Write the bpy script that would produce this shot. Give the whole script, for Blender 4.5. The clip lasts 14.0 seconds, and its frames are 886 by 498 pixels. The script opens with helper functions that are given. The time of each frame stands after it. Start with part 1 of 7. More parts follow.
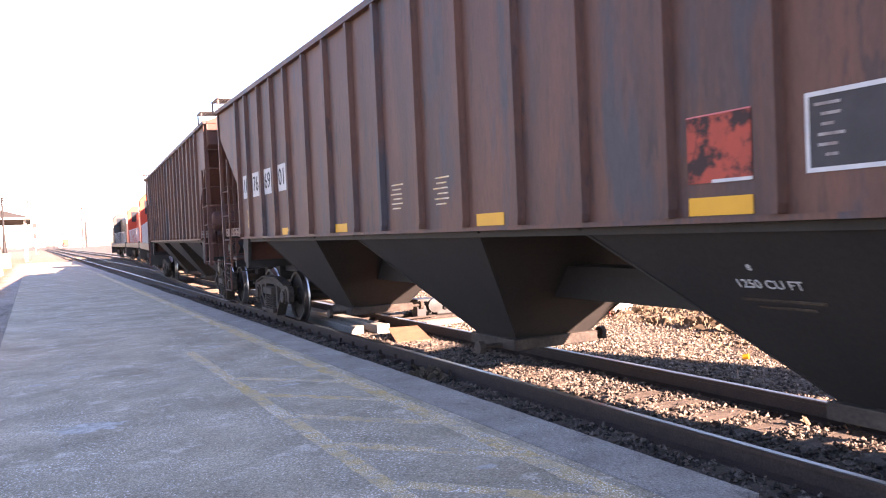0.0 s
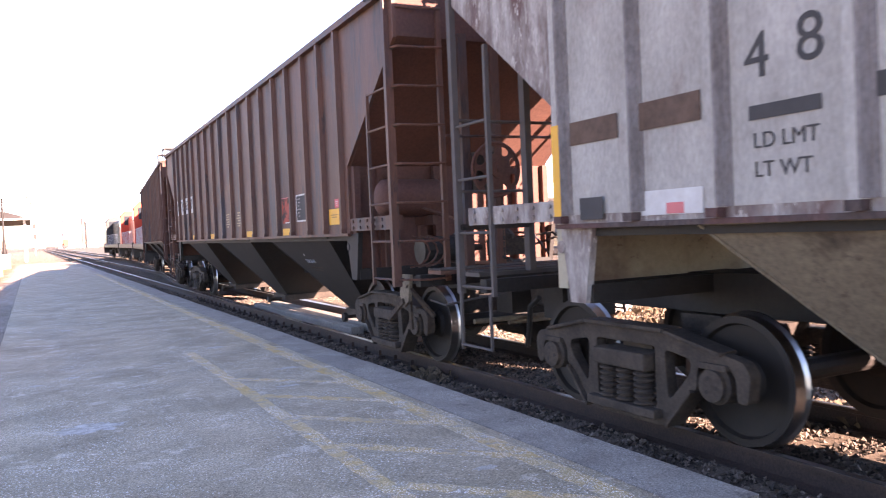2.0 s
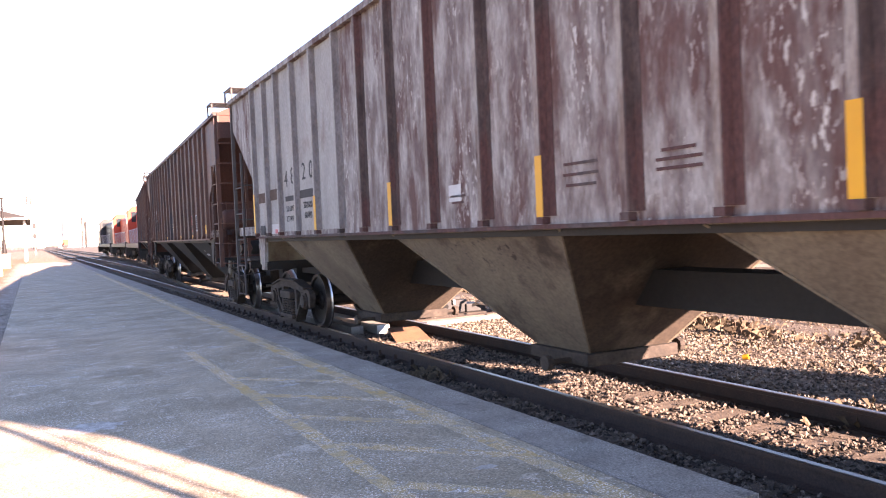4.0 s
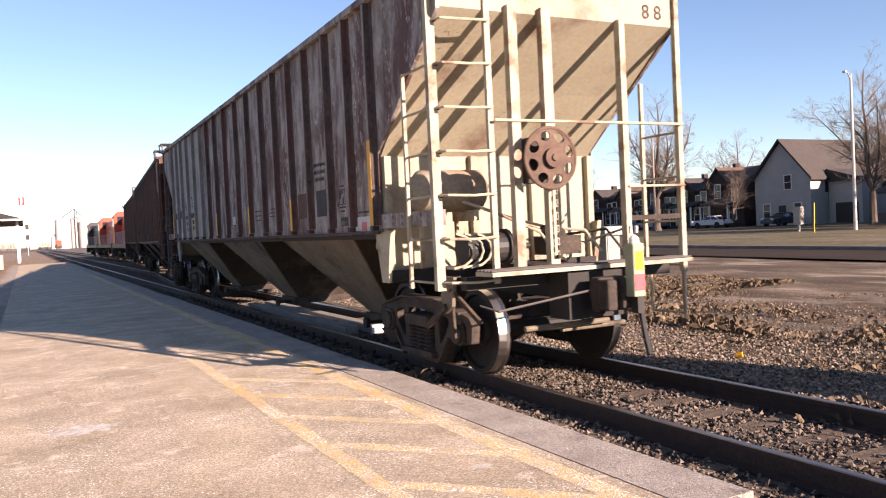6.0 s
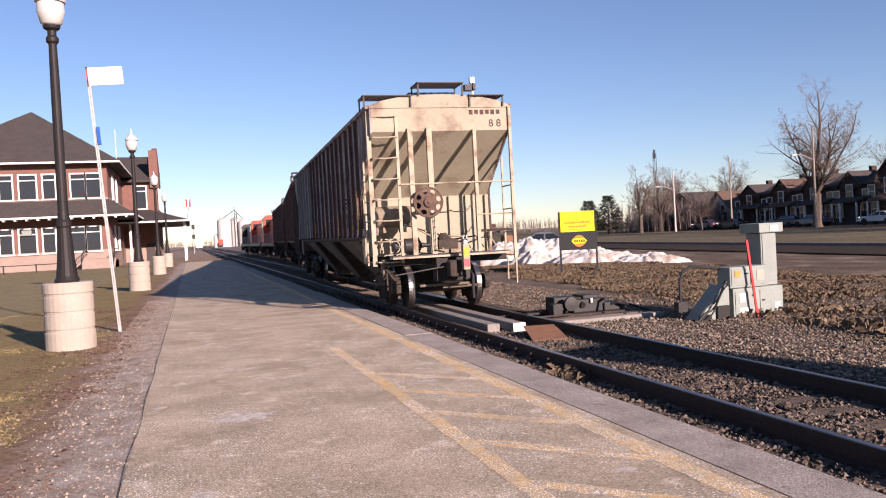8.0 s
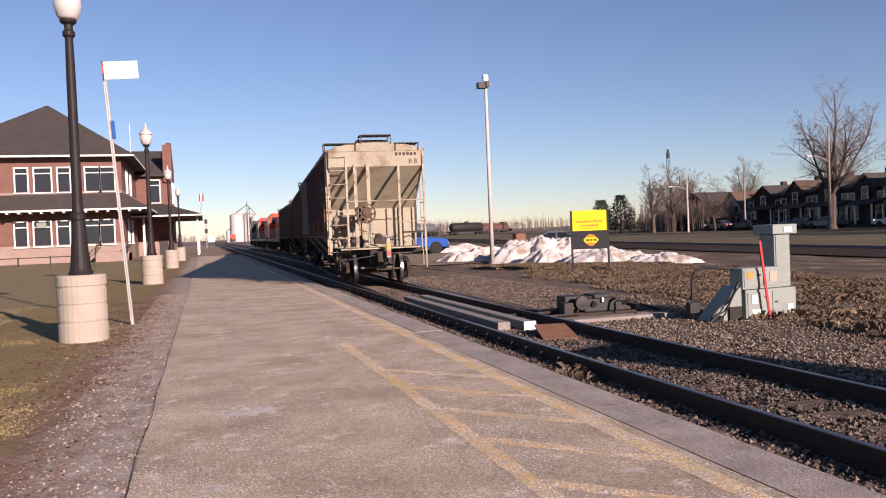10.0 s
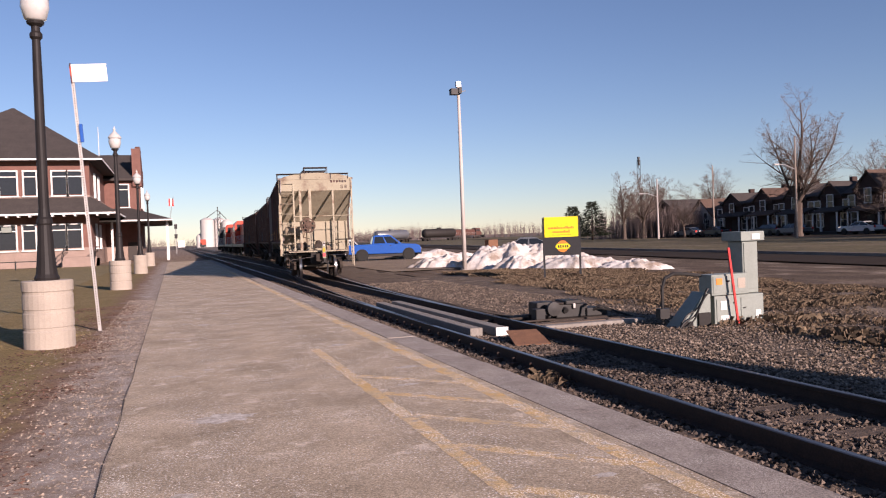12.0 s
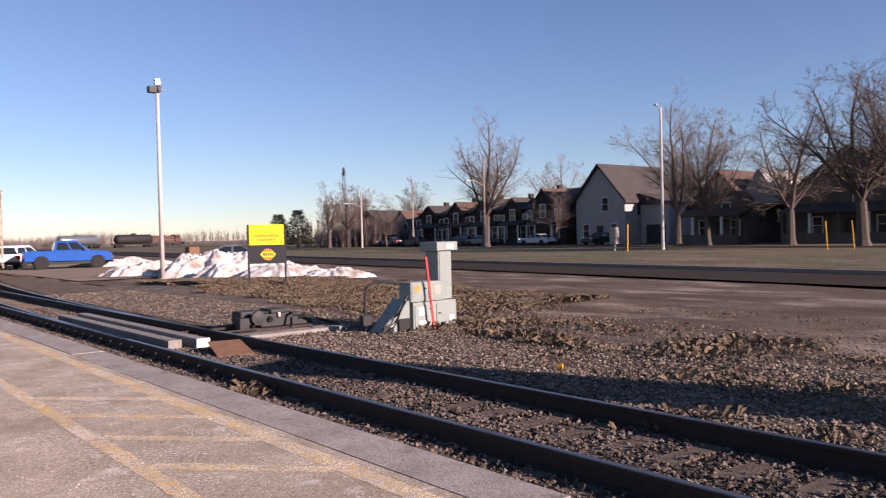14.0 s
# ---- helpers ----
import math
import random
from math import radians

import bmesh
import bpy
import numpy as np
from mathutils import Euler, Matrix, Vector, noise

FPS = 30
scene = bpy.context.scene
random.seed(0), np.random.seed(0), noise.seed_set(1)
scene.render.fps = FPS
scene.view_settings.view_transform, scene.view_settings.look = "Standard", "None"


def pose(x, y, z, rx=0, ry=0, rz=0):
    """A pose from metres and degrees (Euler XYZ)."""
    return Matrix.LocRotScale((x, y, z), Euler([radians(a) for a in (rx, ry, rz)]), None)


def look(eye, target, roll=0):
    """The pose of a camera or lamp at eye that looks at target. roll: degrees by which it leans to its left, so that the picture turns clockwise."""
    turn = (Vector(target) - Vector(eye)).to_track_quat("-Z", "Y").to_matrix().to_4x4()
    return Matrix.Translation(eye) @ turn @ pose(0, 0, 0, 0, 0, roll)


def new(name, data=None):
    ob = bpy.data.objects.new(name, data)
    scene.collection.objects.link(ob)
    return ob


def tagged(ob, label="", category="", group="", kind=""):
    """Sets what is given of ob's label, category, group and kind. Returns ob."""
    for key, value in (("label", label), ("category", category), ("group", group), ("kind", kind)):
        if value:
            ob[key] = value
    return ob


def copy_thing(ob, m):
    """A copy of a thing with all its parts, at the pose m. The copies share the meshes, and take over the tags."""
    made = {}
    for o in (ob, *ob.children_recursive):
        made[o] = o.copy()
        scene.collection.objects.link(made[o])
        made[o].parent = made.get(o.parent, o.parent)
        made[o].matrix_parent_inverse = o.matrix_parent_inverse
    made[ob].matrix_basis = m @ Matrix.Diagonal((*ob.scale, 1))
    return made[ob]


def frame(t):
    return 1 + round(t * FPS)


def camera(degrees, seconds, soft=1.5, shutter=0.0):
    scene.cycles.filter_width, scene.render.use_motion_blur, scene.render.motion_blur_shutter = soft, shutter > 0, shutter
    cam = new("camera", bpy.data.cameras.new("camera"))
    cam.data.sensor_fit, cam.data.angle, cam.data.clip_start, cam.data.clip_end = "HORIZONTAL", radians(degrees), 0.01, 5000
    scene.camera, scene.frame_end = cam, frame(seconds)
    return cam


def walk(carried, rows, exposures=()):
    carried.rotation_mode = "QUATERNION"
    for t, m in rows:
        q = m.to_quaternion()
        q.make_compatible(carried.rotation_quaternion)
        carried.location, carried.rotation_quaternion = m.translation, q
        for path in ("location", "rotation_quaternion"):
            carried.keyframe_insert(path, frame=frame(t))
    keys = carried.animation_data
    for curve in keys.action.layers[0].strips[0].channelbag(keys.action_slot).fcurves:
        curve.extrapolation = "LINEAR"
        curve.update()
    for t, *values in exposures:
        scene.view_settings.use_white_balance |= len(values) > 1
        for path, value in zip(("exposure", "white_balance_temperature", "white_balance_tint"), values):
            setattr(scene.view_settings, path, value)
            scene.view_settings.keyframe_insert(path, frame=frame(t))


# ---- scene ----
cam = camera(58.38, 14.0, soft=1.1, shutter=0.15)
EYE = (0.0, 0.0, 1.6)
# seconds, yaw, pitch, roll of the camera on its stand
TURNS = [
    (0.0, -27.42, -1.51, 2.50),
    (0.5, -27.42, -1.51, 2.47),
    (1.0, -27.43, -1.49, 2.49),
    (1.5, -27.46, -1.47, 2.52),
    (2.0, -27.43, -1.45, 2.49),
    (4.5, -27.44, -1.50, 2.51),
    (5.0, -27.44, -1.51, 2.55),
    (5.5, -27.45, -1.56, 2.60),
    (6.0, -27.85, -1.55, 2.73),
    (6.5, -27.81, -1.56, 2.63),
    (7.0, -27.36, -1.53, 2.61),
    (7.5, -22.86, -1.32, 3.04),
    (8.0, -17.65, -1.17, 3.02),
    (10.5, -16.79, -1.33, 2.33),
    (11.0, -16.80, -1.31, 2.37),
    (11.5, -17.05, -1.27, 2.27),
    (12.0, -18.79, -0.97, 2.14),
    (12.5, -23.51, -0.82, 2.31),
    (13.0, -29.13, -0.57, 2.32),
    (13.5, -32.80, -0.36, 2.35),
    (14.0, -39.82, -1.01, 1.33),
]
walk(cam, [(t, pose(*EYE, 90 + p, r, y)) for t, y, p, r in TURNS],
     exposures=[(0.0, 3.4, 7400, 36), (2.0, 3.4, 7400, 36), (4.5, 2.9, 7200, 31), (5.0, 2.4, 7150, 28), (5.5, 1.9, 7150, 25),
                (6.0, 1.65, 6900, 25), (6.5, 1.45, 6700, 25), (7.0, 1.3, 6550, 26), (7.5, 1.12, 6450, 27), (8.0, 1.0, 6400, 28),
                (10.5, 0.70, 6550, 29), (12.0, 0.68, 6450, 29), (13.0, 0.76, 6350, 29), (14.0, 0.93, 6300, 29)])

# ---- world and sun ----
SUN_TURN, SUN_UP = 20.5, 17.0
world = bpy.data.worlds.new("sky")
scene.world = world
world.use_nodes = True
wn = world.node_tree.nodes
sky = wn.new("ShaderNodeTexSky")
sky.sky_type = "NISHITA"
sky.sun_disc = False
sky.sun_elevation = radians(SUN_UP)
sky.sun_rotation = radians(180 - SUN_TURN)
sky.air_density, sky.dust_density, sky.ozone_density = 0.9, 0.0, 3.0
wn["Background"].inputs["Strength"].default_value = 0.067
world.node_tree.links.new(sky.outputs[0], wn["Background"].inputs["Color"])
sun_way = Vector((math.sin(radians(SUN_TURN)) * math.cos(radians(SUN_UP)),
                  -math.cos(radians(SUN_TURN)) * math.cos(radians(SUN_UP)), math.sin(radians(SUN_UP))))
sun = new("sun", bpy.data.lights.new("sun", "SUN"))
sun.data.energy, sun.data.angle, sun.data.color = 5.0, radians(0.6), (1.0, 0.87, 0.73)
sun.matrix_world = look(sun_way * 50, (0, 0, 0))


# ---- materials ----
def mat(name, base, rough=0.8, metal=0.0, second=None, scale=6.0, spread=0.5, detail=8.0, fine=None, bump=0.0, bump_scale=40.0,
        stretch=None, spec=0.3, emit=None, rand=0.0, third=None, third_scale=1.5, third_cut=(0.55, 0.7), speck=None, island=0.0):
    """A surface of two mottled colours at one scale, stains of a third at another, grain and relief."""
    m = bpy.data.materials.new(name)
    m.use_nodes = True
    n, l = m.node_tree.nodes, m.node_tree.links
    b = n["Principled BSDF"]
    b.inputs["Roughness"].default_value, b.inputs["Metallic"].default_value = rough, metal
    b.inputs["Specular IOR Level"].default_value = spec
    co = n.new("ShaderNodeTexCoord")
    mp = n.new("ShaderNodeMapping")
    if stretch:
        mp.inputs["Scale"].default_value = stretch
    l.new(co.outputs["Object"], mp.inputs[0])

    def tex(sc, det=detail, rough_n=0.6):
        t = n.new("ShaderNodeTexNoise")
        t.inputs["Scale"].default_value, t.inputs["Detail"].default_value, t.inputs["Roughness"].default_value = sc, det, rough_n
        l.new(mp.outputs[0], t.inputs["Vector"])
        return t.outputs["Fac"]

    def ramp(fac, lo, hi):
        r = n.new("ShaderNodeMapRange")
        r.inputs["From Min"].default_value, r.inputs["From Max"].default_value = lo, hi
        l.new(fac, r.inputs["Value"])
        return r.outputs[0]

    def mix(fac, a, c, kind="MIX"):
        x = n.new("ShaderNodeMix")
        x.data_type, x.blend_type = "RGBA", kind
        if hasattr(fac, "links"):
            l.new(fac, x.inputs["Factor"])
        else:
            x.inputs["Factor"].default_value = fac
        for sock, v in ((x.inputs[6], a), (x.inputs[7], c)):
            if hasattr(v, "links"):
                l.new(v, sock)
            else:
                sock.default_value = (*v, 1)
        return x.outputs[2]
    col = base
    if second:
        col = mix(ramp(tex(scale), 0.5 - spread / 2, 0.5 + spread / 2), base, second)
    else:
        col = mix(ramp(tex(scale), 0.3, 0.7), base, tuple(c * 0.82 for c in base))
    if third:
        col = mix(ramp(tex(third_scale, 6), *third_cut), col, third)
    if speck:
        sm = n.new("ShaderNodeMath")
        sm.operation = "MULTIPLY"
        l.new(ramp(tex(speck[0], 3, 0.65), speck[1], speck[1] + 0.05), sm.inputs[0])
        l.new(ramp(tex(speck[2], 5, 0.6), speck[3], speck[3] + 0.2), sm.inputs[1])
        col = mix(sm.outputs[0], col, speck[4])
    if fine:
        g = ramp(tex(fine[0], 3, 0.7), 0.35, 0.65)
        gm = n.new("ShaderNodeMapRange")
        gm.inputs["To Min"].default_value, gm.inputs["To Max"].default_value = 1 - fine[1], 1 + fine[1]
        l.new(g, gm.inputs["Value"])
        cc = n.new("ShaderNodeCombineColor")
        for i in range(3):
            l.new(gm.outputs[0], cc.inputs[i])
        col = mix(1.0, col, cc.outputs[0], "MULTIPLY")
    if island:
        ge = n.new("ShaderNodeNewGeometry")
        im = n.new("ShaderNodeMapRange")
        im.inputs["To Min"].default_value, im.inputs["To Max"].default_value = 1 - island, 1 + island
        l.new(ge.outputs["Random Per Island"], im.inputs["Value"])
        ic = n.new("ShaderNodeCombineColor")
        for i in range(3):
            l.new(im.outputs[0], ic.inputs[i])
        col = mix(1.0, col, ic.outputs[0], "MULTIPLY")
    if rand:
        oi = n.new("ShaderNodeObjectInfo")
        rm = n.new("ShaderNodeMapRange")
        rm.inputs["To Min"].default_value, rm.inputs["To Max"].default_value = 1 - rand, 1 + rand
        l.new(oi.outputs["Random"], rm.inputs["Value"])
        cc = n.new("ShaderNodeCombineColor")
        for i in range(3):
            l.new(rm.outputs[0], cc.inputs[i])
        col = mix(1.0, col, cc.outputs[0], "MULTIPLY")
    if hasattr(col, "links"):
        l.new(col, b.inputs["Base Color"])
    else:
        b.inputs["Base Color"].default_value = (*col, 1)
    if bump:
        bp = n.new("ShaderNodeBump")
        bp.inputs["Strength"].default_value, bp.inputs["Distance"].default_value = bump, 0.01
        l.new(tex(bump_scale, 6), bp.inputs["Height"])
        l.new(bp.outputs[0], b.inputs["Normal"])
    if emit:
        b.inputs["Emission Color"].default_value, b.inputs["Emission Strength"].default_value = (*emit[:3], 1), emit[3]
    return m


def verge_ground():
    """Broken asphalt by the platform, brown mulch, then lawn, with ragged borders between them."""
    m = bpy.data.materials.new("verge_ground")
    m.use_nodes = True
    n, l = m.node_tree.nodes, m.node_tree.links
    b = n["Principled BSDF"]
    b.inputs["Roughness"].default_value, b.inputs["Specular IOR Level"].default_value = 1.0, 0.1
    co = n.new("ShaderNodeTexCoord")
    xyz = n.new("ShaderNodeSeparateXYZ")
    l.new(co.outputs["Object"], xyz.inputs[0])

    def tex(sc, det=6.0):
        t = n.new("ShaderNodeTexNoise")
        t.inputs["Scale"].default_value, t.inputs["Detail"].default_value, t.inputs["Roughness"].default_value = sc, det, 0.65
        l.new(co.outputs["Object"], t.inputs["Vector"])
        return t.outputs["Fac"]

    def step(fac, lo, hi):
        r = n.new("ShaderNodeMapRange")
        r.inputs["From Min"].default_value, r.inputs["From Max"].default_value = lo, hi
        l.new(fac, r.inputs["Value"])
        return r.outputs[0]

    def add(a, c, k):
        q = n.new("ShaderNodeMath")
        q.operation = "MULTIPLY_ADD"
        l.new(a, q.inputs[0])
        q.inputs[1].default_value = k
        l.new(c, q.inputs[2])
        return q.outputs[0]

    def mix(fac, a, c, kind="MIX"):
        x = n.new("ShaderNodeMix")
        x.data_type, x.blend_type = "RGBA", kind
        l.new(fac, x.inputs["Factor"])
        for sock, v in ((x.inputs[6], a), (x.inputs[7], c)):
            if hasattr(v, "links"):
                l.new(v, sock)
            else:
                sock.default_value = (*v, 1)
        return x.outputs[2]
    ragged = add(tex(1.3), xyz.outputs["X"], 1.7)
    fine = step(tex(17, 5), 0.36, 0.64)
    crumbs = step(tex(55, 2), 0.60, 0.66)
    paving = mix(step(tex(3.0), 0.38, 0.62), (0.40, 0.335, 0.285), (0.27, 0.205, 0.155))
    paving = mix(crumbs, paving, (0.66, 0.60, 0.53))
    mulch = mix(fine, (0.12, 0.067, 0.048), (0.34, 0.225, 0.15))
    lawn = mix(step(tex(0.9), 0.35, 0.65), (0.26, 0.19, 0.09), (0.33, 0.245, 0.13))
    lawn = mix(fine, lawn, (0.17, 0.127, 0.054))
    col = mix(step(ragged, -1.05, -0.55), lawn, mulch)
    col = mix(step(ragged, -0.62, -0.05), col, paving)
    l.new(col, b.inputs["Base Color"])
    bp = n.new("ShaderNodeBump")
    bp.inputs["Strength"].default_value, bp.inputs["Distance"].default_value = 0.9, 0.012
    l.new(tex(45, 4), bp.inputs["Height"])
    l.new(bp.outputs[0], b.inputs["Normal"])
    return m


M = dict(
    asphalt=mat("pale_worn_asphalt", (0.54, 0.43, 0.31), 0.9, second=(0.355, 0.278, 0.195), scale=1.1, spread=0.34, fine=(70, 0.42), bump=0.9, bump_scale=90,
                third=(0.64, 0.54, 0.43), third_scale=3.2, third_cut=(0.57, 0.68), speck=(48, 0.57, 1.2, 0.42, (0.93, 0.88, 0.81)), spec=0.12),
    concrete=mat("edge_concrete", (0.42, 0.36, 0.305), 0.9, second=(0.27, 0.228, 0.195), scale=2.2, fine=(70, 0.35), bump=0.8, bump_scale=70, third=(0.20, 0.165, 0.14), third_scale=4, third_cut=(0.58, 0.7), speck=(90, 0.57, 1.8, 0.45, (0.75, 0.7, 0.63)), spec=0.12),
    salt=mat("salt_stain", (0.64, 0.58, 0.52), 0.95, second=(0.42, 0.355, 0.29), scale=14, spread=0.25, fine=(130, 0.25), bump=0.3),
    crack=mat("dark_crack", (0.05, 0.045, 0.04), 1.0),
    paint=mat("worn_yellow_paint", (0.66, 0.42, 0.16), 0.85, second=(0.57, 0.43, 0.26), scale=2.2, spread=0.3, third=(0.43, 0.35, 0.27), third_scale=9, third_cut=(0.49, 0.66), fine=(90, 0.32), speck=(90, 0.55, 1.8, 0.40, (0.92, 0.89, 0.85)), bump=0.3, bump_scale=90),
    oldasphalt=mat("crumbled_asphalt", (0.33, 0.255, 0.185), 0.95, second=(0.145, 0.08, 0.05), scale=2.2, spread=0.26, fine=(60, 0.4), bump=0.8, bump_scale=50),
    mulch=mat("brown_mulch", (0.11, 0.055, 0.04), 1.0, second=(0.19, 0.12, 0.08), scale=3, fine=(50, 0.4), bump=1.0, bump_scale=40),
    lawn=mat("winter_lawn", (0.135, 0.105, 0.05), 1.0, second=(0.075, 0.062, 0.026), scale=0.5, spread=0.3, fine=(3.5, 0.4), bump=1.0, bump_scale=14,
             third=(0.17, 0.125, 0.075), third_scale=0.22, third_cut=(0.5, 0.66), stretch=(1.0, 0.6, 1)),
    strawlawn=mat("straw_coloured_lawn", (0.26, 0.195, 0.095), 1.0, second=(0.175, 0.142, 0.062), scale=0.9, spread=0.5, fine=(40, 0.45), bump=1.0, bump_scale=60, third=(0.25, 0.185, 0.105), third_scale=3),
    ground=mat("bare_dirt_and_gravel", (0.17, 0.13, 0.10), 1.0, second=(0.11, 0.085, 0.065), scale=0.35, spread=0.5, fine=(35, 0.4), bump=0.9, bump_scale=30,
               third=(0.22, 0.18, 0.15), third_scale=1.2),
    drygrass_ground=mat("dry_grass_ground", (0.13, 0.092, 0.063), 1.0, second=(0.08, 0.057, 0.04), scale=0.9, spread=0.5, fine=(40, 0.5), bump=1.0, bump_scale=45,
                        third=(0.225, 0.17, 0.12), third_scale=1.6, speck=(45, 0.57, 1.0, 0.42, (0.33, 0.27, 0.21))),
    lot=mat("parking_lot", (0.165, 0.123, 0.089), 0.95, second=(0.09, 0.066, 0.049), scale=0.5, spread=0.3, fine=(22, 0.45), bump=1.0, bump_scale=18,
            third=(0.29, 0.23, 0.175), third_scale=0.45, third_cut=(0.53, 0.66), stretch=(1.6, 0.7, 1), speck=(40, 0.60, 0.8, 0.45, (0.34, 0.28, 0.22)), spec=0.05),
    road=mat("dark_road", (0.06, 0.045, 0.034), 0.95, second=(0.04, 0.031, 0.025), scale=0.3, fine=(30, 0.2), bump=0.3, spec=0.05),
    kerb=mat("kerb_concrete", (0.26, 0.22, 0.19), 0.95, second=(0.16, 0.13, 0.11), scale=0.8, fine=(30, 0.2)),
    ballast_bed=mat("ballast_bed", (0.06, 0.043, 0.034), 1.0, second=(0.11, 0.082, 0.066), scale=25, spread=0.4, fine=(70, 0.5), bump=1.5, bump_scale=60,
                    third=(0.05, 0.035, 0.028), third_scale=1.0),
    stone=mat("ballast_stone", (0.15, 0.114, 0.088), 0.9, second=(0.06, 0.045, 0.036), scale=5, spread=0.35, fine=(60, 0.2), island=0.8),
    palestone=mat("pale_gravel_stone", (0.23, 0.178, 0.135), 0.9, second=(0.11, 0.083, 0.063), scale=5, spread=0.35, fine=(60, 0.2), island=0.75),
    saltgrain=mat("salt_grain", (0.80, 0.76, 0.70), 0.6, second=(0.62, 0.56, 0.48), scale=4, island=0.3),
    crumb=mat("asphalt_crumb", (0.34, 0.28, 0.225), 0.95, second=(0.20, 0.15, 0.11), scale=3, island=0.6),
    chip=mat("mulch_chip", (0.15, 0.085, 0.06), 1.0, second=(0.09, 0.05, 0.037), scale=3, island=0.7),
    lawnblade=mat("winter_grass_blade", (0.235, 0.178, 0.085), 1.0, second=(0.165, 0.132, 0.056), scale=0.8, island=0.5),
    tie=mat("weathered_tie", (0.16, 0.12, 0.09), 0.95, second=(0.08, 0.055, 0.04), scale=6, stretch=(0.3, 3, 1), fine=(60, 0.3), bump=0.8),
    rail=mat("rusty_rail", (0.026, 0.017, 0.014), 0.75, 0.0, second=(0.048, 0.027, 0.02), scale=9, fine=(60, 0.3), bump=0.3),
    railtop=mat("worn_rail_head", (0.30, 0.27, 0.25), 0.35, 0.9, second=(0.12, 0.09, 0.08), scale=4, stretch=(1, 0.1, 1), spread=0.3),
    plank=mat("grey_plank", (0.30, 0.27, 0.24), 0.95, second=(0.19, 0.165, 0.14), scale=5, stretch=(4, 0.3, 1), fine=(50, 0.2), bump=0.5),
    white=mat("white_paint", (0.75, 0.73, 0.69), 0.6, second=(0.6, 0.57, 0.52), scale=4),
    rustplate=mat("rusty_plate", (0.24, 0.12, 0.065), 0.85, second=(0.15, 0.075, 0.045), scale=5, fine=(50, 0.2), bump=0.4),
    black=mat("black_metal", (0.022, 0.021, 0.021), 0.55, 0.2, second=(0.04, 0.036, 0.033), scale=5),
    greybox=mat("grey_box_metal", (0.26, 0.285, 0.255), 0.55, 0.0, second=(0.20, 0.22, 0.195), scale=3, fine=(30, 0.06)),
    red=mat("red_paint", (0.60, 0.035, 0.03), 0.5),
    yellow=mat("yellow_sign_paint", (0.86, 0.72, 0.02), 0.5),
    signblack=mat("sign_black", (0.035, 0.034, 0.036), 0.6),
    orange=mat("orange_disc", (0.78, 0.25, 0.05), 0.5),
    concrete_drum=mat("drum_concrete", (0.40, 0.34, 0.28), 0.9, second=(0.33, 0.28, 0.23), scale=3, fine=(60, 0.1), bump=0.3),
    lampiron=mat("dark_brown_iron", (0.014, 0.012, 0.012), 0.55, 0.0, second=(0.024, 0.02, 0.019), scale=3, spec=0.2),
    lampglass=mat("frosted_globe", (0.55, 0.53, 0.5), 0.15, spec=0.6),
    galv=mat("galvanised_steel", (0.42, 0.40, 0.38), 0.5, 0.5, second=(0.33, 0.30, 0.28), scale=8),
    polewhite=mat("pale_pole", (0.55, 0.5, 0.46), 0.7, second=(0.42, 0.36, 0.32), scale=2, stretch=(3, 3, 0.4)),
    polewood=mat("wooden_pole", (0.36, 0.30, 0.25), 0.9, second=(0.24, 0.19, 0.155), scale=3, stretch=(5, 5, 0.3)),
    brick=mat("red_brick", (0.20, 0.10, 0.078), 0.9, second=(0.15, 0.075, 0.06), scale=1.2, fine=(14, 0.15), bump=0.4, bump_scale=20),
    brickpiece=mat("brick_face", (0.22, 0.10, 0.075), 0.9, second=(0.16, 0.075, 0.06), scale=3, rand=0.25, fine=(20, 0.15)),
    stonebase=mat("stone_base", (0.33, 0.24, 0.20), 0.9, second=(0.25, 0.185, 0.15), scale=1.2, fine=(14, 0.15), bump=0.4),
    shingle=mat("dark_shingle", (0.07, 0.058, 0.052), 0.95, second=(0.05, 0.042, 0.038), scale=1.0, fine=(9, 0.2), bump=0.4, bump_scale=12),
    brownroof=mat("brown_shingle", (0.125, 0.078, 0.057), 0.95, second=(0.085, 0.056, 0.044), scale=1.0, fine=(9, 0.2)),
    trimwhite=mat("trim_white", (0.72, 0.70, 0.66), 0.6),
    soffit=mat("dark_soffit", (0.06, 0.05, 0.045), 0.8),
    siding=mat("white_siding", (0.40, 0.375, 0.345), 0.75, second=(0.33, 0.31, 0.285), scale=0.8, fine=(8, 0.05)),
    darkbrick=mat("dark_house_brick", (0.06, 0.035, 0.029), 0.9, second=(0.04, 0.025, 0.021), scale=0.8, fine=(12, 0.2)),
    beige=mat("beige_siding", (0.13, 0.105, 0.085), 0.85, second=(0.10, 0.08, 0.066), scale=0.8, fine=(10, 0.1)),
    window=mat("window_glass", (0.03, 0.034, 0.04), 0.06, spec=0.25),
    bark=mat("bark", (0.12, 0.09, 0.072), 0.95, second=(0.075, 0.056, 0.046), scale=3, stretch=(4, 4, 0.6), fine=(30, 0.2), bump=0.6),
    twig=mat("twig", (0.17, 0.128, 0.10), 0.95, second=(0.14, 0.105, 0.09), scale=2),
    farwood=mat("far_bare_wood", (0.20, 0.155, 0.14), 1.0, second=(0.14, 0.105, 0.095), scale=0.15),
    needle=mat("conifer_needle", (0.03, 0.04, 0.022), 0.9, second=(0.05, 0.055, 0.03), scale=2),
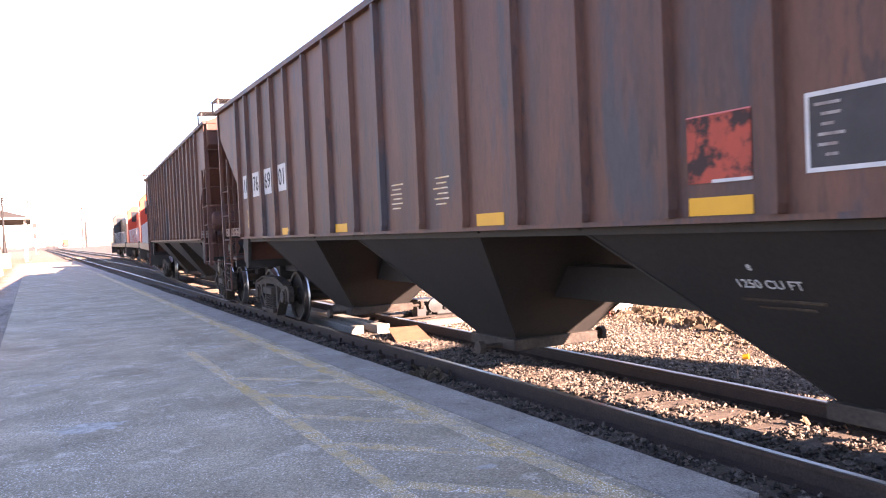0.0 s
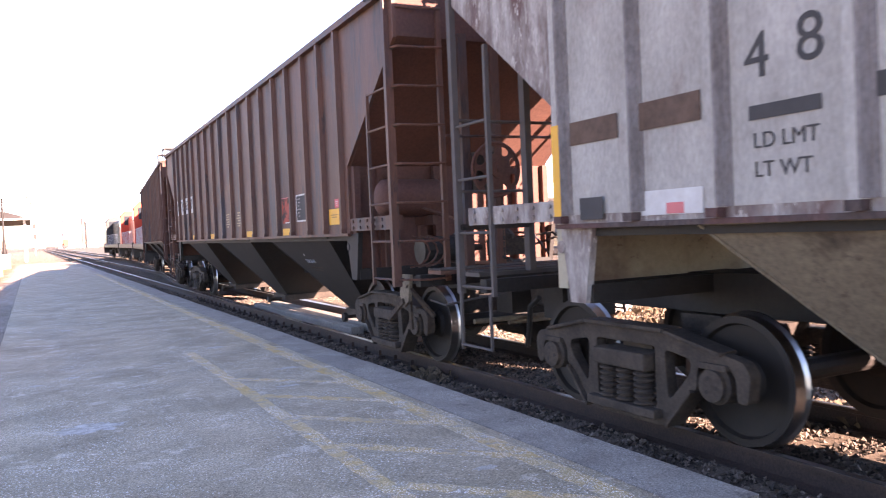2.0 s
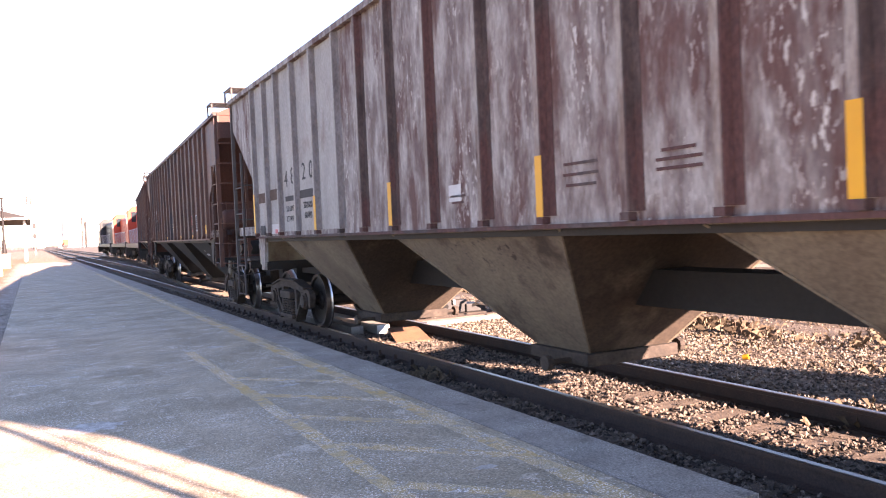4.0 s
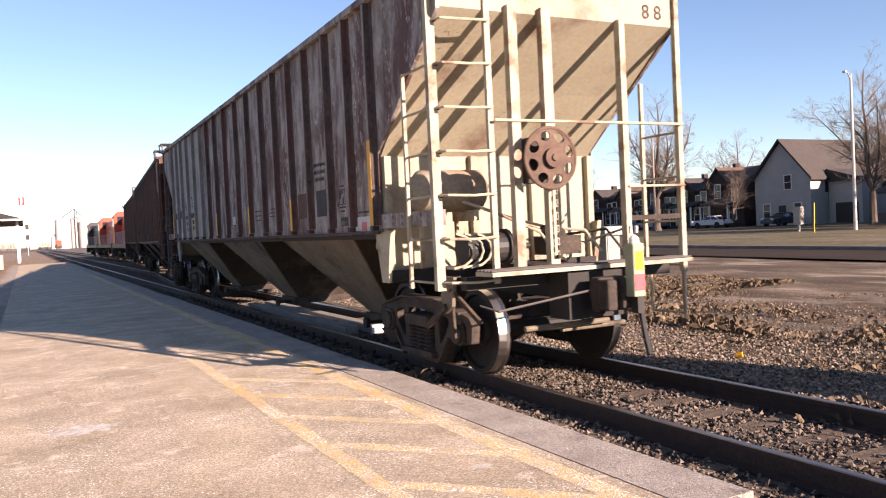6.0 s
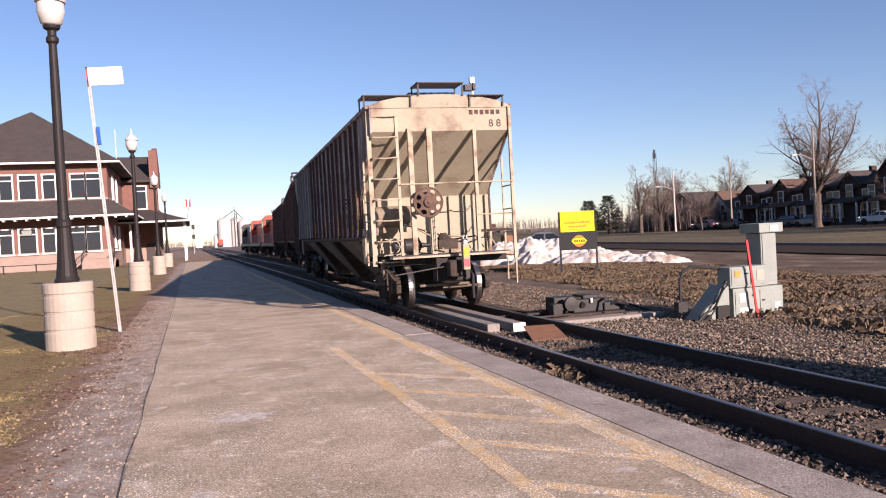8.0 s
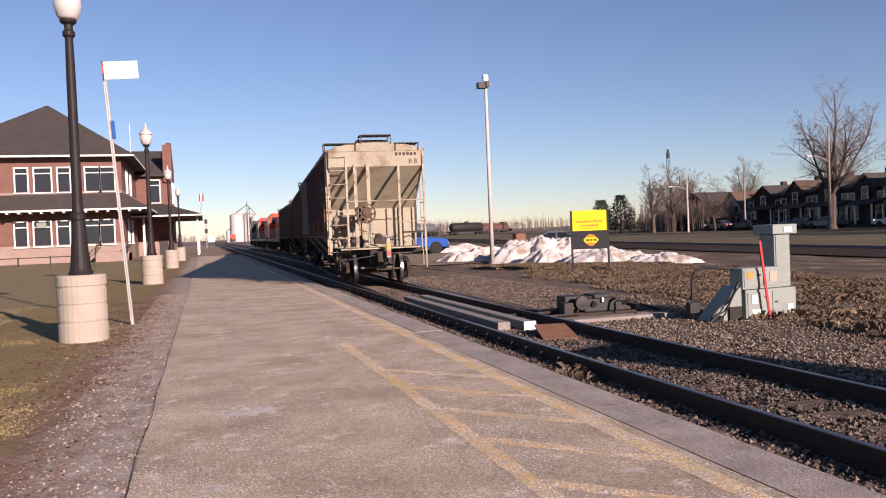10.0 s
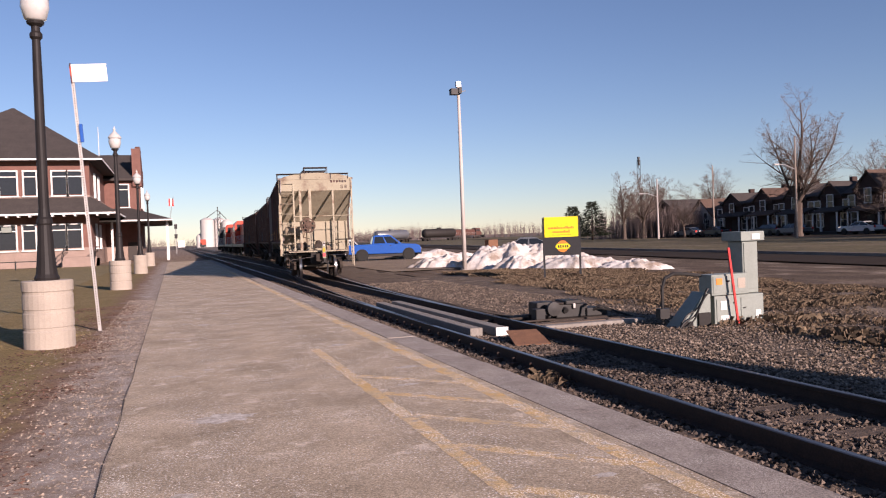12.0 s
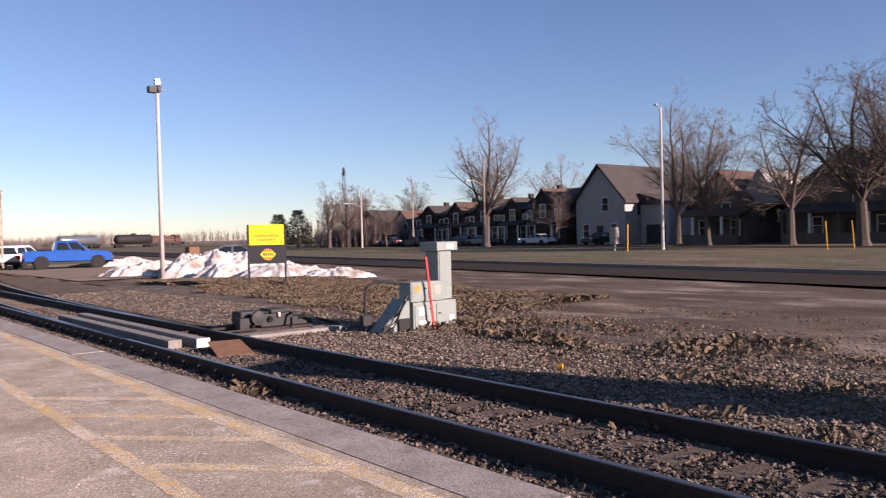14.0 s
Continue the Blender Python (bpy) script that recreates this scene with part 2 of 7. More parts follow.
    blade=mat("dry_grass_blade", (0.155, 0.113, 0.072), 0.95, second=(0.088, 0.06, 0.039), scale=1.2, spread=0.3, fine=(25, 0.3), island=0.4),
    snow=mat("dirty_snow", (0.72, 0.68, 0.64), 0.9, second=(0.50, 0.44, 0.38), scale=1.6, spread=0.3, bump=1.0, bump_scale=9, third=(0.30, 0.235, 0.185), third_scale=1.4, third_cut=(0.54, 0.66), fine=(12, 0.12)),
    bluecar=mat("blue_car_paint", (0.012, 0.085, 0.36), 0.25, spec=0.6),
    whitecar=mat("white_car_paint", (0.6, 0.6, 0.6), 0.3, spec=0.5),
    greycar=mat("grey_car_paint", (0.16, 0.165, 0.175), 0.3, 0.3, spec=0.5),
    darkcar=mat("dark_car_paint", (0.03, 0.032, 0.037), 0.3, spec=0.5),
    carglass=mat("car_glass", (0.015, 0.018, 0.02), 0.05, spec=0.7),
    tyre=mat("tyre_rubber", (0.025, 0.024, 0.023), 0.85),
    rim=mat("wheel_rim", (0.14, 0.135, 0.13), 0.4, 0.0),
    silo=mat("silo_concrete", (0.55, 0.52, 0.49), 0.9, second=(0.46, 0.43, 0.4), scale=0.12),
    # rolling stock
    brown=mat("brown_car_paint", (0.125, 0.053, 0.035), 0.6, speck=(7, 0.56, 0.9, 0.46, (0.035, 0.026, 0.026)), second=(0.07, 0.037, 0.03), scale=1.6, spread=0.3, stretch=(1.5, 1.5, 0.3), fine=(30, 0.12), bump=0.2, bump_scale=25,
              third=(0.05, 0.042, 0.048), third_scale=1.3, third_cut=(0.53, 0.64)),
    rustbrown=mat("rusty_brown_paint", (0.115, 0.047, 0.034), 0.75, second=(0.07, 0.034, 0.027), scale=1.5, spread=0.6, fine=(30, 0.15), bump=0.2),
    greycarpaint=mat("streaked_grey_paint", (0.325, 0.293, 0.27), 0.75, speck=(14, 0.56, 1.3, 0.45, (0.42, 0.385, 0.35)), second=(0.145, 0.106, 0.097), scale=3.4, spread=0.22, stretch=(1.6, 1.6, 0.55), fine=(28, 0.14), bump=0.2, bump_scale=25,
                     third=(0.105, 0.052, 0.044), third_scale=1.5, third_cut=(0.50, 0.63)),
    ribgrey=mat("scuffed_rib_paint", (0.33, 0.30, 0.27), 0.75, second=(0.17, 0.118, 0.095), scale=3, spread=0.3, stretch=(2, 2, 0.5), fine=(28, 0.2), third=(0.09, 0.05, 0.045), third_scale=2.2, third_cut=(0.55, 0.68)),
    creamend=mat("cream_grey_paint", (0.36, 0.315, 0.23), 0.7, second=(0.28, 0.24, 0.17), scale=1.2, spread=0.6, fine=(24, 0.08), bump=0.15,
                 third=(0.16, 0.10, 0.07), third_scale=1.3, third_cut=(0.55, 0.72), speck=(20, 0.62, 1.2, 0.5, (0.12, 0.06, 0.04))),
    # dark brown for shaded bay ends, also brake levers and print
    hoppermud=mat("dark_brown_hopper", (0.062, 0.043, 0.031), 0.9, second=(0.035, 0.025, 0.019), scale=2.5, fine=(25, 0.25), third=(0.10, 0.075, 0.055), third_scale=1.5, third_cut=(0.56, 0.7)),
    patchgrey=mat("light_grey_panel", (0.37, 0.35, 0.325), 0.75, second=(0.26, 0.24, 0.22), scale=2.2, spread=0.4, stretch=(1.4, 1.4, 0.6), fine=(28, 0.14), bump=0.15, third=(0.20, 0.145, 0.13), third_scale=1.6, third_cut=(0.58, 0.74)),
    ribside=mat("stained_dark_rib_side", (0.09, 0.064, 0.059), 0.8, second=(0.042, 0.028, 0.026), scale=4, spread=0.3, stretch=(1.3, 1.3, 0.6), fine=(28, 0.25), third=(0.085, 0.04, 0.036), third_scale=0.9, third_cut=(0.48, 0.56)),
    creamrail=mat("rust_flecked_cream", (0.42, 0.37, 0.27), 0.7, second=(0.30, 0.25, 0.18), scale=3, fine=(24, 0.1), third=(0.20, 0.125, 0.085), third_scale=2.6, third_cut=(0.52, 0.64)),
    lapgrey=mat("rib_shade_grey", (0.22, 0.20, 0.195), 0.8, second=(0.13, 0.108, 0.10), scale=3, spread=0.4, stretch=(1.3, 1.3, 0.6), fine=(28, 0.2)),
    palegravel=mat("pale_crushed_gravel", (0.22, 0.172, 0.13), 1.0, second=(0.09, 0.068, 0.052), scale=26, spread=0.45, fine=(60, 0.4), bump=1.2, bump_scale=40, third=(0.10, 0.073, 0.054), third_scale=0.9, third_cut=(0.52, 0.68), spec=0.05),
    redsticker=mat("red_sticker", (0.62, 0.09, 0.10), 0.6),
    limemark=mat("greenish_marker_case", (0.30, 0.31, 0.20), 0.6, second=(0.23, 0.235, 0.16), scale=8),
    sandgravel=mat("sandy_gravel", (0.31, 0.245, 0.18), 1.0, second=(0.22, 0.168, 0.12), scale=0.6, fine=(30, 0.3), bump=0.6, bump_scale=25, spec=0.05),
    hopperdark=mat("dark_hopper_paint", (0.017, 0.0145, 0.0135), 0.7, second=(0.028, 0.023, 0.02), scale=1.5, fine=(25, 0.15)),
    hoppertan=mat("tan_hopper_paint", (0.19, 0.155, 0.11), 0.8, second=(0.12, 0.092, 0.068), scale=1.6, spread=0.4, fine=(25, 0.2), third=(0.055, 0.038, 0.028), third_scale=1.4, third_cut=(0.53, 0.66), speck=(9, 0.6, 1.0, 0.48, (0.05, 0.035, 0.028))),
    dustybrown=mat("dusty_brown_paint", (0.20, 0.145, 0.10), 0.75, second=(0.30, 0.245, 0.175), scale=2.2, spread=0.4, fine=(24, 0.15), third=(0.10, 0.06, 0.042), third_scale=1.6, third_cut=(0.52, 0.68)),
    truckiron=mat("dusty_truck_iron", (0.020, 0.0155, 0.013), 0.85, second=(0.072, 0.053, 0.041), scale=4, fine=(30, 0.25), bump=0.4),
    wheelsteel=mat("worn_wheel_steel", (0.024, 0.019, 0.016), 0.65, 0.1, second=(0.014, 0.011, 0.01), scale=4),
    tread=mat("polished_tread", (0.55, 0.53, 0.51), 0.28, 1.0),
    yellowmark=mat("reflector_yellow", (0.68, 0.33, 0.015), 0.5, second=(0.6, 0.28, 0.015), scale=5),
    pinkmark=mat("faded_pink", (0.60, 0.17, 0.17), 0.7),
    redmark=mat("worn_red_panel", (0.45, 0.075, 0.045), 0.8, second=(0.30, 0.06, 0.04), scale=4, third=(0.045, 0.025, 0.022), third_scale=4.5, third_cut=(0.5, 0.58)),
    blackmark=mat("stencil_black", (0.06, 0.055, 0.055), 0.8, second=(0.04, 0.038, 0.038), scale=6),
    whitemark=mat("stencil_white", (0.55, 0.55, 0.54), 0.8, second=(0.42, 0.40, 0.39), scale=9),
    locored=mat("loco_red", (0.52, 0.06, 0.025), 0.45, second=(0.43, 0.05, 0.024), scale=1.0),
    locoblack=mat("loco_black", (0.03, 0.028, 0.028), 0.5, second=(0.045, 0.04, 0.038), scale=1.2),
    vergeground=verge_ground(),
    galvbrown=mat("dusty_walkway", (0.10, 0.085, 0.08), 0.8, 0.2),
)


# ---- mesh helpers ----
def part(name, bm, material, parent=None, label="", smooth=False, bevel=0.0):
    """Links a bmesh as one mesh object, under a thing or a part."""
    me = bpy.data.meshes.new(name)
    bmesh.ops.recalc_face_normals(bm, faces=bm.faces)
    bm.to_mesh(me)
    bm.free()
    for m in (material if isinstance(material, (list, tuple)) else [material]):
        me.materials.append(M[m])
    if smooth:
        for p in me.polygons:
            p.use_smooth = True
    ob = new(name, me)
    if bevel:
        b = ob.modifiers.new("bevel", "BEVEL")
        b.width, b.segments, b.limit_method = bevel, 2, "ANGLE"
    if parent:
        ob.parent = parent
    if label:
        ob["label"] = label
    return ob


def empty(name, label, category, m=None, group=""):
    ob = new(name)
    ob.empty_display_size = 0.2
    if m is not None:
        ob.matrix_world = m
    return tagged(ob, label, category, group)


def bm_new():
    return bmesh.new()


def box(bm, x0, x1, y0, y1, z0, z1, mi=0):
    v = [bm.verts.new(p) for p in ((x0, y0, z0), (x1, y0, z0), (x1, y1, z0), (x0, y1, z0), (x0, y0, z1), (x1, y0, z1), (x1, y1, z1), (x0, y1, z1))]
    for f in ((3, 2, 1, 0), (4, 5, 6, 7), (0, 1, 5, 4), (1, 2, 6, 5), (2, 3, 7, 6), (3, 0, 4, 7)):
        bm.faces.new([v[i] for i in f]).material_index = mi
    return bm


def boxes(*bs):
    bm = bm_new()
    for b in bs:
        box(bm, *b)
    return bm


def tube(bm, a, b, r, n=8, r2=None, mi=0, cap=True):
    a, b = Vector(a), Vector(b)
    d = (b - a).normalized()
    u = d.orthogonal().normalized()
    w = d.cross(u)
    r2 = r if r2 is None else r2
    ra = [bm.verts.new(a + (u * math.cos(2 * math.pi * i / n) + w * math.sin(2 * math.pi * i / n)) * r) for i in range(n)]
    rb = [bm.verts.new(b + (u * math.cos(2 * math.pi * i / n) + w * math.sin(2 * math.pi * i / n)) * r2) for i in range(n)]
    for i in range(n):
        bm.faces.new((ra[i], ra[(i + 1) % n], rb[(i + 1) % n], rb[i])).material_index = mi
    if cap:
        bm.faces.new(ra[::-1]).material_index = mi
        bm.faces.new(rb).material_index = mi
    return bm


def pipe(bm, pts, r, n=6):
    """One bent pipe: a ring at each point, joined into a single skin."""
    pts = [Vector(p) for p in pts]
    u = (pts[1] - pts[0]).orthogonal().normalized()
    rings = []
    for i, p in enumerate(pts):
        d = (pts[min(i + 1, len(pts) - 1)] - pts[max(i - 1, 0)]).normalized()
        u = (u - d * u.dot(d)).normalized()
        w = d.cross(u)
        rings.append([bm.verts.new(p + (u * math.cos(2 * math.pi * k / n) + w * math.sin(2 * math.pi * k / n)) * r) for k in range(n)])
    for a, b in zip(rings, rings[1:]):
        for k in range(n):
            bm.faces.new((a[k], a[(k + 1) % n], b[(k + 1) % n], b[k]))
    bm.faces.new(rings[0][::-1])
    bm.faces.new(rings[-1])
    return bm


def pierced(bm, outline, holes, x0, x1):
    """A casting: an outline in y and z with holes through it, from x0 to x1."""
    edges = []
    for loop in [outline] + holes:
        vs = [bm.verts.new((x0, y, z)) for y, z in loop]
        edges += [bm.edges.new((vs[i], vs[(i + 1) % len(vs)])) for i in range(len(vs))]
    bmesh.ops.triangle_fill(bm, use_beauty=True, use_dissolve=False, edges=edges)
    res = bmesh.ops.extrude_face_region(bm, geom=bm.faces[:])
    bmesh.ops.translate(bm, vec=(x1 - x0, 0, 0), verts=[g for g in res["geom"] if isinstance(g, bmesh.types.BMVert)])
    return bm


def lathe(bm, prof, n=24, axis="z", at=(0, 0, 0), mis=None):
    """Turns a profile of (radius, height) about an axis."""
    rings = []
    for r, h in prof:
        ring = []
        for i in range(n):
            c, s = r * math.cos(2 * math.pi * i / n), r * math.sin(2 * math.pi * i / n)
            p = (c, s, h) if axis == "z" else ((h, c, s) if axis == "x" else (c, h, s))
            ring.append(bm.verts.new(Vector(p) + Vector(at)))
        rings.append(ring)
    for k, (a, b) in enumerate(zip(rings, rings[1:])):
        for i in range(n):
            bm.faces.new((a[i], a[(i + 1) % n], b[(i + 1) % n], b[i])).material_index = mis[k] if mis else 0
    for ring in (rings[0], rings[-1]):
        bm.faces.new(ring)
    return bm


def extrude(bm, poly, axis, lo, hi, mi=0):
    """A prism: a polygon in the two other axes, from lo to hi along an axis."""
    def p(a, b, h):
        return (h, a, b) if axis == "x" else ((a, h, b) if axis == "y" else (a, b, h))
    va = [bm.verts.new(p(a, b, lo)) for a, b in poly]
    vb = [bm.verts.new(p(a, b, hi)) for a, b in poly]
    n = len(poly)
    for i in range(n):
        bm.faces.new((va[i], va[(i + 1) % n], vb[(i + 1) % n], vb[i])).material_index = mi
    bm.faces.new(va[::-1]).material_index = mi
    bm.faces.new(vb).material_index = mi
    return bm


def bar(bm, a, b, w, h, mi=0):
    """A rectangular bar from a to b, lying in a plane of one x: w thick in x, h high across its run."""
    a, b = Vector(a), Vector(b)
    d = (b - a).normalized()
    side = Vector((1, 0, 0)) if abs(d.x) < 0.9 else Vector((0, 1, 0))
    up = d.cross(side).normalized()
    side = up.cross(d).normalized()
    vs = []
    for q in (a, b):
        vs.append([bm.verts.new(q + side * sx * w / 2 + up * sz * h / 2) for sx, sz in ((-1, -1), (1, -1), (1, 1), (-1, 1))])
    for i in range(4):
        bm.faces.new((vs[0][i], vs[0][(i + 1) % 4], vs[1][(i + 1) % 4], vs[1][i])).material_index = mi
    bm.faces.new(vs[0][::-1]).material_index = mi
    bm.faces.new(vs[1]).material_index = mi
    return bm


def sheet(name, xs, ys, z, material, label, category, noise_h=0.0, noise_s=0.3, kind="structure", edge=0.0):
    """A ground sheet with a little relief and a skirt."""
    bm = bm_new()
    def high(x, y):
        h = noise.noise(Vector((x * noise_s, y * noise_s, z * 7))) * noise_h if noise_h else 0
        far = min(xs[-1] - x, y - ys[0], ys[-1] - y)
        return z + h - (edge * max(0.0, 1 - far / 2.2) if edge else 0)
    grid = [[bm.verts.new((x, y, high(x, y))) for x in xs] for y in ys]
    for a, b in zip(grid, grid[1:]):
        for i in range(len(xs) - 1):
            bm.faces.new((a[i], a[i + 1], b[i + 1], b[i]))
    return tagged(part(name, bm, material), label, category, kind=kind)


def spaced(a, b, step):
    n = max(1, round((b - a) / step))
    return [a + (b - a) * i / n for i in range(n + 1)]


def words(name, text, size, m, material, parent=None, depth=0.002, align="CENTER"):
    """Lettering as a mesh of its own, from the built-in font."""
    cu = bpy.data.curves.new(name, "FONT")
    cu.body, cu.size, cu.extrude, cu.align_x, cu.align_y = text, size, depth, align, "CENTER"
    tmp = bpy.data.objects.new(name, cu)
    scene.collection.objects.link(tmp)
    me = bpy.data.meshes.new_from_object(tmp.evaluated_get(bpy.context.evaluated_depsgraph_get()))
    bpy.data.objects.remove(tmp)
    me.materials.clear()
    me.materials.append(M[material])
    ob = new(name, me)
    ob.parent = parent
    ob.matrix_basis = m
    return ob


# ---- the track's lines ----
MAIN_X, HALF = 5.11, 0.755


def turn_off(y):
    """How far the diverging track has left the straight one."""
    if y < 12:
        return 0.0
    k = 0.097 / 30
    if y < 42:
        return 0.5 * k * (y - 12) ** 2
    d = 0.5 * k * 900
    q = 0.097 / 50
    u = min(y - 42, 50)
    return d + 0.097 * u - 0.5 * q * u * u


# ---- ground ----
big = [-900, -300, -120, -60, -30, -15, 0, 15, 30, 60, 120, 300, 900, 2500]
sheet("ground", [-2500] + big, [-2500] + big, -0.26, "ground", "brown bare dirt and gravel ground", "ground")
sheet("strawlawn", [-60, -30, -12, -6, -3, -1.2], spaced(-12, 84, 4), -0.065, "strawlawn", "brownish winter lawn beside the platform", "strawlawn", 0.02)
sheet("dirt_verge", spaced(-4.2, -0.545, 0.3), spaced(-12, 84, 0.6), -0.027, "vergeground", "crumbled grey asphalt giving way to mulch and lawn", "verge", 0.014, 1.7)
sheet("forecourt", [-60, -20, -6, 3.2], [84, 100, 130, 200, 300], -0.05, "oldasphalt", "worn pale paving beyond the platform", "paving")


def build_platform():
    bm = bm_new()
    box(bm, -0.55, 3.188, -12, 84, -0.4, -0.02)
    plat = tagged(part("platform", bm, "asphalt"), "pale worn asphalt station platform with salt stains", "platform", kind="structure")
    y = -12.0
    rng = random.Random(3)
    while y < 84:
        ln = 3.05
        bm = bm_new()
        box(bm, 3.212, (3.56 if y < 3 else 3.66) + rng.uniform(-0.025, 0.025), y + 0.002, y + ln - 0.002, -0.4, -0.022 + rng.uniform(-0.006, 0.004))
        part("edge_slab", bm, "concrete", plat, "grey concrete edge slab")
        y += ln
    bm = bm_new()
    box(bm, 3.186, 3.213, -12, 84, -0.4, -0.055)
    part("joint", bm, "crack", plat, "dark open joint")
    return plat


platform = build_platform()


def strip(bm, a, b, w, z=-0.0185):
    a, b = Vector((*a, z)), Vector((*b, z))
    s = (b - a).normalized().cross(Vector((0, 0, 1))) * w / 2
    n = max(1, int((b - a).length / 0.05))
    rng = random.Random(int((a.x + a.y) * 100))
    pts = [a.lerp(b, i / n) for i in range(n + 1)]

    def worn(p, k):
        return 1 + 0.22 * noise.noise(Vector((p.x * 3 + k, p.y * 3, 0))) + 0.16 * noise.noise(Vector((p.x * 14 + k, p.y * 14, 5))) + rng.uniform(-0.05, 0.05)
    L = [bm.verts.new(p + s * worn(p, 0)) for p in pts]
    Rr = [bm.verts.new(p - s * worn(p, 9)) for p in pts]
    for i in range(n):
        bm.faces.new((L[i], L[i + 1], Rr[i + 1], Rr[i]))


def platform_marks():
    bm = bm_new()
    strip(bm, (3.0, -8), (3.0, 46), 0.17)
    strip(bm, (1.93, -8), (1.93, 11.8), 0.14)
    part("edge_line", bm, "paint", platform, "worn yellow painted edge lines")
    for k in range(-6, 4):
        y = 5.76 + k * 1.14
        bm = bm_new()
        strip(bm, (2.0, y), (2.93, y - 1.02), 0.14, -0.0182)
        part("hatch_line", bm, "paint", platform)
    rng = random.Random(8)
    for k in range(26):
        x, y = rng.uniform(-0.3, 2.7), rng.uniform(2.5, 36) 
        if k == 0:
            x, y, rx, ry = 0.38, 7.64, 0.29, 0.2
        else:
            rx, ry = rng.uniform(0.08, 0.22), rng.uniform(0.04, 0.12)
        bm = bm_new()
        n = 60
        vs = []
        for i in range(n):
            a = i * 2 * math.pi / n
            q = 0.95 + 0.45 * noise.noise(Vector((2 * math.cos(a) + k * 7, 2 * math.sin(a), 0))) + 0.4 * noise.noise(Vector((7 * math.cos(a) + k * 7, 7 * math.sin(a), 2)))
            q = max(0.4, q)
            vs.append(bm.verts.new((x + rx * math.cos(a) * q, y + ry * math.sin(a) * q, -0.0188)))
        mid = bm.verts.new((x, y, -0.0186))
        for i in range(n):
            bm.faces.new((mid, vs[i], vs[(i + 1) % n]))
        part("salt_patch", bm, "salt", platform)


platform_marks()
# long crack along the edge of the paving
bm = bm_new()
pts = [(-0.552 + 0.03 * noise.noise(Vector((0, y * 0.7, 0))), y) for y in spaced(-8, 60, 0.4)]
for a, b in zip(pts, pts[1:]):
    strip(bm, a, b, 0.006, -0.0185)
part("edge_crack", bm, "crack", platform)

sheet("gravel_bed", [3.69, 4.0, 4.4, 5.1, 5.9, 6.4, 7.2, 8.2], spaced(-16, 300, 2), -0.185, "ballast_bed", "stony brown track ballast", "ballast", 0.012, 2.0)
sheet("parking_lot", spaced(10.5, 25.5, 1.5) + [28, 32], spaced(-30, 110, 1.6), -0.235, "lot", "patched dirt and asphalt parking lot", "parking lot", 0.035, 0.6)
sheet("grass_strip", spaced(8.2, 18.6, 0.8), spaced(11.5, 36, 0.9), -0.19, "drygrass_ground", "dry brown grass strip beside the track", "grass", 0.06, 0.8, edge=0.12)
sheet("grass_margin", spaced(8.2, 13.0, 0.6), spaced(-16, 12.5, 0.9), -0.2, "drygrass_ground", "dry brown weeds between the track and the lot", "grass", 0.07, 0.7, edge=0.12)


def gravel_shoulder():
    """Pale gravel beside the diverging track, with an uneven outer border."""
    bm = bm_new()
    rows = []
    for y in spaced(2.0, 52, 0.8):
        lo, hi = 6.62 + turn_off(y), 9.6 + turn_off(y) * 0.8 + 1.0 * noise.noise(Vector((0, y * 0.35, 0)))
        rows.append([bm.verts.new((lo + (hi - lo) * k / 6, y, (-0.176 if k < 5 else -0.19) + 0.03 * noise.noise(Vector((k * 0.9, y * 0.8, 4))) - (0.09 if k == 6 else 0))) for k in range(7)])
    for a, b in zip(rows, rows[1:]):
        for k in range(6):
            bm.faces.new((a[k], a[k + 1], b[k + 1], b[k]))
    return tagged(part("gravel_shoulder", bm, "palegravel"), "pale crushed gravel beside the diverging track", "gravel", kind="structure")


gravel_shoulder()
sheet("driveway", [10.8, 14, 18, 24], spaced(40, 80, 4), -0.185, "sandgravel", "sandy gravel driveway", "driveway", 0.02)


def road_x(y):
    return 25.0 + 0.12 * (y - 13)


def ribbon(name, x0, x1, z, material, label, category, y0=-60, y1=320, thick=0.0):
    bm = bm_new()
    ys = spaced(y0, y1, 8)
    if thick:
        for a, b in zip(ys, ys[1:]):
            v = [bm.verts.new((road_x(q) + x, q, zz)) for q in (a, b) for x in (x0, x1) for zz in (z - thick, z)]
            for f in ((0, 1, 3, 2), (4, 6, 7, 5), (0, 4, 5, 1), (2, 3, 7, 6), (1, 5, 7, 3), (0, 2, 6, 4)):
                bm.faces.new([v[i] for i in f])
        bmesh.ops.remove_doubles(bm, verts=bm.verts, dist=0.001)
    else:
        L = [bm.verts.new((road_x(q) + x0, q, z)) for q in ys]
        Rr = [bm.verts.new((road_x(q) + x1, q, z)) for q in ys]
        for i in range(len(ys) - 1):
            bm.faces.new((L[i], Rr[i], Rr[i + 1], L[i + 1]))
    return tagged(part(name, bm, material), label, category, kind="structure")


ribbon("road", -0.4, 5.0, -0.17, "road", "dark asphalt street", "road")
ribbon("kerb", 5.0, 5.25, -0.02, "kerb", "low stained concrete kerb", "kerb", thick=0.25)
ribbon("verge", 5.25, 34, -0.03, "lawn", "brownish grass verge along the street", "grass")
ribbon("street", 34, 40, -0.025, "road", "dark asphalt street before the houses", "road")
ribbon("house_lawn", 40, 160, -0.03, "lawn", "winter lawns round the houses", "grass")


